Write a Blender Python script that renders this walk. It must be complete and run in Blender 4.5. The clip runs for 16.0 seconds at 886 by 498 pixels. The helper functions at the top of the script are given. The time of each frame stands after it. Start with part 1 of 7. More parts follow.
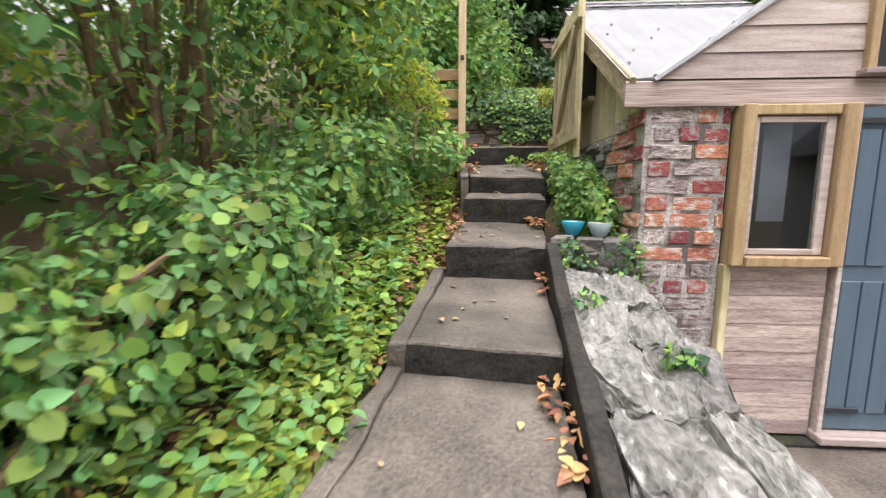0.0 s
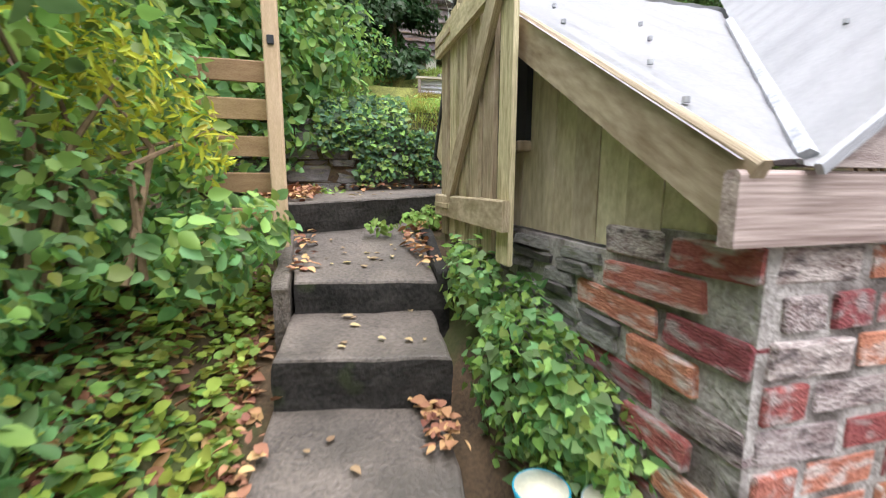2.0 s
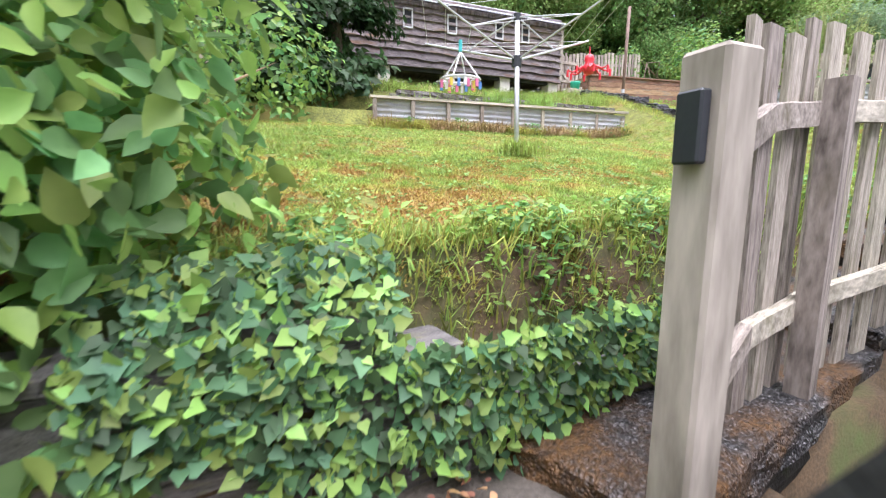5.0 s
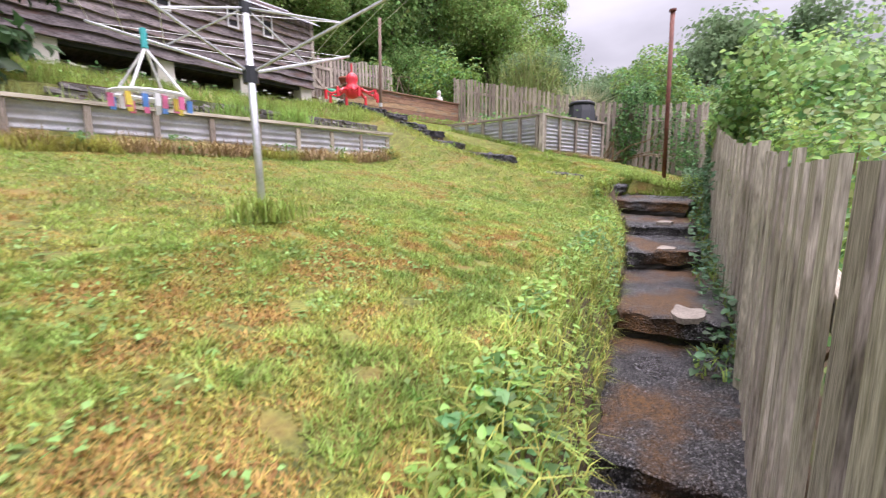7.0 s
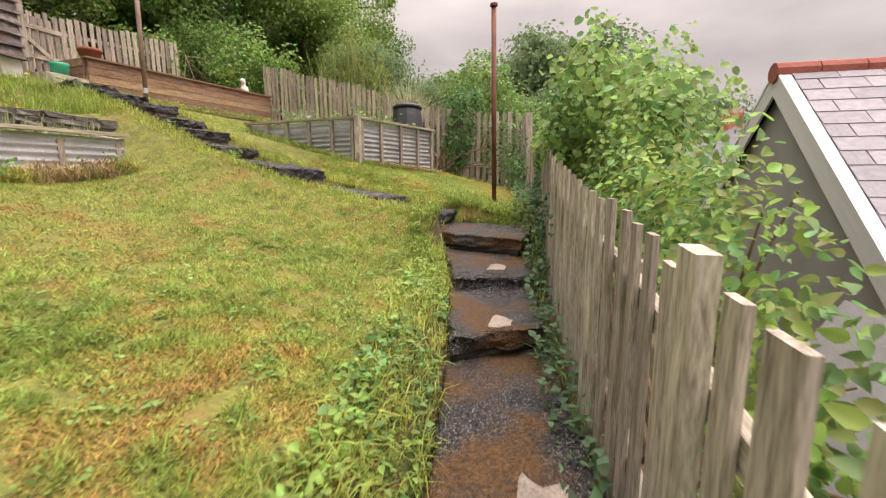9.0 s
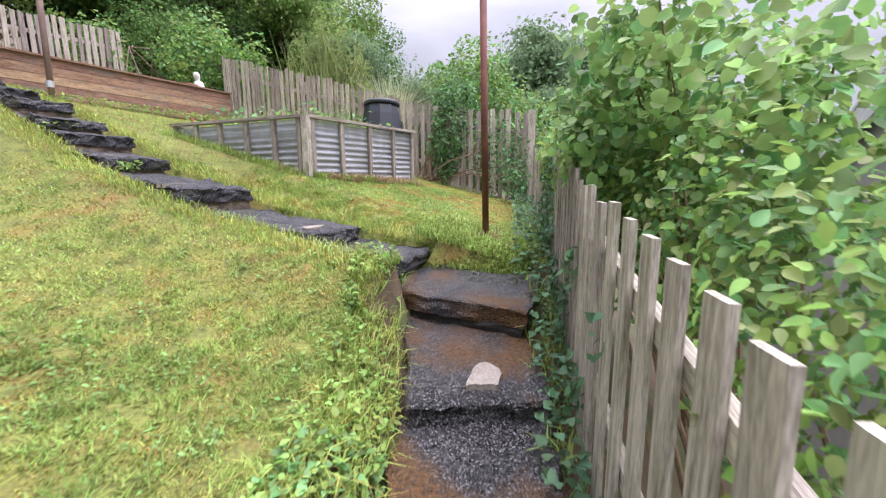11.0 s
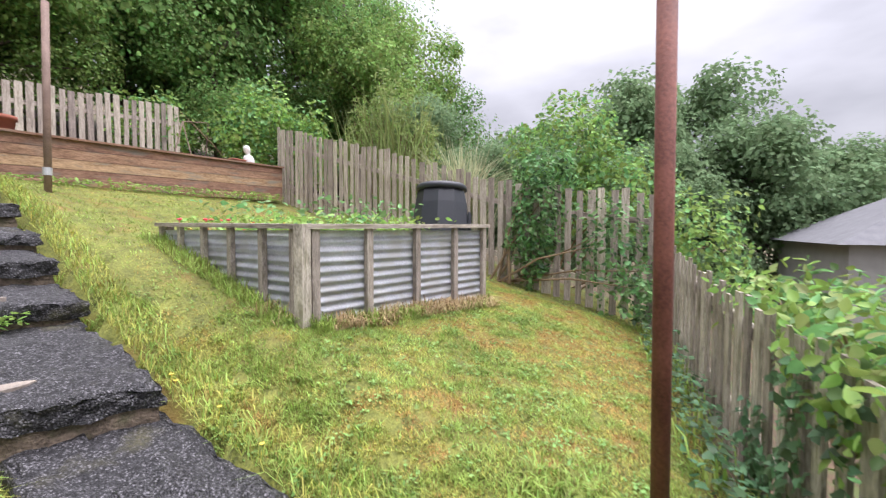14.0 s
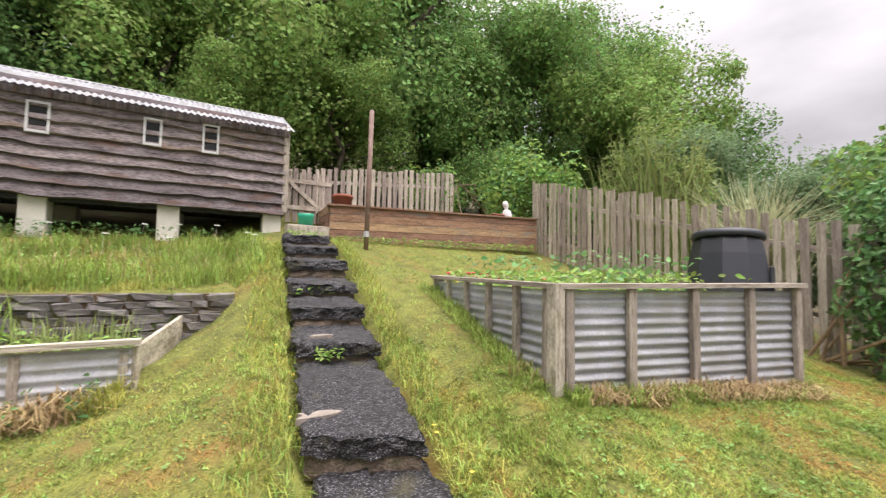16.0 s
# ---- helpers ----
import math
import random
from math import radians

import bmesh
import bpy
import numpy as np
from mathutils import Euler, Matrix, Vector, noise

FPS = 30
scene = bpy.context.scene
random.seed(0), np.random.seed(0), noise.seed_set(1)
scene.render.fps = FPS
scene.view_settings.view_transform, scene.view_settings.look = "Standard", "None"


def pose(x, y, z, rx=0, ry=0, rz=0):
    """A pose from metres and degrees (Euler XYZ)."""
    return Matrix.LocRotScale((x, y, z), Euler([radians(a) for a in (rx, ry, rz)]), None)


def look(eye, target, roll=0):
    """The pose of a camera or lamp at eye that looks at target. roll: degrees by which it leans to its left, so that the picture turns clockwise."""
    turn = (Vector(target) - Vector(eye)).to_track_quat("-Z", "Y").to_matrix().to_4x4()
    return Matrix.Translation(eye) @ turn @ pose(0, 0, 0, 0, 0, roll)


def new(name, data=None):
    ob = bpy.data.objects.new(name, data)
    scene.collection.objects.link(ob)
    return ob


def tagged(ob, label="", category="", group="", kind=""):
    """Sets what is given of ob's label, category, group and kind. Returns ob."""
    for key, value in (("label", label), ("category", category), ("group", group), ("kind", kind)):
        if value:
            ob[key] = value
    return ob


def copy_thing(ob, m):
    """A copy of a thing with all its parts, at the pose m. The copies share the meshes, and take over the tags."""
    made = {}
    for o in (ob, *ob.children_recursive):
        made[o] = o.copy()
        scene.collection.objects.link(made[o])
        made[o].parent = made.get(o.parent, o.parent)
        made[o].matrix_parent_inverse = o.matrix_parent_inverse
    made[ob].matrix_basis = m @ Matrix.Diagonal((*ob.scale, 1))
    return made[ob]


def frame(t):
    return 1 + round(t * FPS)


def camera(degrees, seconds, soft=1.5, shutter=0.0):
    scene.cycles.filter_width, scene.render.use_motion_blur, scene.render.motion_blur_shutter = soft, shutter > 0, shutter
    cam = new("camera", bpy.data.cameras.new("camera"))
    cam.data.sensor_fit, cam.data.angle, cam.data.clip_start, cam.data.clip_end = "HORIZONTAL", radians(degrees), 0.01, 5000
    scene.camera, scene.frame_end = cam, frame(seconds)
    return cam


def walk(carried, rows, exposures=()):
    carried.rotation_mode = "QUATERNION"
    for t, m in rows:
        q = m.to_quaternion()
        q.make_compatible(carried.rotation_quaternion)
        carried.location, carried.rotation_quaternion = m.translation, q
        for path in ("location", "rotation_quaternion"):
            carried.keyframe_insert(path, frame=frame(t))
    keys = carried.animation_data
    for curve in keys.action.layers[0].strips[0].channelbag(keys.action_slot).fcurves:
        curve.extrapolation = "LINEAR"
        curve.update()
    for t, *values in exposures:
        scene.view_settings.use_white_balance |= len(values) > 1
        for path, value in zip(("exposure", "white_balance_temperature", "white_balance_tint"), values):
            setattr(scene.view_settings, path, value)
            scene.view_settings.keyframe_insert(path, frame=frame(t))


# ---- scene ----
cam = camera(92.9, 16.0, soft=1.2, shutter=0.25)
PATH = [
    (0, (0.338, 0.161, 1.776), (0.218, 2.139, 1.504), 0.1),
    (0.5, (0.319, 0.574, 1.873), (0.474, 2.547, 1.584), 0.0),
    (1, (0.378, 1.013, 1.984), (0.712, 2.963, 1.689), 0.2),
    (1.5, (0.417, 1.472, 2.178), (0.855, 3.399, 1.874), 0.1),
    (2, (0.505, 1.895, 2.302), (1.012, 3.805, 1.991), 0.2),
    (2.5, (0.565, 2.305, 2.436), (1.105, 4.206, 2.128), -0.0),
    (3, (0.599, 2.703, 2.48), (1.165, 4.597, 2.175), 0.1),
    (3.5, (0.599, 3.148, 2.644), (1.196, 5.031, 2.329), 0.6),
    (4, (0.603, 3.511, 2.775), (1.22, 5.389, 2.469), 0.6),
    (4.2, (0.63, 3.63, 2.848), (1.252, 5.506, 2.54), 0.2),
    (4.8, (0.740, 3.970, 3.030), (1.429, 5.822, 2.724), 0.1),
    (5.5, (0.930, 4.400, 3.200), (1.858, 6.145, 2.894), -0.1),
    (6.3, (1.163, 4.885, 3.344), (2.444, 6.39, 3.037), -0.3),
    (6.5, (1.265, 4.962, 3.445), (2.633, 6.389, 3.141), -0.6),
    (7, (1.554, 5.157, 3.6), (3.134, 6.342, 3.283), -0.4),
    (7.5, (1.914, 5.214, 3.71), (3.639, 6.171, 3.381), -1.0),
    (8, (2.371, 5.307, 3.831), (4.189, 6.072, 3.5), -0.6),
    (8.5, (2.808, 5.378, 3.881), (4.679, 6.001, 3.549), -0.2),
    (9, (3.316, 5.435, 3.941), (5.207, 5.995, 3.607), -0.1),
    (11.3, (5.395, 5.714, 4.221), (7.286, 6.273, 3.887), -0.4),
    (11.5, (5.604, 5.758, 4.268), (7.494, 6.322, 3.938), -0.1),
    (12, (6.121, 5.947, 4.323), (8.003, 6.534, 3.99), -0.1),
    (12.5, (6.533, 6.055, 4.491), (8.409, 6.67, 4.173), 0.0),
    (13, (7.002, 6.134, 4.656), (8.868, 6.8, 4.381), -0.0),
    (13.5, (7.316, 6.311, 4.79), (9.158, 7.067, 4.6), 0.0),
    (14, (7.495, 6.457, 4.904), (9.276, 7.364, 4.814), 0.1),
    (14.5, (7.615, 6.56, 4.965), (9.276, 7.674, 4.969), 0.2),
    (15, (7.671, 6.587, 4.995), (9.147, 7.934, 5.066), 0.4),
    (15.5, (7.674, 6.602, 5.007), (8.921, 8.162, 5.112), 0.6),
    (16, (7.646, 6.634, 5.003), (8.637, 8.367, 5.12), 1.0),
]
walk(cam, [(t, look(eye, target, roll)) for t, eye, target, roll in PATH], exposures=[
    (0, 1.1, 6550, 15), (1.5, 1.15, 6400, 15), (3, 1.42, 5950, 14), (4.2, 1.6, 5950, 15), (6.3, 1.08, 6150, 26), (7, 1.07, 6250, 27), (8.5, 0.85, 7500, 22), (9.2, 0.82, 7500, 22),
    (11.3, 1.15, 5900, 24), (13, 1.2, 5950, 23), (15, 0.95, 6600, 17), (16, 0.92, 6750, 18)])
# ---------------- world, sun ----------------
world = bpy.data.worlds.new("overcast_world")
scene.world = world
world.use_nodes = True
wn, wl = world.node_tree.nodes, world.node_tree.links
wn.clear()
w_out = wn.new("ShaderNodeOutputWorld")
w_bg = wn.new("ShaderNodeBackground")
w_sky = wn.new("ShaderNodeTexSky")
w_sky.sky_type = "NISHITA"
w_sky.sun_disc = False
w_sky.sun_elevation = radians(50)
w_sky.sun_rotation = radians(190)
w_mix = wn.new("ShaderNodeMix")
w_mix.data_type = "RGBA"
w_mix.inputs[0].default_value = 0.9
w_co = wn.new("ShaderNodeTexCoord")
w_map = wn.new("ShaderNodeMapping")
w_map.inputs["Scale"].default_value = (1.2, 1.2, 3.2)
w_noise = wn.new("ShaderNodeTexNoise")
w_noise.inputs["Scale"].default_value = 2.0
w_noise.inputs["Detail"].default_value = 5
w_ramp = wn.new("ShaderNodeValToRGB")
w_ramp.color_ramp.elements[0].position, w_ramp.color_ramp.elements[0].color = 0.34, (3.15, 3.15, 3.2, 1)
w_ramp.color_ramp.elements[1].position, w_ramp.color_ramp.elements[1].color = 0.68, (5.0, 5.0, 5.05, 1)
wl.new(w_co.outputs["Generated"], w_map.inputs["Vector"])
wl.new(w_map.outputs["Vector"], w_noise.inputs["Vector"])
wl.new(w_noise.outputs["Fac"], w_ramp.inputs["Fac"])
wl.new(w_sky.outputs[0], w_mix.inputs[6])
wl.new(w_ramp.outputs[0], w_mix.inputs[7])
# an overcast sky is brighter towards the zenith than at the horizon
w_sep = wn.new("ShaderNodeSeparateXYZ")
wl.new(w_co.outputs["Generated"], w_sep.inputs[0])
w_rise = wn.new("ShaderNodeMapRange")
w_rise.inputs[1].default_value, w_rise.inputs[2].default_value, w_rise.inputs[3].default_value, w_rise.inputs[4].default_value = 0.0, 1.0, 0.60, 3.3
w_high = wn.new("ShaderNodeMath")
w_high.operation = "POWER"
wl.new(w_sep.outputs["Z"], w_high.inputs[0])
w_high.inputs[1].default_value = 2.0
w_high.use_clamp = True
wl.new(w_high.outputs[0], w_rise.inputs[0])
w_scale = wn.new("ShaderNodeVectorMath")
w_scale.operation = "SCALE"
wl.new(w_mix.outputs[2], w_scale.inputs[0])
wl.new(w_rise.outputs[0], w_scale.inputs["Scale"])
wl.new(w_scale.outputs[0], w_bg.inputs["Color"])
w_bg.inputs["Strength"].default_value = 0.12
wl.new(w_bg.outputs[0], w_out.inputs["Surface"])

sun = new("sun", bpy.data.lights.new("sun", "SUN"))
sun.data.energy = 2.6
sun.data.angle = radians(70)
sun.data.color = (1.0, 0.985, 0.96)
sun.matrix_world = look((1.5, -4, 16), (0, 0, 0))


# ---------------- materials ----------------
def material(name, dark, light, rough=0.8, scale=6.0, fine=60.0, bump=0.3, stretch=(1, 1, 1), third=None, third_scale=1.5,
             third_amount=(0.5, 0.62), metal=0.0, per_piece=0.0, per_island=0.0, translucent=0.0, coords="Object", detail=6, spec=0.5, dist=0.01):
    """Colour between dark and light by noise at two scales, a third colour in patches, fine relief, and a change from piece to piece."""
    m = bpy.data.materials.new(name)
    m.use_nodes = True
    n, l = m.node_tree.nodes, m.node_tree.links
    b = n["Principled BSDF"]
    co = n.new("ShaderNodeTexCoord")
    mp = n.new("ShaderNodeMapping")
    mp.inputs["Scale"].default_value = stretch
    l.new(co.outputs[coords], mp.inputs["Vector"])
    vec = mp.outputs["Vector"]
    info = None
    if per_piece:
        info = n.new("ShaderNodeObjectInfo")
        add = n.new("ShaderNodeVectorMath")
        add.operation = "MULTIPLY_ADD"
        l.new(info.outputs["Random"], add.inputs[0])
        add.inputs[1].default_value = (31, 17, 23)
        l.new(vec, add.inputs[2])
        vec = add.outputs[0]
    big = n.new("ShaderNodeTexNoise")
    big.inputs["Scale"].default_value, big.inputs["Detail"].default_value = scale, detail
    small = n.new("ShaderNodeTexNoise")
    small.inputs["Scale"].default_value, small.inputs["Detail"].default_value = fine, 4
    for q in (big, small):
        l.new(vec, q.inputs["Vector"])
    mix = n.new("ShaderNodeMath")
    mix.operation = "MULTIPLY_ADD"
    l.new(small.outputs["Fac"], mix.inputs[0])
    mix.inputs[1].default_value = 0.5
    half = n.new("ShaderNodeMath")
    half.operation = "MULTIPLY"
    l.new(big.outputs["Fac"], half.inputs[0])
    half.inputs[1].default_value = 0.5
    l.new(half.outputs[0], mix.inputs[2])
    ramp = n.new("ShaderNodeValToRGB")
    e = ramp.color_ramp.elements
    e[0].position, e[0].color = 0.33, (*dark, 1)
    e[1].position, e[1].color = 0.66, (*light, 1)
    l.new(mix.outputs[0], ramp.inputs["Fac"])
    col = ramp.outputs["Color"]
    if third:
        patch = n.new("ShaderNodeTexNoise")
        patch.inputs["Scale"].default_value, patch.inputs["Detail"].default_value = third_scale, 5
        l.new(vec, patch.inputs["Vector"])
        pr = n.new("ShaderNodeMapRange")
        pr.inputs[1].default_value, pr.inputs[2].default_value = third_amount
        l.new(patch.outputs["Fac"], pr.inputs[0])
        mx = n.new("ShaderNodeMix")
        mx.data_type = "RGBA"
        l.new(pr.outputs[0], mx.inputs[0])
        l.new(col, mx.inputs[6])
        mx.inputs[7].default_value = (*third, 1)
        col = mx.outputs[2]
    if per_piece or per_island:
        hs = n.new("ShaderNodeHueSaturation")
        rnd = info.outputs["Random"] if per_piece else n.new("ShaderNodeNewGeometry").outputs["Random Per Island"]
        amt = per_piece or per_island
        for sock, lo, hi in (("Value", 1 - amt, 1 + amt), ("Hue", 0.5 - 0.025 * amt / 0.4, 0.5 + 0.025 * amt / 0.4)):
            r = n.new("ShaderNodeMapRange")
            r.inputs[3].default_value, r.inputs[4].default_value = lo, hi
            l.new(rnd, r.inputs[0])
            l.new(r.outputs[0], hs.inputs[sock])
        l.new(col, hs.inputs["Color"])
        col = hs.outputs["Color"]
    l.new(col, b.inputs["Base Color"])
    b.inputs["Roughness"].default_value, b.inputs["Metallic"].default_value = rough, metal
    b.inputs["Specular IOR Level"].default_value = spec
    if bump:
        bp = n.new("ShaderNodeBump")
        bp.inputs["Strength"].default_value, bp.inputs["Distance"].default_value = bump, dist
        l.new(mix.outputs[0], bp.inputs["Height"])
        l.new(bp.outputs[0], b.inputs["Normal"])
    if translucent:
        tr = n.new("ShaderNodeBsdfTranslucent")
        l.new(col, tr.inputs["Color"])
        sh = n.new("ShaderNodeMixShader")
        sh.inputs[0].default_value = translucent
        l.new(b.outputs[0], sh.inputs[1])
        l.new(tr.outputs[0], sh.inputs[2])
        l.new(sh.outputs[0], n["Material Output"].inputs["Surface"])
    return m


def plain(name, colour, rough=0.5, metal=0.0, scale=8.0):
    d = tuple(c * 0.8 for c in colour)
    return material(name, d, colour, rough, scale=scale, fine=90, bump=0.08, metal=metal)


def glass(name):
    m = bpy.data.materials.new(name)
    m.use_nodes = True
    b = m.node_tree.nodes["Principled BSDF"]
    b.inputs["Base Color"].default_value = (0.8, 0.85, 0.88, 1)
    b.inputs["Roughness"].default_value = 0.03
    b.inputs["Transmission Weight"].default_value = 1
    return m


M_SOIL = material("soil_and_litter", (0.035, 0.024, 0.014), (0.13, 0.085, 0.045), 0.95, 5, 70, 0.8, third=(0.07, 0.09, 0.025), third_scale=2)
M_LAWN = material("mossy_lawn", (0.05, 0.058, 0.013), (0.22, 0.23, 0.045), 0.95, 6, 45, 1.0, third=(0.20, 0.125, 0.035), third_scale=2.6,
                  third_amount=(0.54, 0.74), dist=0.03)
M_CONC = material("weathered_concrete", (0.055, 0.046, 0.038), (0.205, 0.17, 0.14), 0.6, 4, 70, 1.0, third=(0.055, 0.048, 0.038), third_scale=2.6,
                  third_amount=(0.46, 0.72), dist=0.015)
# near-black concrete with greenish patches: risers, dark edgings, path footings, plinth
M_RISER = material("black_mossy_riser", (0.009, 0.009, 0.008), (0.05, 0.045, 0.04), 0.8, 7, 60, 1.0, third=(0.045, 0.06, 0.022), third_scale=4,
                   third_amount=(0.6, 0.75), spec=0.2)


def pebbled(name, lo, hi, moss, moss_amount, rough):
    """Washed-out concrete: rounded pebbles of many greys standing in a dark binder, with patches of moss and wet film."""
    m = bpy.data.materials.new(name)
    m.use_nodes = True
    n, l = m.node_tree.nodes, m.node_tree.links
    b = n["Principled BSDF"]
    co = n.new("ShaderNodeTexCoord")
    warp = n.new("ShaderNodeTexNoise")
    warp.inputs["Scale"].default_value = 30
    l.new(co.outputs["Object"], warp.inputs["Vector"])
    mv = n.new("ShaderNodeVectorMath")
    mv.operation = "MULTIPLY_ADD"
    l.new(warp.outputs["Color"], mv.inputs[0])
    mv.inputs[1].default_value = (0.02, 0.02, 0.02)
    l.new(co.outputs["Object"], mv.inputs[2])
    cell = n.new("ShaderNodeTexVoronoi")
    cell.inputs["Scale"].default_value = 92
    l.new(mv.outputs[0], cell.inputs["Vector"])
    pick = n.new("ShaderNodeSeparateColor")
    l.new(cell.outputs["Color"], pick.inputs[0])
    stone = n.new("ShaderNodeValToRGB")
    e = stone.color_ramp.elements
    e[0].position, e[0].color = 0.25, (*lo, 1)
    e[1].position, e[1].color = 0.97, (*hi, 1)
    mid = e.new(0.72)
    mid.color = (*(a * 0.62 + c * 0.38 for a, c in zip(lo, hi)), 1)
    l.new(pick.outputs[0], stone.inputs["Fac"])
    gap = n.new("ShaderNodeMapRange")
    gap.inputs[1].default_value, gap.inputs[2].default_value, gap.inputs[3].default_value, gap.inputs[4].default_value = 0.32, 0.62, 1.0, 0.22
    l.new(cell.outputs["Distance"], gap.inputs[0])
    dark = n.new("ShaderNodeVectorMath")
    dark.operation = "SCALE"
    l.new(stone.outputs["Color"], dark.inputs[0])
    l.new(gap.outputs[0], dark.inputs["Scale"])
    big = n.new("ShaderNodeTexNoise")
    big.inputs["Scale"].default_value, big.inputs["Detail"].default_value = 2.1, 7
    l.new(co.outputs["Object"], big.inputs["Vector"])
    cover = n.new("ShaderNodeMapRange")
    cover.inputs[1].default_value, cover.inputs[2].default_value = moss_amount
    cover.inputs[4].default_value = 0.9
    l.new(big.outputs["Fac"], cover.inputs[0])
    speck = n.new("ShaderNodeTexNoise")
    speck.inputs["Scale"].default_value, speck.inputs["Detail"].default_value = 45, 4
    l.new(co.outputs["Object"], speck.inputs["Vector"])
    shade = n.new("ShaderNodeValToRGB")
    shade.color_ramp.elements[0].position, shade.color_ramp.elements[0].color = 0.35, (*(c * 0.3 for c in moss), 1)
    shade.color_ramp.elements[1].position, shade.color_ramp.elements[1].color = 0.68, (*moss, 1)
    l.new(speck.outputs["Fac"], shade.inputs["Fac"])
    mx = n.new("ShaderNodeMix")
    mx.data_type = "RGBA"
    l.new(cover.outputs[0], mx.inputs[0])
    l.new(dark.outputs[0], mx.inputs[6])
    l.new(shade.outputs["Color"], mx.inputs[7])
    l.new(mx.outputs[2], b.inputs["Base Color"])
    wet = n.new("ShaderNodeMapRange")
    wet.inputs[1].default_value, wet.inputs[2].default_value, wet.inputs[3].default_value, wet.inputs[4].default_value = 0.35, 0.6, rough - 0.2, rough + 0.25
    l.new(big.outputs["Fac"], wet.inputs[0])
    l.new(wet.outputs[0], b.inputs["Roughness"])
    rise = n.new("ShaderNodeMath")
    rise.operation = "SUBTRACT"
    l.new(speck.outputs["Fac"], rise.inputs[0])
    l.new(cell.outputs["Distance"], rise.inputs[1])
    bp = n.new("ShaderNodeBump")
    bp.inputs["Strength"].default_value, bp.inputs["Distance"].default_value = 0.9, 0.012
    l.new(rise.outputs[0], bp.inputs["Height"])
    l.new(bp.outputs[0], b.inputs["Normal"])
    return m


M_TAR = pebbled("wet_pebbled_slab", (0.022, 0.021, 0.023), (0.23, 0.215, 0.22), (0.15, 0.068, 0.014), (0.47, 0.62), 0.4)
M_TAR2 = pebbled("dark_pebbled_tread", (0.018, 0.017, 0.020), (0.20, 0.192, 0.205), (0.12, 0.11, 0.05), (0.6, 0.75), 0.55)
M_FOOT = material("crumbling_brown_footing", (0.045, 0.034, 0.025), (0.25, 0.19, 0.14), 0.9, 9, 60, 1.0, third=(0.05, 0.07, 0.02), third_scale=4,
                  third_amount=(0.55, 0.7), dist=0.03)
M_PATCH = material("pale_mortar_patch", (0.14, 0.115, 0.095), (0.36, 0.31, 0.26), 0.8, 6, 60, 0.4)
M_STONE = material("grey_stone", (0.10, 0.094, 0.082), (0.52, 0.50, 0.46), 0.85, 5, 40, 1.0, third=(0.16, 0.17, 0.09), third_scale=3,
                   third_amount=(0.55, 0.7), per_piece=0.25, dist=0.02)
M_SLATE = material("dark_wall_stone", (0.06, 0.055, 0.055), (0.24, 0.22, 0.21), 0.85, 5, 50, 0.8, third=(0.2, 0.19, 0.1), third_scale=3,
                   third_amount=(0.58, 0.72), per_piece=0.3)
M_BRICK = material("red_brick", (0.24, 0.058, 0.045), (0.55, 0.20, 0.145), 0.85, 3.5, 16, 0.9, third=(0.52, 0.43, 0.40), third_scale=2.6,
                   third_amount=(0.50, 0.66), per_piece=0.38, dist=0.02)
M_BRICKG = material("limewashed_brick", (0.17, 0.10, 0.095), (0.66, 0.59, 0.56), 0.9, 3.2, 15, 1.0, third=(0.11, 0.085, 0.085), third_scale=3,
                    third_amount=(0.52, 0.66), per_piece=0.28, dist=0.02)
M_MORTAR = material("lime_mortar", (0.24, 0.215, 0.195), (0.62, 0.58, 0.55), 0.95, 9, 70, 1.0, third=(0.13, 0.11, 0.10), third_scale=5, dist=0.02)
M_ROCK = material("lichened_schist", (0.06, 0.058, 0.052), (0.26, 0.25, 0.23), 0.85, 2.2, 13, 0.7, third=(0.36, 0.355, 0.32), third_scale=5.5,
                  third_amount=(0.6, 0.7), per_piece=0.3, stretch=(1, 1, 0.3), dist=0.03)
M_PINK = material("pinkish_larch_board", (0.25, 0.185, 0.165), (0.58, 0.49, 0.455), 0.75, 3, 50, 0.45, stretch=(1.2, 14, 14), per_piece=0.3)
M_PINKB = material("pinkish_larch_plank", (0.21, 0.145, 0.125), (0.60, 0.49, 0.445), 0.75, 2.6, 14, 0.4, stretch=(1.0, 0.3, 1.4), per_piece=0.26)
M_YELLOW = material("treated_pine", (0.27, 0.175, 0.08), (0.53, 0.39, 0.215), 0.7, 3, 40, 0.3, stretch=(10, 10, 1.3), per_piece=0.12)
M_GATE = material("greenish_treated_board", (0.26, 0.195, 0.10), (0.66, 0.56, 0.375), 0.75, 3, 15, 0.35, stretch=(1.5, 1.3, 0.4), per_piece=0.25,
                  third=(0.25, 0.22, 0.10), third_scale=2.5, third_amount=(0.55, 0.75))
M_GABLE = material("pale_gable_board", (0.36, 0.29, 0.185), (0.62, 0.535, 0.385), 0.75, 2.5, 9, 0.2, stretch=(1.2, 0.7, 0.3), per_piece=0.2)
M_POST = material("new_pine_post", (0.50, 0.34, 0.20), (0.75, 0.57, 0.38), 0.7, 3, 40, 0.25, stretch=(10, 10, 1.2))
M_SLAT = material("tan_fence_slat", (0.24, 0.14, 0.06), (0.46, 0.31, 0.16), 0.75, 3, 40, 0.35, stretch=(1.2, 1.2, 1.2), per_piece=0.2)
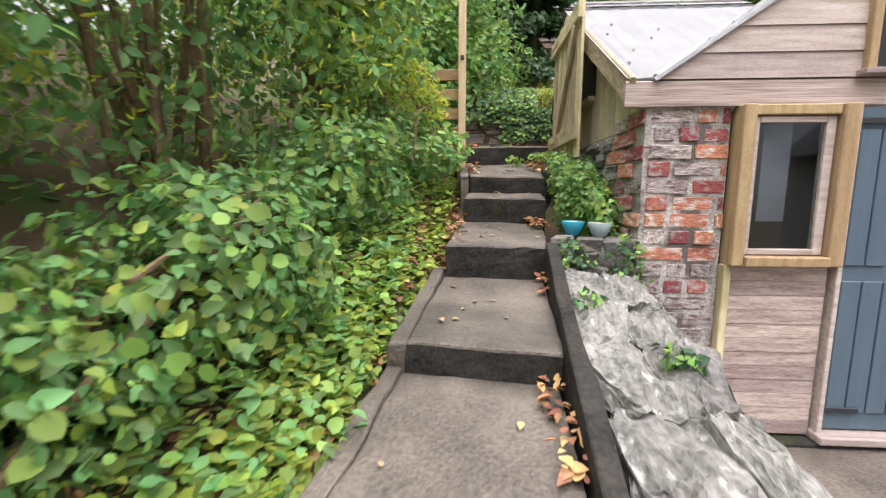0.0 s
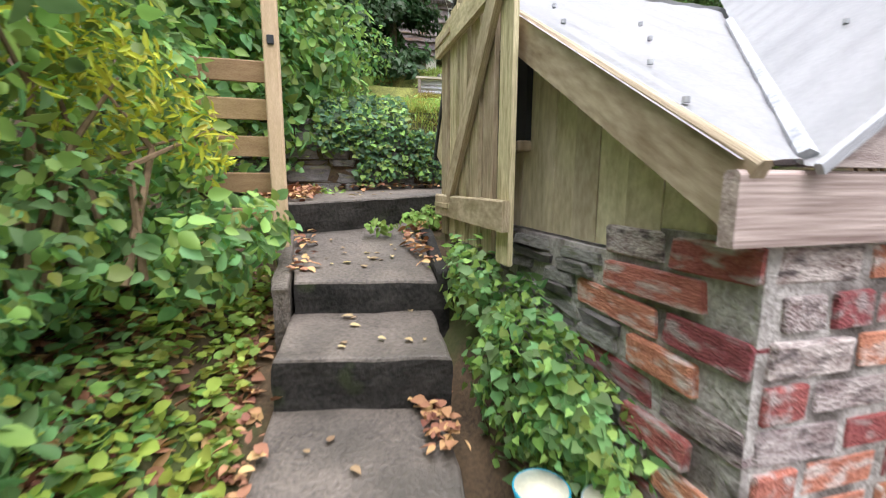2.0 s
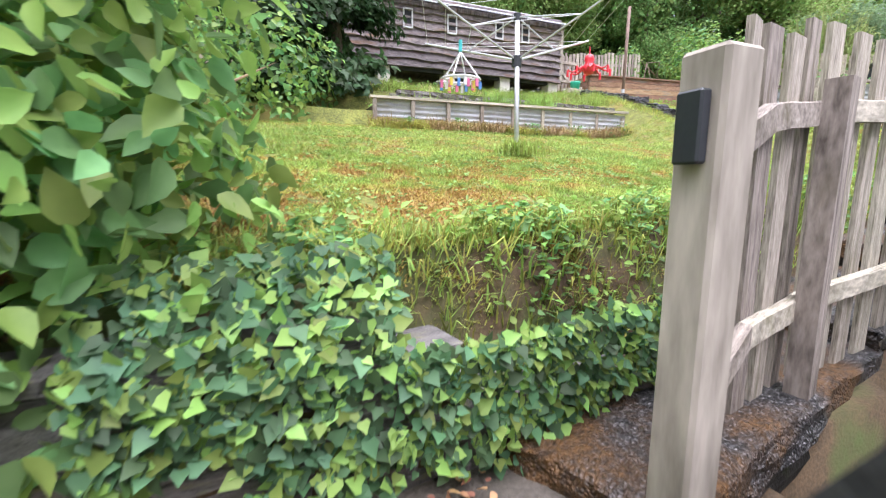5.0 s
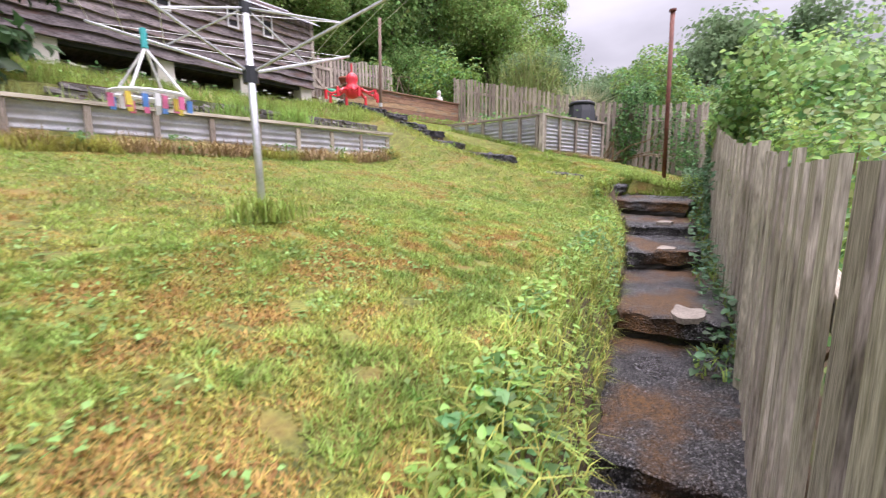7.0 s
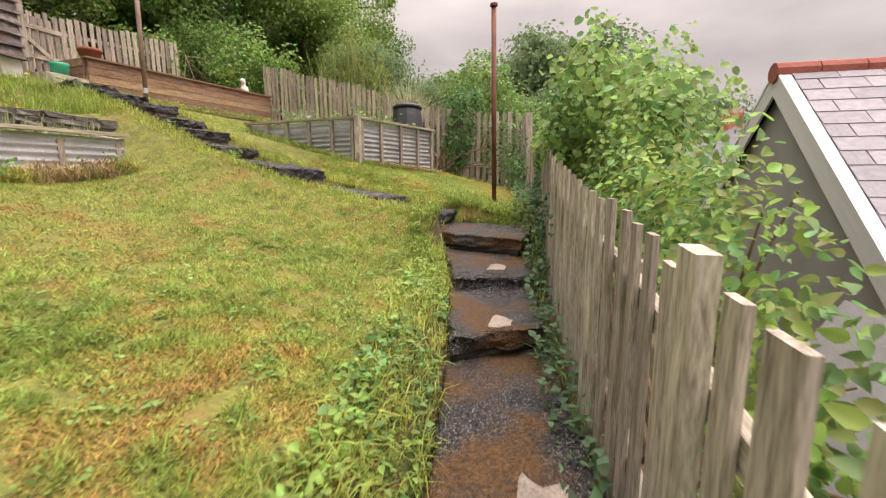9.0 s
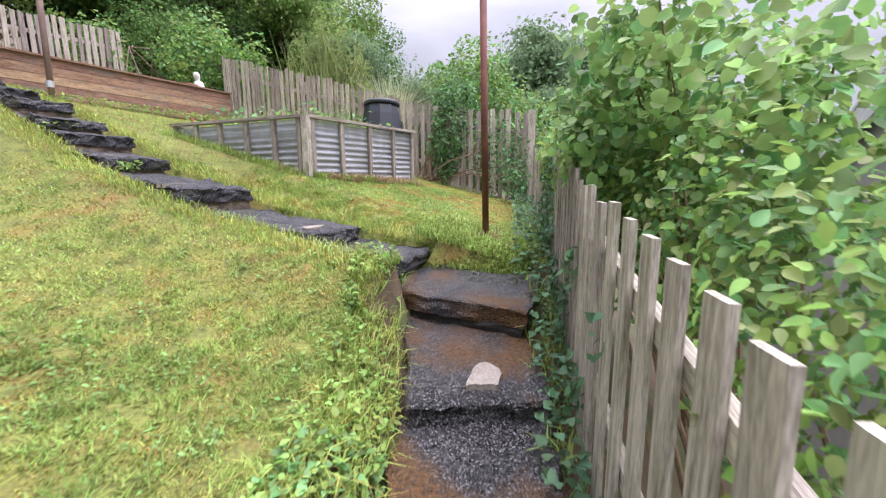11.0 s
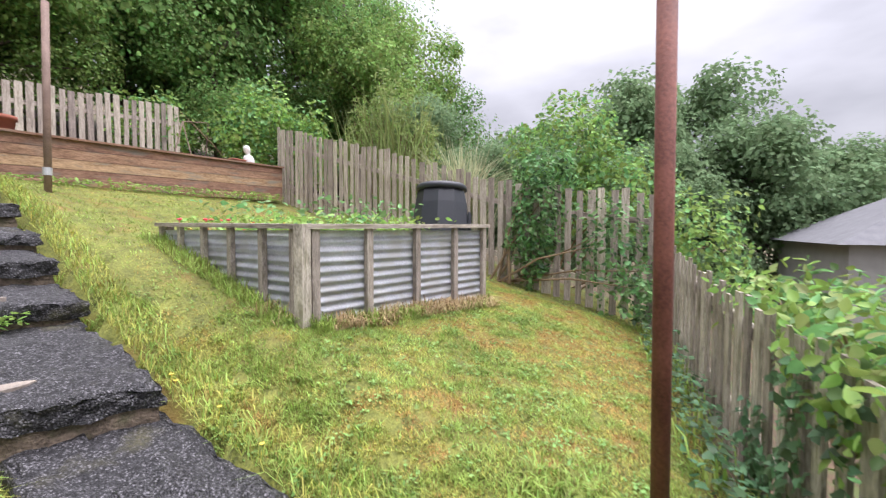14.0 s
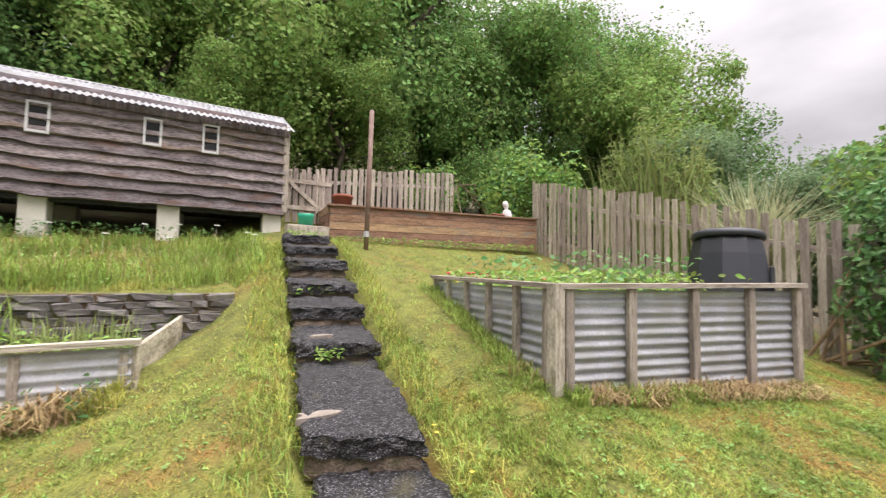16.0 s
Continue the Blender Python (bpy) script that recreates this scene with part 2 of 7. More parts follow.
M_FENCE = material("silvered_fence_wood", (0.13, 0.108, 0.085), (0.56, 0.49, 0.415), 0.85, 3, 15, 0.7, stretch=(1.6, 1.3, 0.3), per_piece=0.3,
                   third=(0.17, 0.15, 0.09), third_scale=2, third_amount=(0.55, 0.75))
M_FENCE2 = material("brownish_fence_wood", (0.16, 0.125, 0.10), (0.58, 0.505, 0.43), 0.85, 3, 15, 0.6, stretch=(1.6, 1.3, 0.3), per_piece=0.32)
M_CLAD = material("dark_waney_cladding", (0.02, 0.015, 0.015), (0.30, 0.25, 0.255), 0.8, 3, 15, 0.8, stretch=(7, 1, 1), per_piece=0.4,
                  third=(0.16, 0.085, 0.05), third_scale=1.6, third_amount=(0.55, 0.75))
M_SLEEPER = material("orange_brown_sleeper", (0.13, 0.06, 0.033), (0.44, 0.27, 0.175), 0.85, 3, 15, 0.7, stretch=(6, 1, 1), per_piece=0.25,
                     third=(0.2, 0.17, 0.14), third_scale=2, third_amount=(0.52, 0.72))
M_TIN = material("galvanised_sheet", (0.50, 0.51, 0.54), (0.80, 0.81, 0.85), 0.5, 4, 60, 0.1, metal=0.1, third=(0.6, 0.6, 0.6), third_scale=5)
M_ROOFTIN = material("white_roof_sheet", (0.42, 0.425, 0.435), (0.53, 0.53, 0.54), 0.55, 3, 60, 0.08, third=(0.39, 0.38, 0.37), third_scale=4,
                     third_amount=(0.6, 0.8))
M_LEAD = material("lead_flashing", (0.22, 0.23, 0.25), (0.6, 0.61, 0.63), 0.5, 12, 60, 0.4, metal=0.5)
M_BLUE = material("slate_blue_paint", (0.075, 0.115, 0.155), (0.105, 0.155, 0.20), 0.45, 3, 60, 0.12, stretch=(8, 8, 1))
M_DARKBOARD = material("painted_black_edge", (0.015, 0.017, 0.02), (0.05, 0.05, 0.055), 0.7, 6, 60, 0.3)
M_RUST = material("rusty_red_pole", (0.10, 0.03, 0.022), (0.24, 0.085, 0.06), 0.65, 6, 80, 0.4, metal=0.2)
M_RUST2 = material("brown_pole", (0.13, 0.08, 0.06), (0.29, 0.20, 0.16), 0.7, 6, 80, 0.4)
M_ALU = material("dull_aluminium", (0.45, 0.46, 0.48), (0.68, 0.69, 0.71), 0.4, 6, 60, 0.1, metal=0.6)
M_BLACK = plain("black_plastic", (0.03, 0.033, 0.04), 0.45)
M_WHITE = plain("white_plastic", (0.8, 0.8, 0.82), 0.4)
M_RED = plain("red_plastic", (0.75, 0.04, 0.06), 0.35)
M_TEAL = plain("teal_plastic", (0.06, 0.48, 0.5), 0.35)
M_GREENP = plain("green_plastic", (0.03, 0.42, 0.26), 0.35)
M_PINKP = plain("pink_plastic", (0.8, 0.2, 0.4), 0.35)
M_YELP = plain("yellow_plastic", (0.85, 0.65, 0.1), 0.35)
M_BLUEP = plain("blue_plastic", (0.12, 0.3, 0.75), 0.35)
M_BOWLBLUE = plain("blue_glaze", (0.03, 0.30, 0.42), 0.15)
M_BOWLPALE = plain("pale_glaze", (0.36, 0.46, 0.47), 0.2)
M_CREAM = plain("cream_glaze", (0.72, 0.68, 0.52), 0.2)
M_STATUE = plain("white_plaster", (0.82, 0.8, 0.78), 0.7)
M_TERRA = plain("terracotta", (0.33, 0.11, 0.07), 0.85)
M_FARSLATE = material("dark_far_slate", (0.10, 0.10, 0.11), (0.17, 0.17, 0.18), 0.85, 3, 40, 0.3)
M_RENDER = material("grey_render", (0.27, 0.265, 0.255), (0.36, 0.35, 0.34), 0.9, 3, 90, 0.3)
M_VERGE = plain("white_verge_paint", (0.72, 0.72, 0.73), 0.55)
M_SLATEROOF = material("purple_grey_roof_slate", (0.16, 0.15, 0.175), (0.30, 0.285, 0.32), 0.6, 5, 60, 0.3, per_piece=0.16)
M_RIDGE = material("red_ridge_tile", (0.22, 0.05, 0.035), (0.36, 0.11, 0.08), 0.8, 8, 60, 0.4)
M_BARK = material("bark", (0.045, 0.035, 0.025), (0.16, 0.125, 0.09), 0.95, 6, 40, 1.0, stretch=(4, 4, 1), dist=0.03)
M_TWIG = material("twig", (0.12, 0.075, 0.04), (0.30, 0.21, 0.12), 0.9, 6, 40, 0.5)
# near-black colour stands in for the shade of unlit rooms
M_DARKIN = plain("painted_dark_interior", (0.02, 0.022, 0.025), 0.8)
M_CURTAIN = plain("grey_curtain", (0.25, 0.27, 0.31), 0.9)
M_GLASS = glass("window_glass")
M_PIER = material("pale_block_pier", (0.50, 0.47, 0.41), (0.72, 0.69, 0.62), 0.9, 4, 60, 0.3)


def leaf_mat(name, dark, light, var=0.4, rough=0.5, tr=0.42, spec=0.35):
    return material(name, dark, light, rough, 1.2, 9, 0.0, per_island=var, translucent=tr, spec=spec)


L_MID = leaf_mat("leaf_mid_green", (0.09, 0.20, 0.07), (0.255, 0.445, 0.165))
L_DARK = leaf_mat("leaf_dark_green", (0.035, 0.085, 0.039), (0.105, 0.19, 0.078))
L_BRIGHT = leaf_mat("leaf_bright_green", (0.17, 0.305, 0.065), (0.38, 0.53, 0.135))
L_YELLOW = leaf_mat("leaf_yellow_green", (0.42, 0.46, 0.035), (0.76, 0.73, 0.09), 0.3)
L_LIME = leaf_mat("lime_leaf", (0.28, 0.36, 0.05), (0.50, 0.56, 0.12), 0.35)
L_PAMPAS = leaf_mat("pampas_frond", (0.33, 0.35, 0.19), (0.56, 0.56, 0.36), 0.25, 0.7, 0.3)
L_IVY = leaf_mat("ivy_leaf", (0.045, 0.115, 0.0585), (0.15, 0.26, 0.117), 0.5)
L_CONIFER = leaf_mat("conifer_spray", (0.025, 0.06, 0.022), (0.065, 0.125, 0.04), 0.4)
L_FAR = leaf_mat("woodland_leaf", (0.10, 0.20, 0.055), (0.26, 0.41, 0.13), 0.45, 0.65, 0.45, 0.2)
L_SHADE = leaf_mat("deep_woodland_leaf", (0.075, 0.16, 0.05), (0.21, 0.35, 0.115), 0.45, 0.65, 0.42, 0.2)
L_FAR2 = leaf_mat("woodland_leaf_light", (0.15, 0.26, 0.06), (0.34, 0.46, 0.14), 0.4, 0.65, 0.45, 0.2)
# aerial haze is mixed into this pale, low-contrast leaf colour
L_HAZE = leaf_mat("haze_tinted_leaf", (0.15, 0.235, 0.125), (0.25, 0.35, 0.18), 0.2, 0.9, 0.4, 0.1)
L_WILLOW = leaf_mat("pale_shrub_leaf", (0.20, 0.26, 0.08), (0.38, 0.44, 0.17), 0.3)
L_HAZEL = leaf_mat("hazel_leaf", (0.17, 0.30, 0.09), (0.40, 0.56, 0.19), 0.35, 0.45, 0.5)
L_BROWN = leaf_mat("dead_leaf", (0.22, 0.095, 0.04), (0.55, 0.31, 0.17), 0.5, 0.8, 0.05)
L_STRAW = leaf_mat("straw", (0.28, 0.19, 0.09), (0.50, 0.38, 0.21), 0.3, 0.8, 0.1)
L_GRASS = leaf_mat("grass_blade", (0.14, 0.22, 0.038), (0.41, 0.50, 0.12), 0.5, 0.6, 0.38)
L_OLIVE = leaf_mat("olive_moss_blade", (0.24, 0.245, 0.042), (0.50, 0.47, 0.12), 0.4, 0.7, 0.33)
L_CLOVER = leaf_mat("clover_leaf", (0.14, 0.25, 0.06), (0.30, 0.46, 0.14), 0.35, 0.6, 0.35)
L_GRASSO = leaf_mat("moss_orange_blade", (0.27, 0.155, 0.04), (0.45, 0.29, 0.09), 0.35, 0.7, 0.2)


# ---------------- builders ----------------
def finish(me, mat, smooth=False):
    if isinstance(mat, (list, tuple)):
        for q in mat:
            me.materials.append(q)
    else:
        me.materials.append(mat)
    if smooth:
        for p in me.polygons:
            p.use_smooth = True
    return me


def mesh_of(name, bm, mat, smooth=False):
    me = bpy.data.meshes.new(name)
    bm.to_mesh(me)
    bm.free()
    return finish(me, mat, smooth)


def part(name, bm, mat, parent, label="", smooth=False):
    ob = new(name, mesh_of(name, bm, mat, smooth))
    ob.parent = parent
    if label:
        tagged(ob, label)
    return ob


def piece(name, me, m, parent):
    ob = new(name, me)
    ob.parent = parent
    ob.matrix_basis = m
    return ob


def thing(name, label, category, at=(0, 0, 0), rz=0.0, group="", kind=""):
    ob = new(name)
    ob.empty_display_size = 0.1
    ob.matrix_basis = pose(*at, 0, 0, rz)
    return tagged(ob, label, category, group, kind)


def solo(name, bm, mat, label, category, kind="", smooth=False, group=""):
    return tagged(new(name, mesh_of(name, bm, mat, smooth)), label, category, group, kind)


def box(bm, x0, x1, y0, y1, z0, z1, bevel=0.0, m=None, mi=0):
    r = bmesh.ops.create_cube(bm, size=1)
    vs = r["verts"]
    bmesh.ops.scale(bm, vec=(x1 - x0, y1 - y0, z1 - z0), verts=vs)
    bmesh.ops.translate(bm, vec=((x0 + x1) / 2, (y0 + y1) / 2, (z0 + z1) / 2), verts=vs)
    faces = {f for v in vs for f in v.link_faces}
    for f in faces:
        f.material_index = mi
    if bevel:
        es = list({e for v in vs for e in v.link_edges})
        out = bmesh.ops.bevel(bm, geom=es, offset=bevel, segments=1, affect="EDGES", profile=0.5)
        vs = list({v for f in out["faces"] for v in f.verts} | {v for v in vs if v.is_valid})
    if m is not None:
        bmesh.ops.transform(bm, matrix=m, verts=vs)
    return bm


def boxed(*a, **k):
    return box(bmesh.new(), *a, **k)


def rod(bm, p, q, r, r2=None, n=8):
    p, q = Vector(p), Vector(q)
    d = q - p
    m = Matrix.Translation((p + q) / 2) @ d.to_track_quat("Z", "Y").to_matrix().to_4x4()
    bmesh.ops.create_cone(bm, cap_ends=True, segments=n, radius1=r, radius2=r if r2 is None else r2, depth=d.length, matrix=m)
    return bm


def lathe(profile, n=20):
    bm = bmesh.new()
    rings = []
    for r, z in profile:
        rings.append([bm.verts.new((r * math.cos(2 * math.pi * i / n), r * math.sin(2 * math.pi * i / n), z)) for i in range(n)])
    for a, b in zip(rings, rings[1:]):
        for i in range(n):
            bm.faces.new((a[i], a[(i + 1) % n], b[(i + 1) % n], b[i]))
    for ring, flip in ((rings[0], True), (rings[-1], False)):
        bm.faces.new(ring[::-1] if flip else ring)
    return bm


def prism(poly, z0, z1, bm=None, z_of=None):
    """A closed prism over a plan polygon; z_of gives the top's height at a place."""
    bm = bm or bmesh.new()
    lo = [bm.verts.new((x, y, z0)) for x, y in poly]
    hi = [bm.verts.new((x, y, z_of(x, y) if z_of else z1)) for x, y in poly]
    k = len(poly)
    bm.faces.new(lo[::-1])
    bm.faces.new(hi)
    for i in range(k):
        bm.faces.new((lo[i], lo[(i + 1) % k], hi[(i + 1) % k], hi[i]))
    bmesh.ops.recalc_face_normals(bm, faces=bm.faces)
    return bm


def board_mesh(name, mat, rough=0.012, seg=6, seed=0, waney=0.0, pointed=0.0):
    """A unit board along x, y thick, z wide, with uneven edges, to be scaled."""
    rng = random.Random(seed)
    bm = bmesh.new()
    rings = []
    for i in range(seg + 1):
        x = i / seg - 0.5
        a, b = rng.uniform(-1, 1) * rough, rng.uniform(-1, 1) * rough
        w = rng.uniform(-1, 1) * waney
        rings.append([bm.verts.new(v) for v in ((x, -0.5, -0.5 + a + w), (x, 0.5, -0.5 + a + w), (x, 0.5, 0.44 + b), (x, 0.3, 0.5 + b), (x, -0.3, 0.5 + b),
                                                (x, -0.5, 0.44 + b))])
    for r, s in zip(rings, rings[1:]):
        for i in range(6):
            bm.faces.new((r[i], s[i], s[(i + 1) % 6], r[(i + 1) % 6]))
    bm.faces.new(rings[0])
    bm.faces.new(rings[-1][::-1])
    bmesh.ops.recalc_face_normals(bm, faces=bm.faces)
    return mesh_of(name, bm, mat)


def stone_mesh(name, mat, seed):
    rng = random.Random(seed)
    bm = bmesh.new()
    bmesh.ops.create_cube(bm, size=1)
    bmesh.ops.bevel(bm, geom=list(bm.edges), offset=0.09, segments=1, affect="EDGES", profile=0.5)
    for v in bm.verts:
        v.co += Vector((rng.uniform(-1, 1), rng.uniform(-1, 1), rng.uniform(-1, 1))) * 0.085
    return mesh_of(name, bm, mat)


def span(p, q, thick, wide, up=(0, 0, 1)):
    """The matrix that lays a unit board from p to q."""
    p, q = Vector(p), Vector(q)
    x = (q - p).normalized()
    z = Vector(up)
    z = (z - x * z.dot(x)).normalized()
    y = z.cross(x)
    m = Matrix((x, y, z)).transposed().to_4x4()
    return Matrix.Translation((p + q) / 2) @ m @ Matrix.Diagonal(((q - p).length, thick, wide, 1))


LEAF_SHAPES = {
    "oval": ((0, 0, 0), (0.22, 0.12, 0.06), (0.32, 0.36, 0.07), (0.20, 0.70, 0.02), (0, 1, -0.12), (-0.20, 0.70, 0.02), (-0.32, 0.36, 0.07), (-0.22, 0.12, 0.06)),
    "ivy": ((0, 0.08, 0), (0.30, 0.0, 0.03), (0.42, 0.30, 0.05), (0.24, 0.58, 0.04), (0, 0.95, -0.06), (-0.24, 0.58, 0.04), (-0.42, 0.30, 0.05), (-0.30, 0.0, 0.03)),
    "slim": ((0, 0, 0), (0.08, 0.18, 0.02), (0.13, 0.42, 0.03), (0.09, 0.72, 0.01), (0, 1, -0.12), (-0.09, 0.72, 0.01), (-0.13, 0.42, 0.03), (-0.08, 0.18, 0.02)),
    "far": ((0, 0, 0), (0.32, 0.30, 0.05), (0.28, 0.68, 0.03), (0, 1, -0.1), (-0.28, 0.68, 0.03), (-0.32, 0.30, 0.05)),
    "quad": ((0, 0, 0), (0.36, 0.45, 0.06), (0, 1, -0.12), (-0.36, 0.5, 0.06)),
    "round": ((0, 0.04, 0), (0.30, 0.02, 0.05), (0.46, 0.36, 0.07), (0.34, 0.74, 0.02), (0, 1, -0.12), (-0.34, 0.74, 0.02), (-0.46, 0.36, 0.07), (-0.30, 0.02, 0.05)),
    "spray": ((0, 0, 0), (0.42, 0.28, -0.05), (0.18, 0.6, 0.03), (0, 1, -0.2), (-0.22, 0.55, 0.03), (-0.38, 0.35, -0.08)),
}


def leaf_mesh(name, mat, places, outward, sizes, rng, shape="oval", droop=0.3, loose=0.7):
    """One mesh of many leaves, each folded along its middle rib, facing roughly outward."""
    n = len(places)
    s = np.array(LEAF_SHAPES[shape])
    up = outward + rng.normal(0, loose, (n, 3)) + np.array((0, 0, 0.35))
    up /= np.linalg.norm(up, axis=1, keepdims=True) + 1e-9
    tip = rng.normal(0, 1, (n, 3)) + outward * 0.6 - np.array((0, 0, droop))
    tip -= up * np.sum(tip * up, axis=1, keepdims=True)
    tip /= np.linalg.norm(tip, axis=1, keepdims=True) + 1e-9
    side = np.cross(tip, up)
    v = (places[:, None, :] + sizes[:, None, None] * (s[None, :, 0:1] * side[:, None, :] + s[None, :, 1:2] * tip[:, None, :] + s[None, :, 2:3] * up[:, None, :]))
    k = len(s)
    h = k // 2
    me = bpy.data.meshes.new(name)
    me.vertices.add(n * k)
    me.vertices.foreach_set("co", v.reshape(-1).astype(np.float32))
    base = np.arange(n)[:, None] * k
    one, two = np.arange(0, h + 1), np.append([0], np.arange(h, k))
    loops = np.concatenate([base + one, base + two], axis=1).reshape(-1)
    me.loops.add(n * 2 * (h + 1))
    me.loops.foreach_set("vertex_index", loops.astype(np.int32))
    me.polygons.add(n * 2)
    me.polygons.foreach_set("loop_start", (np.arange(n * 2) * (h + 1)).astype(np.int32))
    me.update(calc_edges=True)
    me.materials.append(mat)
    return me


def blade_mesh(name, mat, roots, heights, rng, width=0.006, lean=0.5):
    """One mesh of many bent grass blades."""
    n = len(roots)
    a = rng.uniform(0, 2 * np.pi, n)
    d = np.stack([np.cos(a), np.sin(a), np.zeros(n)], 1)
    sd = np.stack([-np.sin(a), np.cos(a), np.zeros(n)], 1)
    h = heights[:, None]
    le = rng.uniform(0.1, 1, n)[:, None] * lean
    w = width * rng.uniform(0.7, 1.5, n)[:, None]
    z = np.array((0, 0, 1.0))
    mid = roots + z * h * 0.6 + d * h * le * 0.35
    end = roots + z * h * (1 - 0.35 * le) + d * h * le
    v = np.stack([roots - sd * w, roots + sd * w, mid + sd * w * 0.8, mid - sd * w * 0.8, end], 1)
    me = bpy.data.meshes.new(name)
    me.vertices.add(n * 5)
    me.vertices.foreach_set("co", v.reshape(-1).astype(np.float32))
    base = np.arange(n)[:, None] * 5
    quads = base + np.array((0, 1, 2, 3))
    tris = base + np.array((3, 2, 4))
    me.loops.add(n * 7)
    me.loops.foreach_set("vertex_index", np.concatenate([quads, tris], 1).reshape(-1).astype(np.int32))
    me.polygons.add(n * 2)
    st = np.stack([np.arange(n) * 7, np.arange(n) * 7 + 4], 1).reshape(-1)
    me.polygons.foreach_set("loop_start", st.astype(np.int32))
    me.update(calc_edges=True)
    me.materials.append(mat)
    return me


# ---------------- the lie of the land ----------------
def ramp(v, pts):
    return float(np.interp(v, [p[0] for p in pts], [p[1] for p in pts]))


def smooth(a, b, v):
    t = min(1.0, max(0.0, (v - a) / (b - a)))
    return t * t * (3 - 2 * t)


STAIR = [(-3, 0.2), (0.05, 0.55), (0.9, 0.8), (1.65, 1.07), (2.47, 1.34), (3.2, 1.58), (3.63, 1.8), (4.25, 2.0), (5.0, 2.15)]
WAY = [(1.2, 2.2), (2.0, 2.33), (3.29, 2.40), (4.6, 2.55), (5.9, 2.78), (7.0, 2.98), (8.0, 3.25), (9.2, 3.4), (14, 3.5)]
BANK = [(-6, 5.1), (0.2, 5.12), (1.4, 5.2), (2.3, 5.38), (3.29, 5.68), (4.61, 5.92), (5.8, 6.17), (6.86, 6.42), (7.9, 6.82), (8.5, 6.9), (8.62, 5.75), (9.6, 5.9), (14, 6.4)]
FENCE = [(1.6, 4.70), (2.15, 4.91), (2.6, 5.0), (3.5, 5.06), (5.0, 5.17), (5.9, 5.33), (7.0, 5.52), (9.6, 5.8), (13.6, 6.3)]
FENCE_TOP = [(1.6, 3.36), (2.2, 3.56), (2.6, 3.61), (3.5, 3.68), (5.0, 3.80), (5.9, 3.92), (7.0, 4.12), (8.0, 4.25), (9.6, 4.46), (11, 4.50), (13.6, 4.75)]


def lawn(x, y):
    west = 3.04 + 0.21 * (y - 6.23)
    east = 3.57 + 0.25 * (y - 6.43)
    if y > 14.3:
        east = 5.54 + 0.3 * (y - 14.3)
    w = smooth(6.3, 9.1, x)
    if x < 7.9 and y > 10.6:
        step = smooth(11.68, 11.8, y)
        west = (3.95 if y < 10.7 else 4.2) * (1 - step) + (4.72 + 0.22 * (y - 11.8)) * step
        w *= smooth(7.1, 8.2, x) if step < 1 else 0.6
    return west + (east - west) * w


STEP_L = [(6.9, 7.98), (7.66, 8.10), (9.13, 8.19), (10.34, 8.36), (11.45, 8.50), (12.75, 8.66), (14.4, 8.86)]
STEP_R = [(6.85, 8.66), (7.58, 8.75), (8.87, 8.84), (10.22, 9.05), (11.35, 9.2), (12.7, 9.36), (14.4, 9.55)]
STEP_Z = [(6.9, 3.50), (7.7, 3.60), (9.1, 3.9), (10.35, 4.28), (10.85, 4.52), (11.4, 4.72), (12.0, 4.96), (12.75, 5.2), (13.55, 5.42), (14.4, 5.58)]
PATH_L = [(1.35, 5.16), (3.27, 5.66), (4.6, 5.9), (5.82, 6.16), (6.86, 6.40), (7.86, 6.80), (8.1, 6.84)]
PATH_R = [(1.6, 4.66), (3.34, 5.04), (4.67, 5.20), (6.2, 5.5), (7.1, 5.68), (8.1, 5.9), (8.6, 5.84)]
C0, CR, CL = Vector((9.88, 8.87)), Vector((12.34, 8.37)), Vector((10.29, 11.4))
CB = CR + (CL - C0)


def on_slab(x, y, m):
    if 6.85 < y < 14.45 and ramp(y, STEP_L) - m < x < ramp(y, STEP_R) + m:
        return True
    return 1.3 < x < 8.1 and ramp(x, PATH_R) - m < y < ramp(x, PATH_L) + m or (8.1 <= x < 8.56 + m and 5.86 - m < y < 6.95)


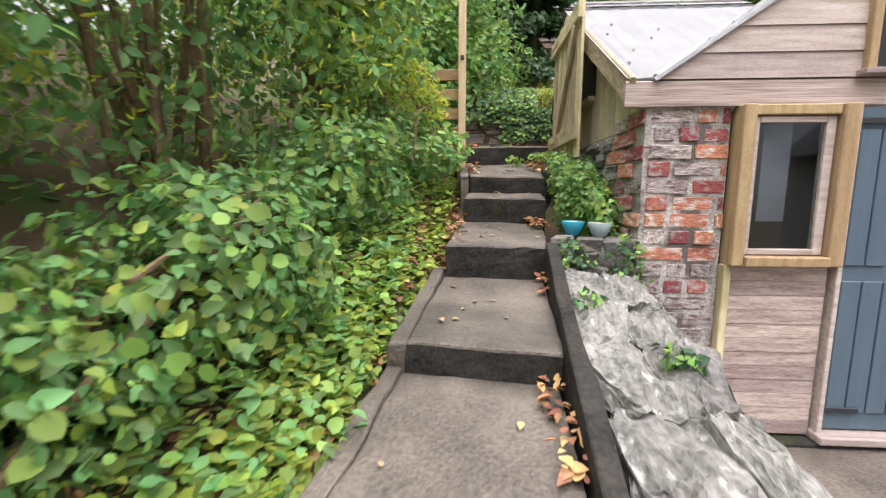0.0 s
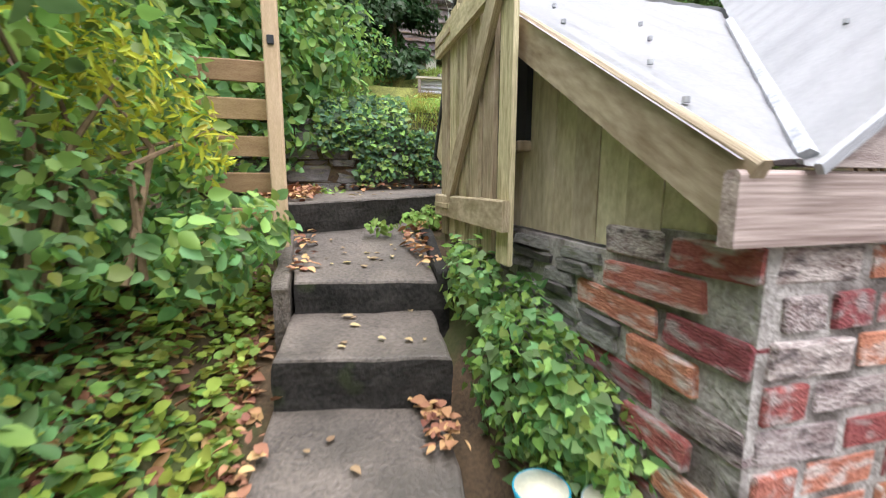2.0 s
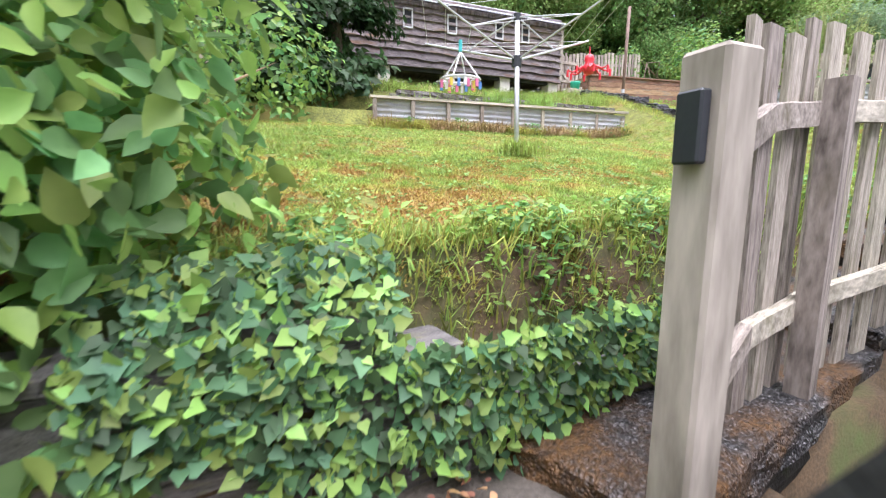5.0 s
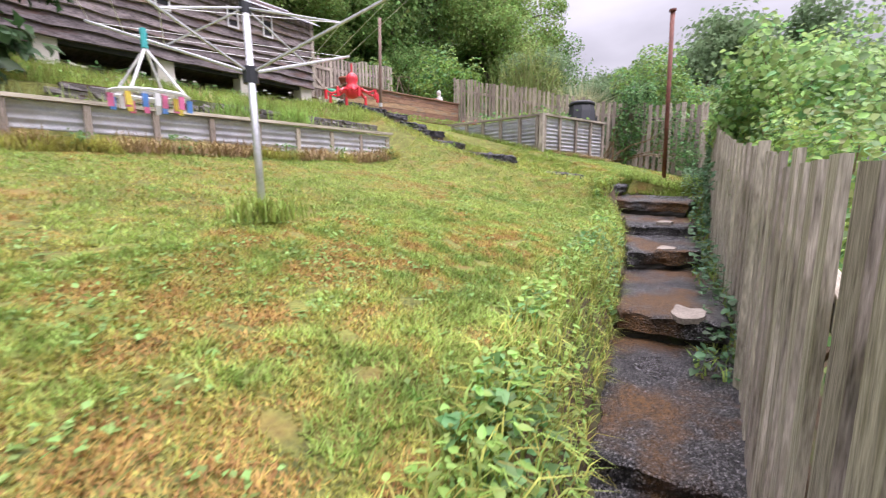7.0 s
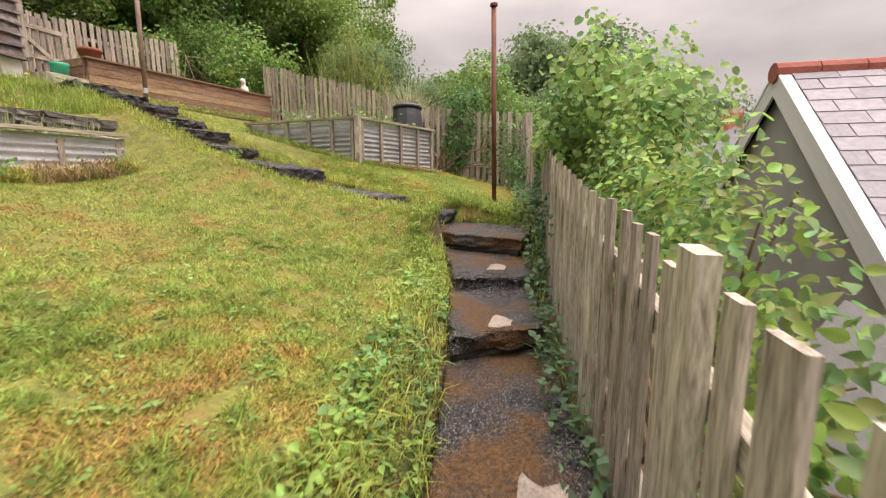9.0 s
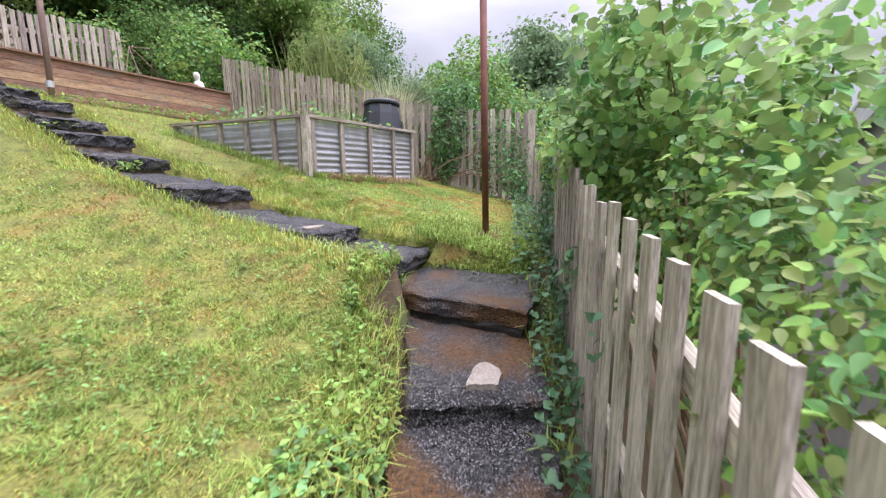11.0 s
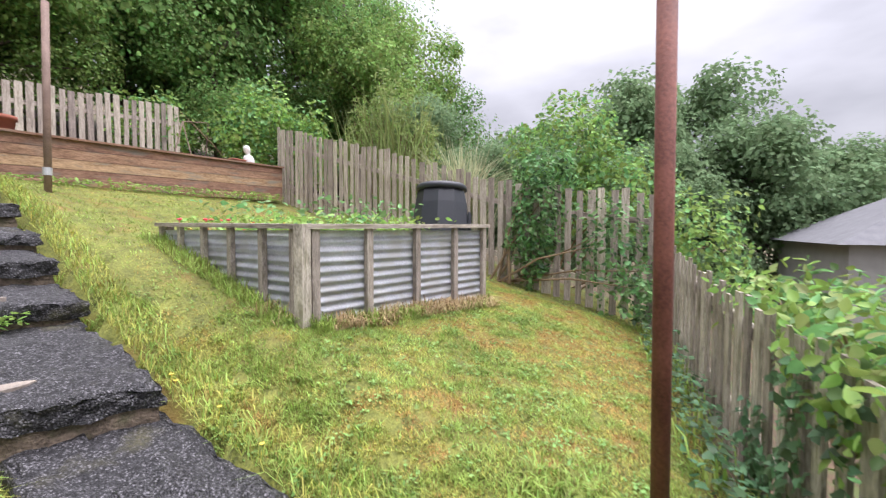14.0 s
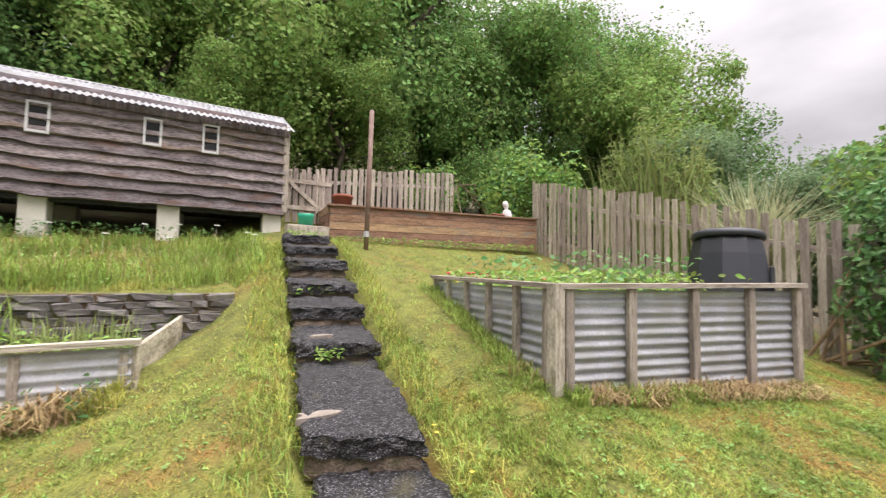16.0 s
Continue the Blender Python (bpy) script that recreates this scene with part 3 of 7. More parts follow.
def land(x, y):
    if 6.8 < y < 14.5 and ramp(y, STEP_L) - 0.07 < x < ramp(y, STEP_R) + 0.07:
        return ramp(y, STEP_Z) - 0.14
    if 8.0 <= x < 8.6 and 5.8 < y < 6.9:
        return 3.24
    if y > ramp(x, BANK):
        z = lawn(x, min(y, 40))
        if 1.0 < x < 8.2:
            k = smooth(0.0, 0.2, y - ramp(x, BANK))
            z = (ramp(x, WAY) + 0.02) * (1 - k) + z * k
        d = ramp(y, STEP_L) - x if x < 8.5 else x - ramp(y, STEP_R)
        if 6.8 < y < 14.5 and 0 < d < 0.8:
            k = smooth(0.1, 0.8, d)
            z = (ramp(y, STEP_Z) + 0.05) * (1 - k) + z * k
        if y > 40:
            z += 0.42 * min(y - 40, 60)
        if x > 14.5:
            z -= min(x - 14.5, 40) * 0.1
        return z + 0.02 * noise.noise((x * 1.7, y * 1.7, 0))
    if x < 1.0 and y < 5.15:
        s = ramp(y, STAIR)
        if x > 0.0:
            return s - 0.16
        return s - 0.02 + min(1.3, 0.42 * -x) + 0.05 * noise.noise((x * 3, y * 3, 1))
    if y < 4.75 and x < 1.22:
        if y < 2.4:
            return ramp(y, STAIR) - 0.2 if x < 1.1 else 0.38
        return ramp(y, [(2.4, 1.3), (2.6, 1.46), (3.2, 1.6), (3.7, 1.85), (4.4, 2.0)])
    if y > 4.35 and x < 2.2:
        return ramp(x, WAY) - 0.18
    f = ramp(x, FENCE)
    if x >= 2.2 and y > f - 0.15:
        return ramp(x, WAY) - 0.14
    return max(0.38, ramp(x, WAY) - 0.2 - 1.1 * (f - y)) if x > 4.3 else 0.38


def axis(fine0, fine1, step, far):
    a = list(np.arange(fine0, fine1 + 1e-6, step))
    g, d = [], step
    v = fine1
    while v < far:
        d *= 1.35
        v += d
        g.append(v)
    h, d, v = [], step, fine0
    while v > -far:
        d *= 1.35
        v -= d
        h.append(v)
    return h[::-1] + a + g


def ground_sheet():
    xs, ys = axis(-3.0, 15.0, 0.11, 600), axis(-1.5, 16.0, 0.11, 600)
    nx, ny = len(xs), len(ys)
    verts = [(x, y, land(x, y)) for y in ys for x in xs]
    faces = [(j * nx + i, j * nx + i + 1, (j + 1) * nx + i + 1, (j + 1) * nx + i) for j in range(ny - 1) for i in range(nx - 1)]
    me = bpy.data.meshes.new("ground")
    me.from_pydata(verts, [], faces)
    me.materials.append(M_LAWN)
    me.materials.append(M_SOIL)
    for p in me.polygons:
        c = p.center
        p.use_smooth = True
        if c.y < ramp(c.x, BANK) + 0.22 or (c.x < 0.1 and c.y < 5.6):
            p.material_index = 1
        if 2.3 < c.x < 7.0 and 10.68 < c.y < 11.7 or c.y > 17.2 or c.x > 16 or c.x < -1.5:
            p.material_index = 1
    return tagged(new("ground", me), "mossy sloping lawn and bare garden soil", "ground", kind="structure")


ground_sheet()


# ---------------- stairs beside the outbuilding ----------------
def slab(name, poly, z_of, depth, mats, label, bevel=0.012, group="", wear=0.011, cuts=8, footing=0.0, foot=None):
    bm = prism(poly, 0, 0, z_of=lambda x, y: z_of(x, y))
    for v in bm.verts:
        if v.co.z == 0:
            v.co.z = z_of(v.co.x, v.co.y) - depth
    edges = list(bm.edges)
    bmesh.ops.subdivide_edges(bm, edges=edges, cuts=cuts, use_grid_fill=True)
    bmesh.ops.recalc_face_normals(bm, faces=bm.faces)
    # upward faces take the first material, all others the second
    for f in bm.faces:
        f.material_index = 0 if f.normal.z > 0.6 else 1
    top = [e for e in bm.edges if len({f.material_index for f in e.link_faces}) == 2]
    for v in bm.verts:
        p, q = v.co * 7, v.co * 23
        v.co += Vector((noise.noise(p), noise.noise(p + Vector((9, 0, 0))), 0)) * wear
        v.co += Vector((noise.noise(q), noise.noise(q + Vector((9, 0, 0))), 0)) * wear * 0.5
        v.co.z += 0.6 * wear * noise.noise(p + Vector((0, 5, 0))) + 0.2 * wear * noise.noise(q + Vector((0, 5, 0)))
    bmesh.ops.bevel(bm, geom=top, offset=bevel, segments=2, affect="EDGES", profile=0.5)
    t = thing(name, label, "step", group=group)
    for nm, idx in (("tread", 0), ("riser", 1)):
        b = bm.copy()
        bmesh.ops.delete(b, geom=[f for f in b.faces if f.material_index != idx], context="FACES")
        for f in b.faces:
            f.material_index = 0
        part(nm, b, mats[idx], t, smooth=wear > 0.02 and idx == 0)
    bm.free()
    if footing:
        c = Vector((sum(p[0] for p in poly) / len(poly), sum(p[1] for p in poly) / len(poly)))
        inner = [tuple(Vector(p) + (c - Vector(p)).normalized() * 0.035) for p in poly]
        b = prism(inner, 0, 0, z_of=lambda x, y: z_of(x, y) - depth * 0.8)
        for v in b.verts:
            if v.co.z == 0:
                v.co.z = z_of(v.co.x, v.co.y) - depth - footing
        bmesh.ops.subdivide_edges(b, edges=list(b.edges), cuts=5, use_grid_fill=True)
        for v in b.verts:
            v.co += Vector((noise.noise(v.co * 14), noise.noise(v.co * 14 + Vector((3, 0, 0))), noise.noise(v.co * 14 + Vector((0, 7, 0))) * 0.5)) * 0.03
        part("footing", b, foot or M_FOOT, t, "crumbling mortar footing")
    return t


def ramp_z(a, za, b, zb, ax=1):
    return lambda x, y: za + (zb - za) * (((x, y)[ax] - a) / (b - a))


G = "concrete garden steps"
LBL = "weathered grey concrete step with near-black riser"
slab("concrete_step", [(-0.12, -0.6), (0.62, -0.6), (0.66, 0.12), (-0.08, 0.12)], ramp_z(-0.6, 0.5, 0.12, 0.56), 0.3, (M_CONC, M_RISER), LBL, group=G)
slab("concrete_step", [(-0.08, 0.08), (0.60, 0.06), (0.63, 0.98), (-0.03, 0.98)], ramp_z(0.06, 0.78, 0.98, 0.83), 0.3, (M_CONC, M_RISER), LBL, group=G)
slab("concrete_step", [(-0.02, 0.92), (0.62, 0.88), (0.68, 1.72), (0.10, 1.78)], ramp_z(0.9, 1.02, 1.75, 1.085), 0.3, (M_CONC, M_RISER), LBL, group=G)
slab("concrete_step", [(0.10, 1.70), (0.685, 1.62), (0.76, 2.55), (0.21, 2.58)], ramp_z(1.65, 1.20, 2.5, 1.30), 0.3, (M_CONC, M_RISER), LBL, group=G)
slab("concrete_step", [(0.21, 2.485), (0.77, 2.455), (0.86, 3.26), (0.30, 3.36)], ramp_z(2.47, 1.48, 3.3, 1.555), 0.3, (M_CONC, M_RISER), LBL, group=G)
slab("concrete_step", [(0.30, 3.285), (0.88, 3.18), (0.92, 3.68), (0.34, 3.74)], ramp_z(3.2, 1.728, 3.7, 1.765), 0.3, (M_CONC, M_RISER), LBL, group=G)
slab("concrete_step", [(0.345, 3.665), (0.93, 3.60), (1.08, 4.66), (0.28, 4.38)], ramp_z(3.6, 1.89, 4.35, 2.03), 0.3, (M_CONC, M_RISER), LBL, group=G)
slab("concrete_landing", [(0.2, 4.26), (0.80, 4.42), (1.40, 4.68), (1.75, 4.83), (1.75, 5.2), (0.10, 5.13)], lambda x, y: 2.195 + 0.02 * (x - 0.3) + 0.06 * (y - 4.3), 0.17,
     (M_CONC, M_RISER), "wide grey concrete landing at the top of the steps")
slab("concrete_edging", [(-0.09, 0.95), (-0.02, 0.95), (0.10, 1.75), (0.03, 1.75)], ramp_z(0.95, 1.02, 1.75, 1.11), 0.3, (M_CONC, M_CONC),
     "narrow pale concrete edging beside the steps", 0.01)
slab("concrete_edging", [(0.03, 1.70), (0.10, 1.70), (0.205, 2.55), (0.14, 2.55)], ramp_z(1.7, 1.20, 2.55, 1.34), 0.3, (M_CONC, M_CONC),
     "narrow pale concrete edging beside the steps", 0.01)
slab("concrete_edging", [(0.27, 3.6), (0.335, 3.6), (0.31, 4.3), (0.24, 4.3)], ramp_z(3.6, 1.9, 4.3, 2.05), 0.3, (M_CONC, M_CONC),
     "narrow pale concrete edging beside the steps", 0.01)
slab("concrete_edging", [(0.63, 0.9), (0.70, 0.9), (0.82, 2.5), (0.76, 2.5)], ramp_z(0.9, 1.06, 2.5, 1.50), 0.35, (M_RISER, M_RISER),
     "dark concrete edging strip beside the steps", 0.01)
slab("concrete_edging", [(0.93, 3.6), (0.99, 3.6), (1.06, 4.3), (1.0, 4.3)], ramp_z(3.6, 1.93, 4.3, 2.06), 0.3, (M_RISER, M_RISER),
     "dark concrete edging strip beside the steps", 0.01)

STONES = [stone_mesh("stone", M_STONE, k) for k in range(5)]
SLATES = [stone_mesh("stone", M_SLATE, 20 + k) for k in range(5)]


def stone_wall(name, label, p, q, z_base, z_top, thick, rng, sizes, meshes, core, lean=0.0):
    """A rubble wall from p to q, built of courses of stones about a mortar core; z_base and z_top give heights along it."""
    w = thing(name, label, "wall", kind="structure")
    p, q = Vector((*p, 0)), Vector((*q, 0))
    d = q - p
    length = d.length
    ang = math.degrees(math.atan2(d.y, d.x))
    u = d / length
    v = Vector((-u.y, u.x, 0))
    bm = bmesh.new()
    n = max(2, int(length / 0.25))
    rows = []
    for i in range(n + 1):
        s = length * i / n
        c = p + u * s
        rows.append([bm.verts.new((*(c + v * o).xy, z)) for o, z in ((-thick * 0.4, z_base(s)), (-thick * 0.4, z_top(s) - 0.03), (thick * 0.4, z_top(s) - 0.03),
                                                                    (thick * 0.4, z_base(s)))])
    for a, b in zip(rows, rows[1:]):
        for i in range(4):
            bm.faces.new((a[i], a[(i + 1) % 4], b[(i + 1) % 4], b[i]))
    bm.faces.new(rows[0])
    bm.faces.new(rows[-1])
    bmesh.ops.recalc_face_normals(bm, faces=bm.faces)
    part("core", bm, core, w)
    s_lo, s_hi, h_lo, h_hi = sizes
    z = 0.0
    top = max(z_top(0), z_top(length), z_top(length / 2))
    base = min(z_base(0), z_base(length))
    z = base
    while z < top:
        h = rng.uniform(h_lo, h_hi)
        s = -rng.uniform(0, s_lo)
        while s < length:
            k = rng.uniform(s_lo, s_hi)
            m = s + k / 2
            if 0 <= m <= length and z_base(m) - h < z and z + h * 0.6 < z_top(m):
                c = p + u * m
                hh = min(h, z_top(m) - z)
                piece("stone", rng.choice(meshes), Matrix.Translation((c.x, c.y, z + hh / 2)) @ pose(0, 0, 0, rng.uniform(-3, 3), rng.uniform(-3, 3), ang + rng.uniform(-3, 3))
                      @ Matrix.Diagonal((k * 0.97, thick * rng.uniform(0.9, 1.06), hh * 0.97, 1)), w)
            s += k
        z += h
    return w


RNG = random.Random(5)
# low parapet of flat stones between the steps and the sunken yard
stone_wall("parapet_wall", "low wall of lichened grey stones beside the steps", (0.93, 0.1), (1.0, 2.40), lambda s: 0.38, lambda s: 0.84 + 0.20 * s, 0.34, RNG,
           (0.22, 0.45, 0.10, 0.17), STONES, M_MORTAR)
def rock_mesh(seed):
    """A split block of stone with broken faces and ragged edges."""
    bm = bmesh.new()
    bmesh.ops.create_cube(bm, size=1)
    bmesh.ops.subdivide_edges(bm, edges=list(bm.edges), cuts=9, use_grid_fill=True)
    for v in bm.verts:
        p = v.co + Vector((seed * 3.1, 0, 0))
        edge = 1 - 0.16 * (max(0, abs(v.co.x) + abs(v.co.y) - 0.72) / 0.28) ** 2
        v.co.x, v.co.y = v.co.x * edge, v.co.y * edge
        v.co += Vector((noise.noise(p * 2.4), noise.noise(p * 2.4 + Vector((5, 0, 0))), 0)) * 0.13
        v.co.z += 0.45 * noise.noise(p * 1.8) + 0.30 * noise.noise(p * 5.5) + 0.14 * noise.noise(p * 14)
    return mesh_of("rock", bm, M_ROCK)


ROCKS = [rock_mesh(k) for k in range(5)]
for i in range(7):
    cy = 0.24 + 0.325 * i + RNG.uniform(-0.03, 0.03)
    w = RNG.uniform(0.16, 0.30)
    for cx, sx in ((0.72 + w / 2 + 0.03 * cy, w), (0.72 + w + (0.40 - w) / 2 + 0.03 * cy, 0.39 - w)):
        if sx > 0.08:
            ob = tagged(new("capping_stone", RNG.choice(ROCKS)), "flat lichened grey capping stone on the parapet", "stone", "parapet capping stones")
            ob.matrix_basis = pose(cx, cy, 0.86 + 0.20 * (cy - 0.1) + RNG.uniform(-0.012, 0.012), 11 + RNG.uniform(-3, 3), RNG.uniform(-4, 4), RNG.uniform(-9, 9)) @ Matrix.Diagonal((sx * 1.06, 0.37, 0.095, 1))
stone_wall("planting_wall", "rough stones under the two bowls", (0.84, 2.62), (1.22, 2.5), lambda s: 1.2, lambda s: 1.52, 0.2, RNG, (0.10, 0.18, 0.06, 0.10), SLATES, M_MORTAR)
# stone wall at the back of the landing, under the ivy
stone_wall("garden_retaining_wall", "old grey stone retaining wall below the lawn", (-0.5, 5.06), (2.3, 5.28), lambda s: 2.1, lambda s: 2.74 - 0.26 * smooth(1.5, 1.9, s), 0.2, RNG,
           (0.10, 0.42, 0.045, 0.12), SLATES, M_SOIL)


# ---------------- outbuilding ----------------
house = thing("outbuilding", "small brick and timber outbuilding with white sheet roofs", "outbuilding", (0, 0, 0))
RIDGE_Y, RIDGE_Z = 3.98, 3.27
bm = bmesh.new()
box(bm, 1.238, 1.66, 2.448, 2.7, 0.38, 2.2)
box(bm, 1.236, 1.5, 2.701, 4.36, 0.38, 2.12)
part("wall_core", bm, M_MORTAR, house)
bm = bmesh.new()
box(bm, 3.05, 6.0, 2.47, 2.62, 0.38, 2.2)
box(bm, 5.85, 6.0, 2.62, 4.36, 0.38, 2.4)
box(bm, 1.5, 5.849, 4.22, 4.36, 0.38, 2.4)
part("far_walls", bm, M_MORTAR, house)
# added dark block behind the glass, in place of a shaded room
part("yard_window_dark_backing", boxed(1.72, 2.18, 2.56, 2.9, 1.36, 2.2), M_DARKIN, house)
# gable boards on the side that faces the steps
gb = board_mesh("gable_board", M_GABLE, 0.004, 2, 7)
for i in range(15):
    y0 = 2.46 + i * 0.125
    top = 2.27 + 0.62 * (min(y0, y0 + 0.125) - 2.45) if y0 < RIDGE_Y else RIDGE_Z - 0.05 - 1.8 * (y0 + 0.125 - RIDGE_Y)
    if top > 2.16:
        piece("gable_board", gb, span((1.255 + 0.004 * (i % 2), y0 + 0.0625, 2.13), (1.255 + 0.004 * (i % 2), y0 + 0.0625, top), 0.124, 0.02, (1, 0, 0)), house)
# solid block, its room darkness painted on
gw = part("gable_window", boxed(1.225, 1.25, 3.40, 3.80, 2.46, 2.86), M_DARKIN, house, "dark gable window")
part("gable_window_sill", boxed(1.19, 1.245, 3.38, 3.82, 2.42, 2.46, 0.006), M_GATE, gw)
# bargeboards of the side gable
bgm = board_mesh("bargeboard", M_GATE, 0.004, 3, 8)
piece("bargeboard", bgm, span((1.15, 2.43, 2.285), (1.15, RIDGE_Y, RIDGE_Z - 0.065), 0.03, 0.12), house)
piece("bargeboard", bgm, span((1.152, RIDGE_Y - 0.03, RIDGE_Z - 0.07), (1.152, 4.385, 2.44), 0.03, 0.14), house)
bm = bmesh.new()
box(bm, 1.125, 1.19, -0.47, 0.5, -0.014, 0.014, 0, Matrix.Translation((0, 4.215, 2.88)) @ pose(0, 0, 0, math.degrees(math.atan(-1.8))))
part("roof_edge", bm, M_DARKBOARD, house)


def sheet(name, grid, label="", mat=M_ROOFTIN):
    """A corrugated sheet; grid gives rows of points, with the waves along the rows."""
    bm = bmesh.new()
    vs = [[bm.verts.new(p) for p in row] for row in grid]
    for a, b in zip(vs, vs[1:]):
        for i in range(len(a) - 1):
            bm.faces.new((a[i], a[i + 1], b[i + 1], b[i]))
    bmesh.ops.solidify(bm, geom=list(bm.faces), thickness=0.004)
    return part(name, bm, mat, house, label)


def wave(v, pitch=0.076, amp=0.009):
    return amp * math.sin(2 * math.pi * v / pitch)


rows = []
for i in range(120):
    x = 1.125 + i * 0.0125 * 2.4
    yb = 2.425 if x < 1.27 else 2.425 + (x - 1.27) * 1.1
    rows.append([(x, yb + (RIDGE_Y - yb) * k, 2.355 + 0.6 * (yb + (RIDGE_Y - yb) * k - 2.45) + wave(x, 0.15, 0.0028)) for k in (0, 0.5, 1)] if yb < RIDGE_Y else None)
sheet("south_roof_sheet", [r for r in rows if r], "white corrugated sheet")
rows = []
for i in range(112):
    y = 2.40 + i * 0.018
    xb = 1.25 if y < 2.425 else 1.26 + (y - 2.425) * 0.92
    rows.append([(xb + (3.0 - xb) * k, y, 2.33 + 0.68 * (xb + (3.0 - xb) * k - 1.25) + wave(y, 0.15, 0.0028)) for k in (0, 0.5, 1)])
sheet("gable_roof_sheet", rows, "white corrugated sheet")
sheet("north_roof_sheet", [[(1.13 + i * 0.045, RIDGE_Y + 0.45 * k, RIDGE_Z + 0.02 - 1.8 * 0.45 * k + wave(1.07 + i * 0.045, 0.15, 0.0028)) for k in (0, 0.5, 1)] for i in range(110)])
sheet("east_roof_sheet", [[(3.0 + 3.1 * k, 2.40 + i * 0.03, 3.52 - 0.4 * 3.1 * k + wave(2.31 + i * 0.03, 0.15, 0.0028)) for k in (0, 0.5, 1)] for i in range(54)], "grey corrugated sheet", M_LEAD)
part("valley_flashing", rod(bmesh.new(), (1.265, 2.425, 2.345), (2.3, 3.56, 3.04), 0.016, n=6), M_LEAD, house, "stained lead valley flashing")
for x, y in ((1.3, 2.85), (1.25, 3.2), (1.5, 3.1), (1.62, 3.3), (1.35, 3.45), (1.2, 2.62)):
    part("roof_screw", rod(bmesh.new(), (x, y, 2.36 + 0.6 * (y - 2.45)), (x, y, 2.372 + 0.6 * (y - 2.45)), 0.008, n=6), M_LEAD, house)
for x, y in ((1.55, 2.5), (1.8, 2.75), (2.1, 2.6)):
    part("roof_screw", rod(bmesh.new(), (x, y, 2.335 + 0.68 * (x - 1.25)), (x, y, 2.347 + 0.68 * (x - 1.25)), 0.008, n=6), M_LEAD, house)
# front fascia and cladding over window and door
fb = [board_mesh("cladding_board", M_PINKB, 0.01, 4, 30 + k) for k in range(3)]
piece("fascia_board", fb[0], span((1.118, 2.43, 2.262), (3.6, 2.43, 2.262), 0.03, 0.125), house)
for i in range(9):
    z = 2.388 + i * 0.122
    if z < 3.4:
        zl, zh = z - 0.058, z + 0.062
        bm = bmesh.new()
        ends = [1.262 + (zl - 2.33) / 0.68, 1.262 + (zh - 2.33) / 0.68]
        ring = []
        for yo in (0.0, 0.022):
            ring.append([bm.verts.new((x, 2.418 + yo - (0.008 if q < 2 and not yo else 0.0), zz)) for q, (x, zz) in enumerate(((ends[0], zl), (6.0 - ends[0], zl), (6.0 - ends[1], zh), (ends[1], zh)))])
        bm.faces.new(ring[0])
        bm.faces.new(ring[1][::-1])
        for q in range(4):
            bm.faces.new((ring[0][q], ring[1][q], ring[1][(q + 1) % 4], ring[0][(q + 1) % 4]))
        bmesh.ops.recalc_face_normals(bm, faces=bm.faces)
        part("cladding_board", bm, M_PINK, house)
for i in range(12):
    z = 0.50 + i * 0.0775
    piece("cladding_board", fb[i % 3], span((1.715, 2.44 + 0.002 * (i % 2), z), (2.2, 2.44 + 0.002 * (i % 2), z), 0.024, 0.079, (0, 0.04, 1)), house)
bm = bmesh.new()
tri = [(1.26, 2.335), (3.0, 3.50), (4.74, 2.335)]
fa, ba = [bm.verts.new((x, 2.437, z)) for x, z in tri], [bm.verts.new((x, 2.52, z)) for x, z in tri]
bm.faces.new(fa)
bm.faces.new(ba[::-1])
for i in range(3):
    bm.faces.new((fa[i], ba[i], ba[(i + 1) % 3], fa[(i + 1) % 3]))
part("gable_lining", bm, M_PINK, house)
part("front_corner_batten", boxed(1.665, 1.705, 2.40, 2.46, 0.45, 1.40, 0.005), M_GATE, house)
vb = board_mesh("verge_trim", M_LEAD, 0.004, 3, 9)
piece("verge_trim", vb, span((1.25, 2.395, 2.325), (3.0, 2.395, 3.515), 0.012, 0.02), house)
# tall window
win = part("window", boxed(1.675, 1.735, 2.36, 2.47, 1.40, 2.2, 0.005), M_YELLOW, house, "narrow window in yellow pine frame")
for nm, b in (("frame_jamb", (2.14, 2.215, 2.36, 2.47, 1.40, 2.2)), ("frame_head", (1.735, 2.14, 2.38, 2.47, 2.15, 2.2)), ("window_sill", (1.735, 2.14, 2.34, 2.48, 1.40, 1.45))):
    part(nm, boxed(*b, bevel=0.005), M_YELLOW, win)
for nm, b in (("casement_stile", (1.74, 1.775, 2.40, 2.44, 1.455, 2.145)), ("casement_stile", (2.09, 2.135, 2.40, 2.44, 1.455, 2.145)),
              ("casement_rail", (1.776, 2.089, 2.40, 2.44, 1.455, 1.485)), ("casement_rail", (1.776, 2.089, 2.40, 2.44, 2.115, 2.145))):
    part(nm, boxed(*b, bevel=0.003), M_PINK, win)
part("pane", boxed(1.776, 2.089, 2.418, 2.424, 1.486, 2.114), M_GLASS, win)
part("curtain", boxed(1.86, 2.0, 2.50, 2.54, 1.62, 2.14), M_CURTAIN, win)
# door
door = part("door", boxed(2.245, 3.0, 2.42, 2.46, 0.50, 2.185, 0.004), M_BLUE, house, "slate-blue boarded door")
for i in range(7):
    part("door_board", boxed(2.262 + i * 0.103, 2.358 + i * 0.103, 2.408, 2.4195, 0.60, 1.32, 0.004), M_BLUE, door)
    if not 2 <= i <= 4:
        part("door_board", boxed(2.262 + i * 0.103, 2.358 + i * 0.103, 2.408, 2.4195, 1.40, 2.08, 0.004), M_BLUE, door)
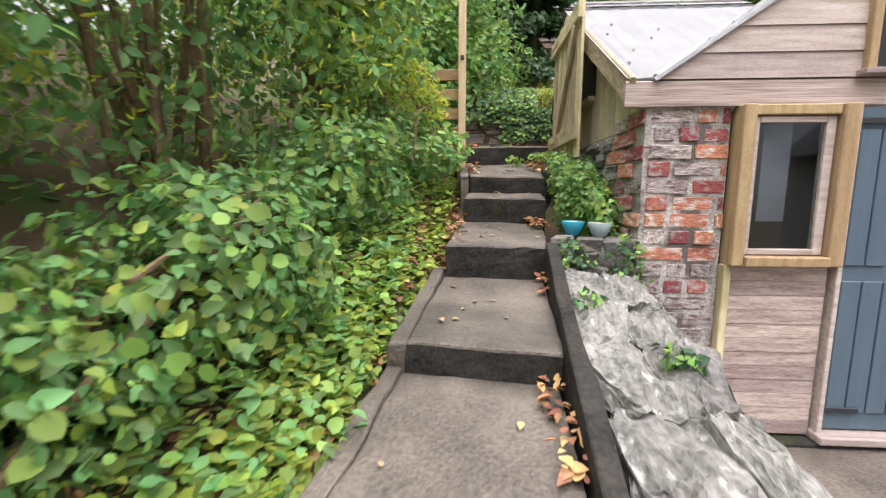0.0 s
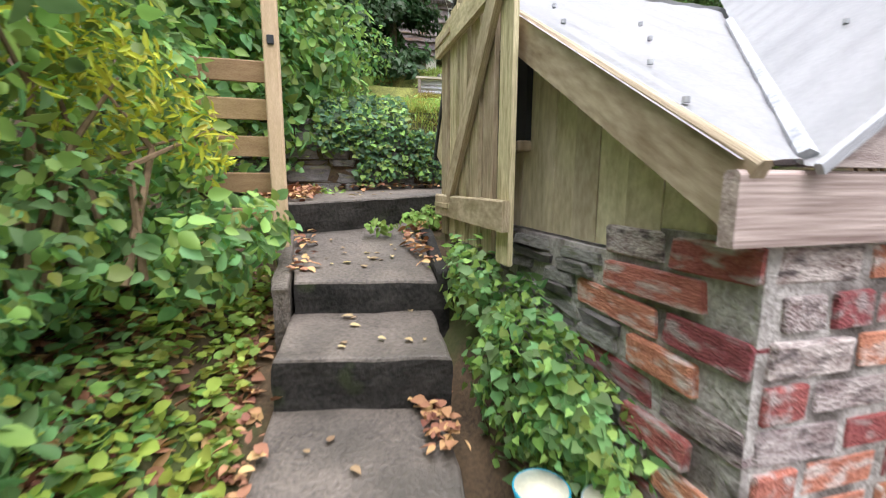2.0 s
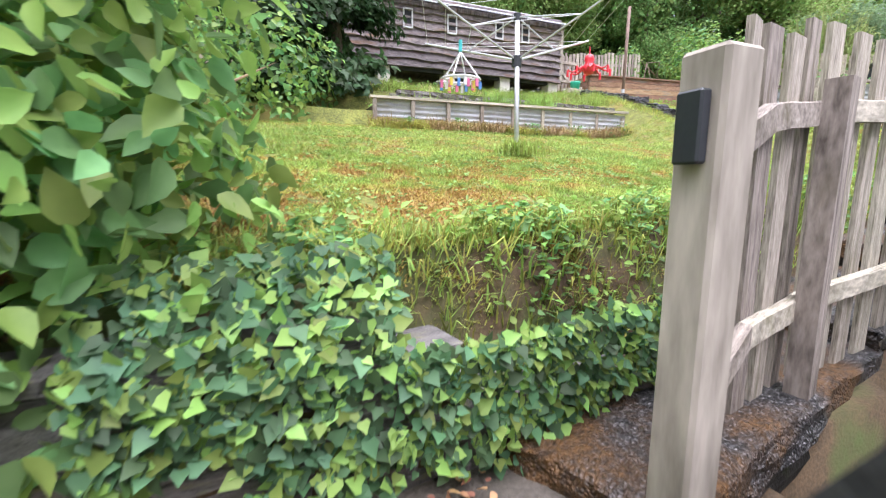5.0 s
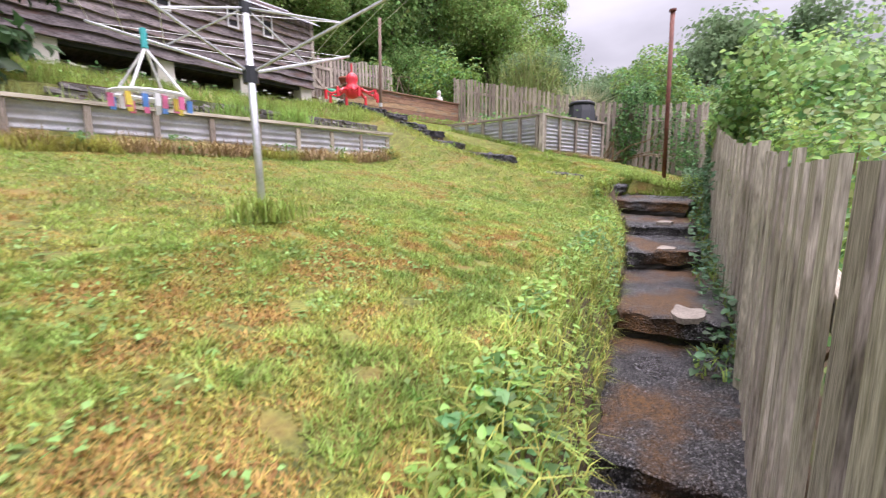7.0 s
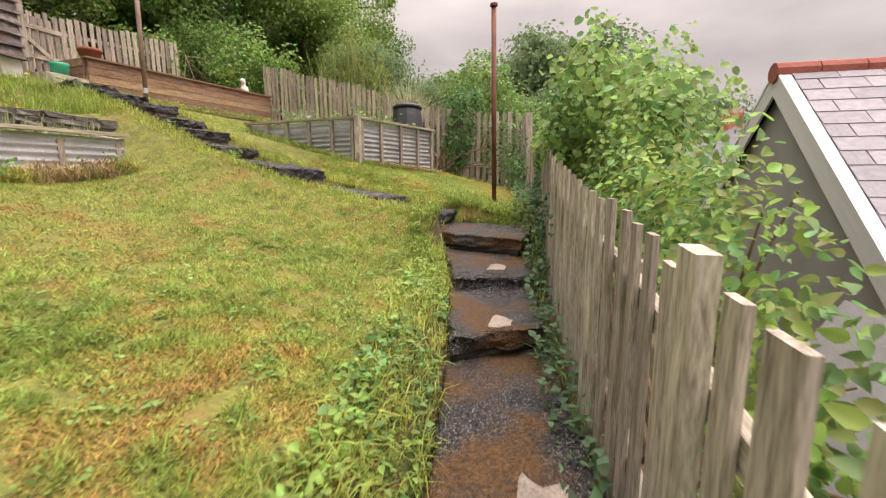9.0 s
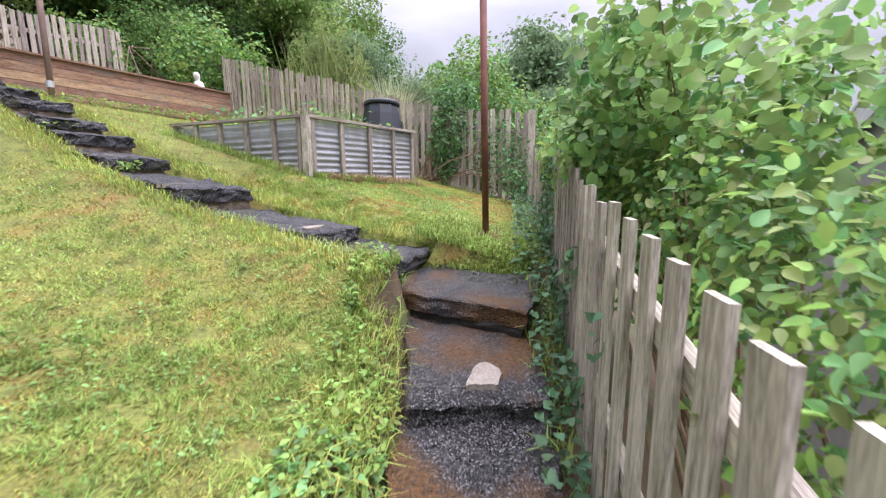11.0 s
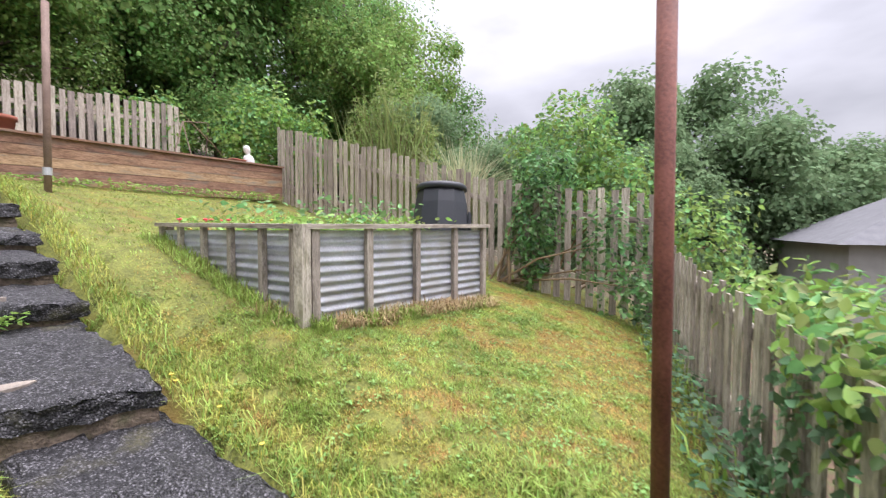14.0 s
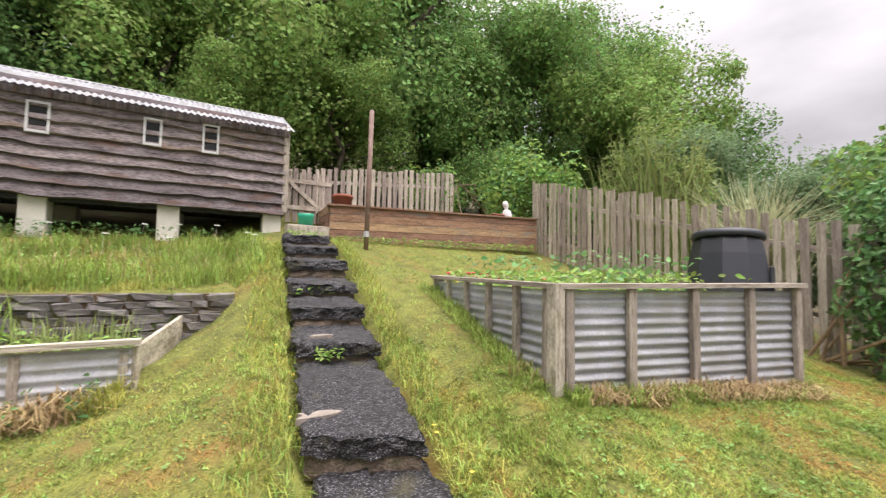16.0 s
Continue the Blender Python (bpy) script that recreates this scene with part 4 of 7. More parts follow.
for b in ((2.47, 2.76, 2.395, 2.419, 1.72, 1.75), (2.47, 2.76, 2.395, 2.419, 2.03, 2.06), (2.47, 2.50, 2.395, 2.419, 1.751, 2.029), (2.73, 2.76, 2.395, 2.419, 1.751, 2.029)):
    part("door_light_frame", boxed(*b, bevel=0.003), M_BLUE, door)
# opaque pane coloured as the dark room behind
part("door_pane", boxed(2.501, 2.729, 2.405, 2.4195, 1.751, 2.029), M_DARKIN, door)
for z in (0.62, 2.12):
    part("strap_hinge", boxed(2.225, 2.42, 2.395, 2.407, z - 0.015, z + 0.015, 0.003), M_BLACK, door)
part("door_jamb", boxed(2.217, 2.243, 2.39, 2.47, 0.48, 2.2, 0.004), M_PINK, house)
part("door_sill", boxed(2.2, 3.05, 2.34, 2.47, 0.445, 0.49, 0.006), M_PINK, house)
part("plinth", boxed(1.66, 3.6, 2.36, 2.5, 0.39, 0.444, 0.008), M_RISER, house)
# upper window
uw = part("upper_window", boxed(2.225, 2.265, 2.375, 2.43, 2.36, 2.95, 0.004), M_YELLOW, house, "upper window")
part("upper_window_sill", boxed(2.2, 2.9, 2.35, 2.43, 2.33, 2.358, 0.004), M_PINK, uw)
# opaque too: the dim interior is only its colour
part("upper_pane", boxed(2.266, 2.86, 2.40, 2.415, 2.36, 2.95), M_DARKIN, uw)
# bricks of the corner pier and of the side wall
bricks = []
for mat in (M_BRICK, M_BRICKG):
    for k in range(3):
        rng = random.Random(k)
        bm = bmesh.new()
        bmesh.ops.create_cube(bm, size=1)
        bmesh.ops.bevel(bm, geom=list(bm.edges), offset=0.055, segments=1, affect="EDGES", profile=0.5)
        for v in bm.verts:
            v.co += Vector((rng.uniform(-1, 1), rng.uniform(-1, 1), rng.uniform(-1, 1))) * 0.03
        bricks.append(mesh_of("brick", bm, mat))
rb = random.Random(11)
for c in range(20):
    z = 2.155 - c * 0.0885
    if z < 0.42:
        break
    red = c < 9
    x = 1.255 - (0.1 if c % 2 else 0.0)
    while x < 1.66:
        w = 0.222 if rb.random() < 0.72 else 0.112
        a, b = max(x, 1.255), min(x + w, 1.665)
        if b - a > 0.04:
            odds = (0.68 if red else 0.1) if c not in (3, 4) else 0.4
            k = rb.randrange(3) + (0 if rb.random() < odds else 3)
            piece("brick", bricks[k], pose((a + b) / 2, 2.49 + rb.uniform(-0.008, 0.006), z, rb.uniform(-1, 1), rb.uniform(-1.5, 1.5), 0)
                  @ Matrix.Diagonal((b - a - 0.014, 0.1, 0.072 + rb.uniform(-0.006, 0.004), 1)), house)
        x += w + 0.012
    y = 2.44 + (0.11 if c % 2 else 0.0)
    while y < 3.5 and c < 12:
        w = 0.222 if rb.random() < 0.7 else 0.34
        k = rb.randrange(3) + (0 if rb.random() < (0.5 if y < 2.8 else 0.12) else 3)
        if y < 2.78:
            piece("brick", bricks[k], pose(1.275 + rb.uniform(-0.012, 0.008), y + w / 2, z, rb.uniform(-2, 2), 0, 0) @ Matrix.Diagonal((0.1, w - 0.014, 0.072, 1)), house)
        elif c:
            for dz in (-0.022, 0.022):
                piece("stone", rb.choice(STONES if rb.random() < 0.85 else SLATES), pose(1.28 + rb.uniform(-0.016, 0.01), y + w / 2 + rb.uniform(-0.03, 0.03), z + dz, rb.uniform(-4, 4), 0, 0)
                      @ Matrix.Diagonal((0.11, w * rb.uniform(0.7, 0.95), rb.uniform(0.034, 0.046), 1)), house)
        y += w + 0.012
# yard
bm = boxed(1.22, 6.0, -3.0, 2.5, 0.36, 0.42, 0.01)
solo("yard_pavement", bm, M_CONC, "grey concrete of the sunken yard", "pavement", "structure")


# ---------------- open gate, posts and slat screen ----------------
gate = thing("garden_gate", "open ledged timber gate of greenish treated boards", "gate")
gp = [board_mesh("picket", M_GATE, 0.02, 4, 40 + k) for k in range(3)]
for i in range(6):
    y = 3.27 + i * 0.158
    piece("picket", gp[i % 3], span((1.095, y, 2.035 - 0.018 * (i == 0)), (1.095, y, 3.12 - 0.02 * (i % 3)), 0.105, 0.02, (1, 0, 0)), gate)
for z in (2.19, 2.985):
    piece("rail", gp[0], span((1.068, 3.20, z), (1.068, 4.13, z), 0.028, 0.105), gate)
piece("brace", gp[1], span((1.0665, 3.90, 2.24), (1.0665, 3.33, 2.93), 0.026, 0.095), gate)
for z in (2.19, 2.985):
    part("strap_hinge", boxed(1.048, 1.0535, 3.85, 4.12, z - 0.012, z + 0.012, 0.002), M_GATE, gate)
gpost = thing("gate_post", "grey timber gate post with a black latch", "post")
part("post", boxed(1.46, 1.55, 4.56, 4.65, 2.1, 3.31, 0.008), M_FENCE, gpost)
part("latch", boxed(1.435, 1.459, 4.58, 4.63, 3.12, 3.24, 0.004), M_BLACK, gpost)
hpost = thing("gate_hinge_post", "timber post that carries the gate", "post")
part("post", boxed(1.107, 1.124, 4.06, 4.13, 1.9, 3.12, 0.004), M_GATE, hpost)
screen = thing("slat_screen", "new pine post with horizontal fence slats", "fence")
part("post", boxed(0.236, 0.302, 4.03, 4.10, 1.85, 3.45, 0.006), M_POST, screen)
part("latch", boxed(0.255, 0.285, 4.02, 4.0295, 2.91, 2.95, 0.003), M_BLACK, screen)
sm = board_mesh("slat", M_SLAT, 0.01, 4, 60)
for i in range(5):
    piece("slat", sm, span((-0.14, 4.115, 2.13 + 0.17 * i), (0.28, 4.115, 2.13 + 0.17 * i), 0.022, 0.095), screen)


# ---------------- bowls on the stones ----------------
def bowl(at, outer, label):
    b = thing("bowl", label, "bowl", at, group="two glazed bowls")
    part("outside", lathe([(0.03, 0), (0.036, 0.008), (0.055, 0.04), (0.068, 0.085), (0.064, 0.088), (0.05, 0.045), (0.028, 0.018), (0.004, 0.016)], 24), outer, b, smooth=True)
    part("inside", lathe([(0.0635, 0.0862), (0.049, 0.046), (0.027, 0.0195), (0.004, 0.0175)], 24), M_CREAM, b, "cream glazed inside", True)


bowl((0.955, 2.69, 1.515), M_BOWLBLUE, "blue glazed bowl with cream inside on a stone")
bowl((1.085, 2.605, 1.515), M_BOWLPALE, "pale grey glazed bowl with cream inside on a stone")


# ---------------- pebbled path along the fence ----------------
PG = "wet pebbled path slabs"
PL = "wet dark pebbled concrete path slab stained with orange moss"


def path_slab(ll, lr, z0, z1, back, label=PL):
    """ll, lr: left and right ends of the front edge; back: the same of the back edge."""
    (xa, ya), (xb, yb) = ll, lr
    (xc, yc), (xd, yd) = back
    c0 = Vector(((xa + xb) / 2, (ya + yb) / 2))
    c1 = Vector(((xc + xd) / 2, (yc + yd) / 2))
    d = c1 - c0
    f = lambda x, y: z0 + (z1 - z0) * (Vector((x, y)) - c0).dot(d) / d.length_squared
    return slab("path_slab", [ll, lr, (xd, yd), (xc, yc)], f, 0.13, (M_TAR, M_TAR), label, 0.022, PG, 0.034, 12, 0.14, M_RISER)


path_slab((1.35, 5.16), (1.60, 4.66), 2.34, 2.32, ((3.35, 5.72), (3.42, 5.06)))
path_slab((3.27, 5.64), (3.34, 5.06), 2.425, 2.50, ((4.72, 5.95), (4.75, 5.20)))
path_slab((4.60, 5.88), (4.67, 5.24), 2.69, 2.745, ((6.0, 6.2), (6.3, 5.5)))
path_slab((5.82, 6.14), (6.20, 5.56), 2.925, 2.96, ((6.95, 6.42), (7.15, 5.72)))
path_slab((6.86, 6.38), (7.09, 5.70), 3.07, 3.13, ((8.02, 6.82), (8.06, 5.9)))
path_slab((7.95, 6.83), (7.74, 5.89), 3.31, 3.375, ((8.62, 6.86), (8.52, 5.84)), "wet pebbled path slab half covered with orange moss")
rp = random.Random(3)
for (x, y, z, r) in ((4.80, 5.48, 2.699, 0.17), (6.15, 5.85, 2.934, 0.13), (7.2, 6.05, 3.096, 0.14)):
    pts = [(x + r * (0.9 + 0.3 * math.sin(3 * a + x) + 0.22 * noise.noise((5 * a, x, y))) * math.cos(a), y + r * 0.8 * (1 + 0.3 * math.cos(2 * a)) * math.sin(a)) for a in np.linspace(0, 2 * np.pi, 29)[:-1]]
    solo("mortar_patch", prism(pts, z - 0.03, z + 0.008), M_PATCH, "pale worn mortar patch on the path", "patch", group="mortar patches")

# ---------------- stairs up the garden ----------------
TG = "black pebbled garden steps"
TL = "worn black pebbled step with a rough crumbling edge"
for (xl, yl, xr, yr, z, xl2, xr2, y2, z2) in (
        (7.99, 6.90, 8.655, 6.845, 3.53, 8.13, 8.80, 7.72, 3.57), (8.10, 7.66, 8.745, 7.58, 3.70, 8.25, 8.90, 9.05, 3.86), (8.19, 9.13, 8.84, 8.87, 4.08, 8.40, 9.06, 10.40, 4.24),
        (8.36, 10.34, 9.05, 10.22, 4.40, 8.43, 9.12, 11.0, 4.5), (8.42, 10.85, 9.10, 10.75, 4.66, 8.5, 9.18, 11.6, 4.74), (8.50, 11.45, 9.20, 11.35, 4.88, 8.58, 9.26, 12.2, 4.94),
        (8.57, 12.0, 9.28, 11.95, 5.14, 8.65, 9.34, 12.9, 5.2), (8.66, 12.75, 9.36, 12.7, 5.36, 8.74, 9.42, 13.6, 5.42)):
    slab("garden_step", [(xl, yl), (xr, yr), (xr2, y2), (xl2, y2 + 0.03)], (lambda z, yl, y2, z2: lambda x, y: z + (z2 - z) * (y - yl) / (y2 - yl))(z, yl, y2, z2), 0.12,
         (M_TAR2, M_TAR2), TL, 0.028, TG, 0.045, 13, 0.16)
for (x, y, z, r) in ((8.3, 9.35, 4.108, 0.13), (8.6, 10.5, 4.426, 0.1), (8.35, 7.85, 3.725, 0.15)):
    pts = [(x + r * (0.9 + 0.3 * math.sin(3 * a + x) + 0.22 * noise.noise((5 * a, x, y))) * math.cos(a), y + r * 0.6 * (1 + 0.3 * math.cos(2 * a)) * math.sin(a)) for a in np.linspace(0, 2 * np.pi, 29)[:-1]]
    solo("mortar_patch", prism(pts, z - 0.03, z + 0.008), M_PATCH, "pale worn mortar patch on a step", "patch", group="mortar patches")
slab("timber_step", [(8.95, 14.55), (9.75, 14.6), (9.75, 14.85), (8.95, 14.85)], lambda x, y: 5.85, 0.25, (M_FENCE, M_FENCE), "weathered timber top step below the gate", 0.01)
slab("garden_step", [(8.75, 13.55), (9.45, 13.5), (9.55, 14.4), (8.85, 14.4)], lambda x, y: 5.58 + 0.02 * (y - 13.5), 0.12, (M_TAR2, M_TAR2), TL, 0.028, TG, 0.045, 13, 0.16)


# ---------------- fences ----------------
FP = [board_mesh("picket", M_FENCE, 0.035, 4, 70 + k) for k in range(4)]
FP2 = [board_mesh("picket", M_FENCE2, 0.03, 3, 80 + k) for k in range(4)]


def fence(name, label, pts, top, base, pitch, width, rails, meshes, side, seed, every=14, thick=0.022):
    """Pickets on rails along a line of plan points; top and base give heights; side: to which side of the rails the pickets stand."""
    f = thing(name, label, "fence")
    rng = random.Random(seed)
    segs = [(Vector(a), Vector(b)) for a, b in zip(pts, pts[1:])]
    k = 0
    for a, b in segs:
        d = b - a
        u = d.normalized()
        v = Vector((-u.y, u.x)) * side
        n = max(1, round(d.length / pitch))
        for i in range(n):
            c = a + u * (d.length * (i + 0.5) / n)
            zt, zb = top(c.x, c.y) + rng.uniform(-0.05, 0.035), base(c.x, c.y) + 0.04
            w = width * (rng.uniform(0.82, 1.1) if k % every or every > 12 else 1.4)
            t = rng.uniform(-0.022, 0.022)
            cc = c + v * 0.035
            piece("picket", rng.choice(meshes), span((cc.x, cc.y, zb), (cc.x + u.x * t, cc.y + u.y * t, zt), w, thick, (*v, 0)), f)
            if k % every == 5:
                pz = c - v * 0.05
                piece("post", meshes[0], span((pz.x, pz.y, zb - 0.3), (pz.x, pz.y, zt - 0.2), 0.075, 0.075, (*v, 0)), f)
            k += 1
        for r in rails:
            za = base(a.x, a.y) + (top(a.x, a.y) - base(a.x, a.y)) * r
            zb = base(b.x, b.y) + (top(b.x, b.y) - base(b.x, b.y)) * r
            piece("rail", meshes[1], span((a.x, a.y, za), (b.x, b.y, zb), 0.04, 0.08), f)
    return f


fence("picket_fence", "silvered grey timber picket fence beside the path", FENCE, lambda x, y: ramp(x, FENCE_TOP), lambda x, y: ramp(x, WAY) - 0.12, 0.18, 0.095,
      (0.3, 0.80), FP, 1, 1)
for (x, y, zt) in ((4.32, 5.165, 3.79),):
    pb = tagged(new("fence_post", FP[0]), "broad silvered fence post beside the path", "post", "fence posts")
    pb.matrix_basis = span((x, y, ramp(x, WAY) - 0.1), (x, y, zt), 0.15, 0.05, (0, 1, 0))
ET = [(6.3, 5.40), (7.5, 5.50), (8.0, 5.55), (9.0, 5.75), (11, 6.4), (14.3, 7.25), (16, 7.5)]
fence("east_fence", "weathered brown close-boarded picket fence", [(13.75, 6.3), (13.8, 8.0), (13.95, 9.2), (14.6, 14.4)], lambda x, y: ramp(y, ET),
      lambda x, y: lawn(x, y) - 0.02, 0.158, 0.098, (0.25, 0.78), FP2, 1, 2, 10)
NT = [(8.9, 7.3), (11.85, 7.62), (13.6, 7.75)]
fence("north_fence", "pale weathered picket fence above the planter", [(8.9, 16.6), (13.6, 16.5)], lambda x, y: ramp(x, NT), lambda x, y: 6.15 + 0.02 * (x - 9), 0.15, 0.1,
      (0.25, 0.75), FP2, -1, 3)
tg = thing("top_gate", "weathered timber gate with a diagonal brace", "gate")
for i in range(7):
    piece("picket", FP2[i % 4], span((9.12 + 0.13 * i, 15.6, 6.0), (9.12 + 0.13 * i, 15.6, 7.05), 0.09, 0.02, (0, -1, 0)), tg)
for z in (6.3, 6.85):
    piece("rail", FP2[0], span((9.05, 15.575, z), (9.98, 15.575, z), 0.03, 0.08), tg)
piece("brace", FP2[1], span((9.1, 15.57, 6.85), (9.75, 15.57, 6.3), 0.03, 0.08), tg)

# ---------------- timber planter at the back ----------------
planter = thing("sleeper_planter", "long raised planter of orange-brown timber sleepers", "planter")
slp = [board_mesh("sleeper", M_SLEEPER, 0.03, 5, 90 + k) for k in range(3)]
PA, PB = Vector((9.72, 14.62, 0)), Vector((14.42, 14.12, 0))
for i in range(5):
    z = 5.50 + 0.155 * i + 0.075
    z2 = 5.56 + 0.15 * i + 0.075
    piece("sleeper", slp[i % 3], span((PA.x, PA.y, z), (PB.x, PB.y, z2), 0.08, 0.15), planter)
    piece("sleeper", slp[(i + 1) % 3], span((PA.x, PA.y + 0.05, z), (PA.x + 0.1, PA.y + 1.5, z), 0.08, 0.15), planter)
piece("cap_board", slp[0], span((PA.x - 0.05, PA.y, 6.275), (PB.x + 0.03, PB.y, 6.315), 0.17, 0.035), planter)
part("soil", boxed(9.85, 14.4, 14.7, 16.3, 5.6, 6.2), M_SOIL, planter)
pot = solo("plant_pot", lathe([(0.14, 0), (0.15, 0.02), (0.19, 0.28), (0.21, 0.28), (0.21, 0.34), (0.19, 0.34), (0.17, 0.3), (0.02, 0.28)]), M_TERRA,
           "dark terracotta pot on the planter", "pot", smooth=True)
pot.matrix_basis = pose(10.05, 14.95, 6.2)
tp = thing("trough_pot", "small terracotta trough beside the statue", "pot", (13.55, 14.45, 6.21))
part("trough", boxed(-0.16, 0.16, -0.08, 0.08, 0, 0.16, 0.012), M_TERRA, tp)
part("rim", boxed(-0.17, 0.17, -0.09, 0.09, 0.161, 0.19, 0.008), M_TERRA, tp)
bm = lathe([(0.13, 0), (0.15, 0.05), (0.12, 0.12), (0.13, 0.2), (0.10, 0.3), (0.045, 0.34), (0.075, 0.4), (0.08, 0.46), (0.05, 0.52), (0.01, 0.53)], 14)
for v in bm.verts:
    v.co.x *= 0.85
    v.co.x += 0.03 * math.sin(v.co.z * 9)
box(bm, -0.17, 0.15, -0.13, 0.13, 0.0, 0.05, 0.01)
st = solo("statue", bm, M_STATUE, "small white plaster garden statue on the planter", "statue", smooth=True)
st.matrix_basis = pose(13.85, 14.5, 6.21)
bag = solo("green_tub", lathe([(0.13, 0), (0.2, 0.02), (0.22, 0.26), (0.24, 0.34), (0.22, 0.34), (0.19, 0.05), (0.01, 0.04)], 12), M_GREENP, "green plastic tub on the top step", "tub", smooth=True)
bag.matrix_basis = pose(9.3, 14.72, 5.85) @ Matrix.Scale(0.65, 4)


# ---------------- corrugated raised bed ----------------
def tin_panel(name, a, b, z0, z1, parent, amp=0.012, pitch=0.08):
    a, b = Vector((*a, 0)), Vector((*b, 0))
    u = (b - a).normalized()
    v = Vector((u.y, -u.x, 0))
    bm = bmesh.new()
    n = int((z1 - z0) / pitch * 10)
    cols = []
    for p in (a, b):
        cols.append([bm.verts.new(p + v * (amp * math.sin(2 * math.pi * i / 10)) + Vector((0, 0, z0 + (z1 - z0) * i / n))) for i in range(n + 1)])
    for i in range(n):
        bm.faces.new((cols[0][i], cols[1][i], cols[1][i + 1], cols[0][i + 1]))
    bmesh.ops.solidify(bm, geom=list(bm.faces), thickness=0.003)
    return part(name, bm, M_TIN, parent)


bed = thing("raised_bed", "large raised bed of corrugated tin with grey timber posts", "raised bed")
gpst = [board_mesh("post", M_FENCE, 0.02, 3, 110 + k) for k in range(3)]


def bed_base(p):
    return lawn(p.x, p.y) - 0.02


TOPZ = lambda p: 4.93 + 0.012 * (p.x - 9.88) + 0.01 * (p.y - 8.87)
for a, b, n in ((C0, CR, 4), (C0, CL, 5), (CL, CB, 4), (CR, CB, 5)):
    u = (b - a).normalized()
    out = Vector((u.y, -u.x))
    if out.dot((C0 + CB) / 2 - a) > 0:
        out = -out
    zb = min(bed_base(a), bed_base(b)) - 0.05
    tin_panel("tin_panel", a, b, zb, 4.90, bed)
    for i in range(n + 1):
        c = a + (b - a) * (i / n) + out * 0.035
        if i == 0:
            c += u * 0.075
        if i == n:
            c -= u * 0.05
        piece("post", gpst[i % 3], span((c.x, c.y, bed_base(c) - 0.05), (c.x, c.y, TOPZ(c) - 0.02), 0.07, 0.045, (*out, 0)), bed)
    piece("cap_rail", gpst[1], span((*(a + out * 0.03 - u * 0.03), TOPZ(a)), (*(b + out * 0.03 + u * 0.03), TOPZ(b)), 0.10, 0.04), bed)
piece("corner_post", gpst[0], span((C0.x - 0.045, C0.y - 0.03, bed_base(C0) - 0.05), (C0.x - 0.045, C0.y - 0.03, 4.945), 0.09, 0.09, (0, 1, 0)), bed)
part("soil", prism([tuple(p + ((C0 + CB) / 2 - p) * 0.04) for p in (C0, CR, CB, CL)], 4.0, 4.82), M_SOIL, bed)

cbin = thing("compost_bin", "black plastic compost bin leaning in the raised bed", "compost bin", (12.2, 9.2, 4.80))
bm = lathe([(0.37, 0), (0.385, 0.02), (0.365, 0.2), (0.34, 0.4), (0.315, 0.52), (0.30, 0.55)], 10)
part("body", bm, M_BLACK, cbin)
part("lid", lathe([(0.315, 0.555), (0.33, 0.56), (0.33, 0.60), (0.30, 0.625), (0.1, 0.645), (0.01, 0.645)], 24), M_BLACK, cbin, smooth=True)
part("hatch", boxed(-0.12, 0.12, -0.385, -0.35, 0.05, 0.3, 0.01), M_BLACK, cbin)
cbin.matrix_basis = pose(12.08, 8.82, 4.80, 0, 6, 20) @ Matrix.Diagonal((0.95, 0.95, 1.05, 1))

# ---------------- low tin bed below the shed ----------------
low = thing("low_bed", "long low bed edged with corrugated tin and grey timber", "raised bed")
tin_panel("tin_panel", (2.3, 10.68), (7.22, 10.62), 3.86, 4.40, low)
for i in range(9):
    x = 2.32 + i * 0.606
    piece("post", gpst[i % 3], span((x, 10.63, 3.8), (x, 10.63, 4.38), 0.06, 0.04, (0, -1, 0)), low)
piece("cap_rail", gpst[1], span((2.25, 10.65, 4.395), (7.27, 10.6, 4.45), 0.10, 0.04), low)
for i in range(3):
    piece("side_board", gpst[i], span((7.23, 10.62, 4.08 + 0.13 * i), (7.5, 11.7, 4.22 + 0.13 * i), 0.035, 0.125), low)
part("soil", prism([(2.36, 10.76), (7.12, 10.74), (7.4, 11.68), (2.36, 11.68)], 3.8, 4.33), M_SOIL, low)
stone_wall("dry_stone_wall", "low dry stone wall of dark flat stones", (3.0, 11.8), (7.95, 11.76), lambda s: 4.1, lambda s: 4.80 - 0.004 * s, 0.26, random.Random(8),
           (0.16, 0.42, 0.05, 0.10), SLATES, M_SOIL)

# ---------------- shed on piers ----------------
shed = thing("garden_shed", "dark waney-edged timber shed raised on pale piers", "shed")
SX0, SX1, SY0, SY1, SZ0, SZ1 = 2.4, 8.93, 15.0, 17.2, 6.08, 7.74
bm = boxed(SX0, SX1, SY0 + 0.03, SY1, SZ0 + 0.06, SZ1 - 0.06)
part("body", bm, M_CLAD, shed)
cl = [board_mesh("cladding_board", M_CLAD, 0.03, 26, 130 + k, waney=0.1) for k in range(4)]
for i in range(9):
    z = SZ0 + 0.1 + i * 0.19
    piece("cladding_board", cl[i % 4], span((SX0, SY0 + 0.005, z), (SX1 + 0.01, SY0 + 0.005, z), 0.05, 0.245, (0, 0.34, 1)), shed)
    piece("cladding_board", cl[(i + 2) % 4], span((SX1 + 0.02, SY0 + 0.02, z), (SX1 + 0.02, SY1, z), 0.03, 0.235, (-0.2, 0, 1)), shed)
part("corner_post", boxed(SX1 - 0.03, SX1 + 0.075, SY0 - 0.045, SY0 + 0.06, SZ0 + 0.02, SZ1, 0.006), M_FENCE, shed)
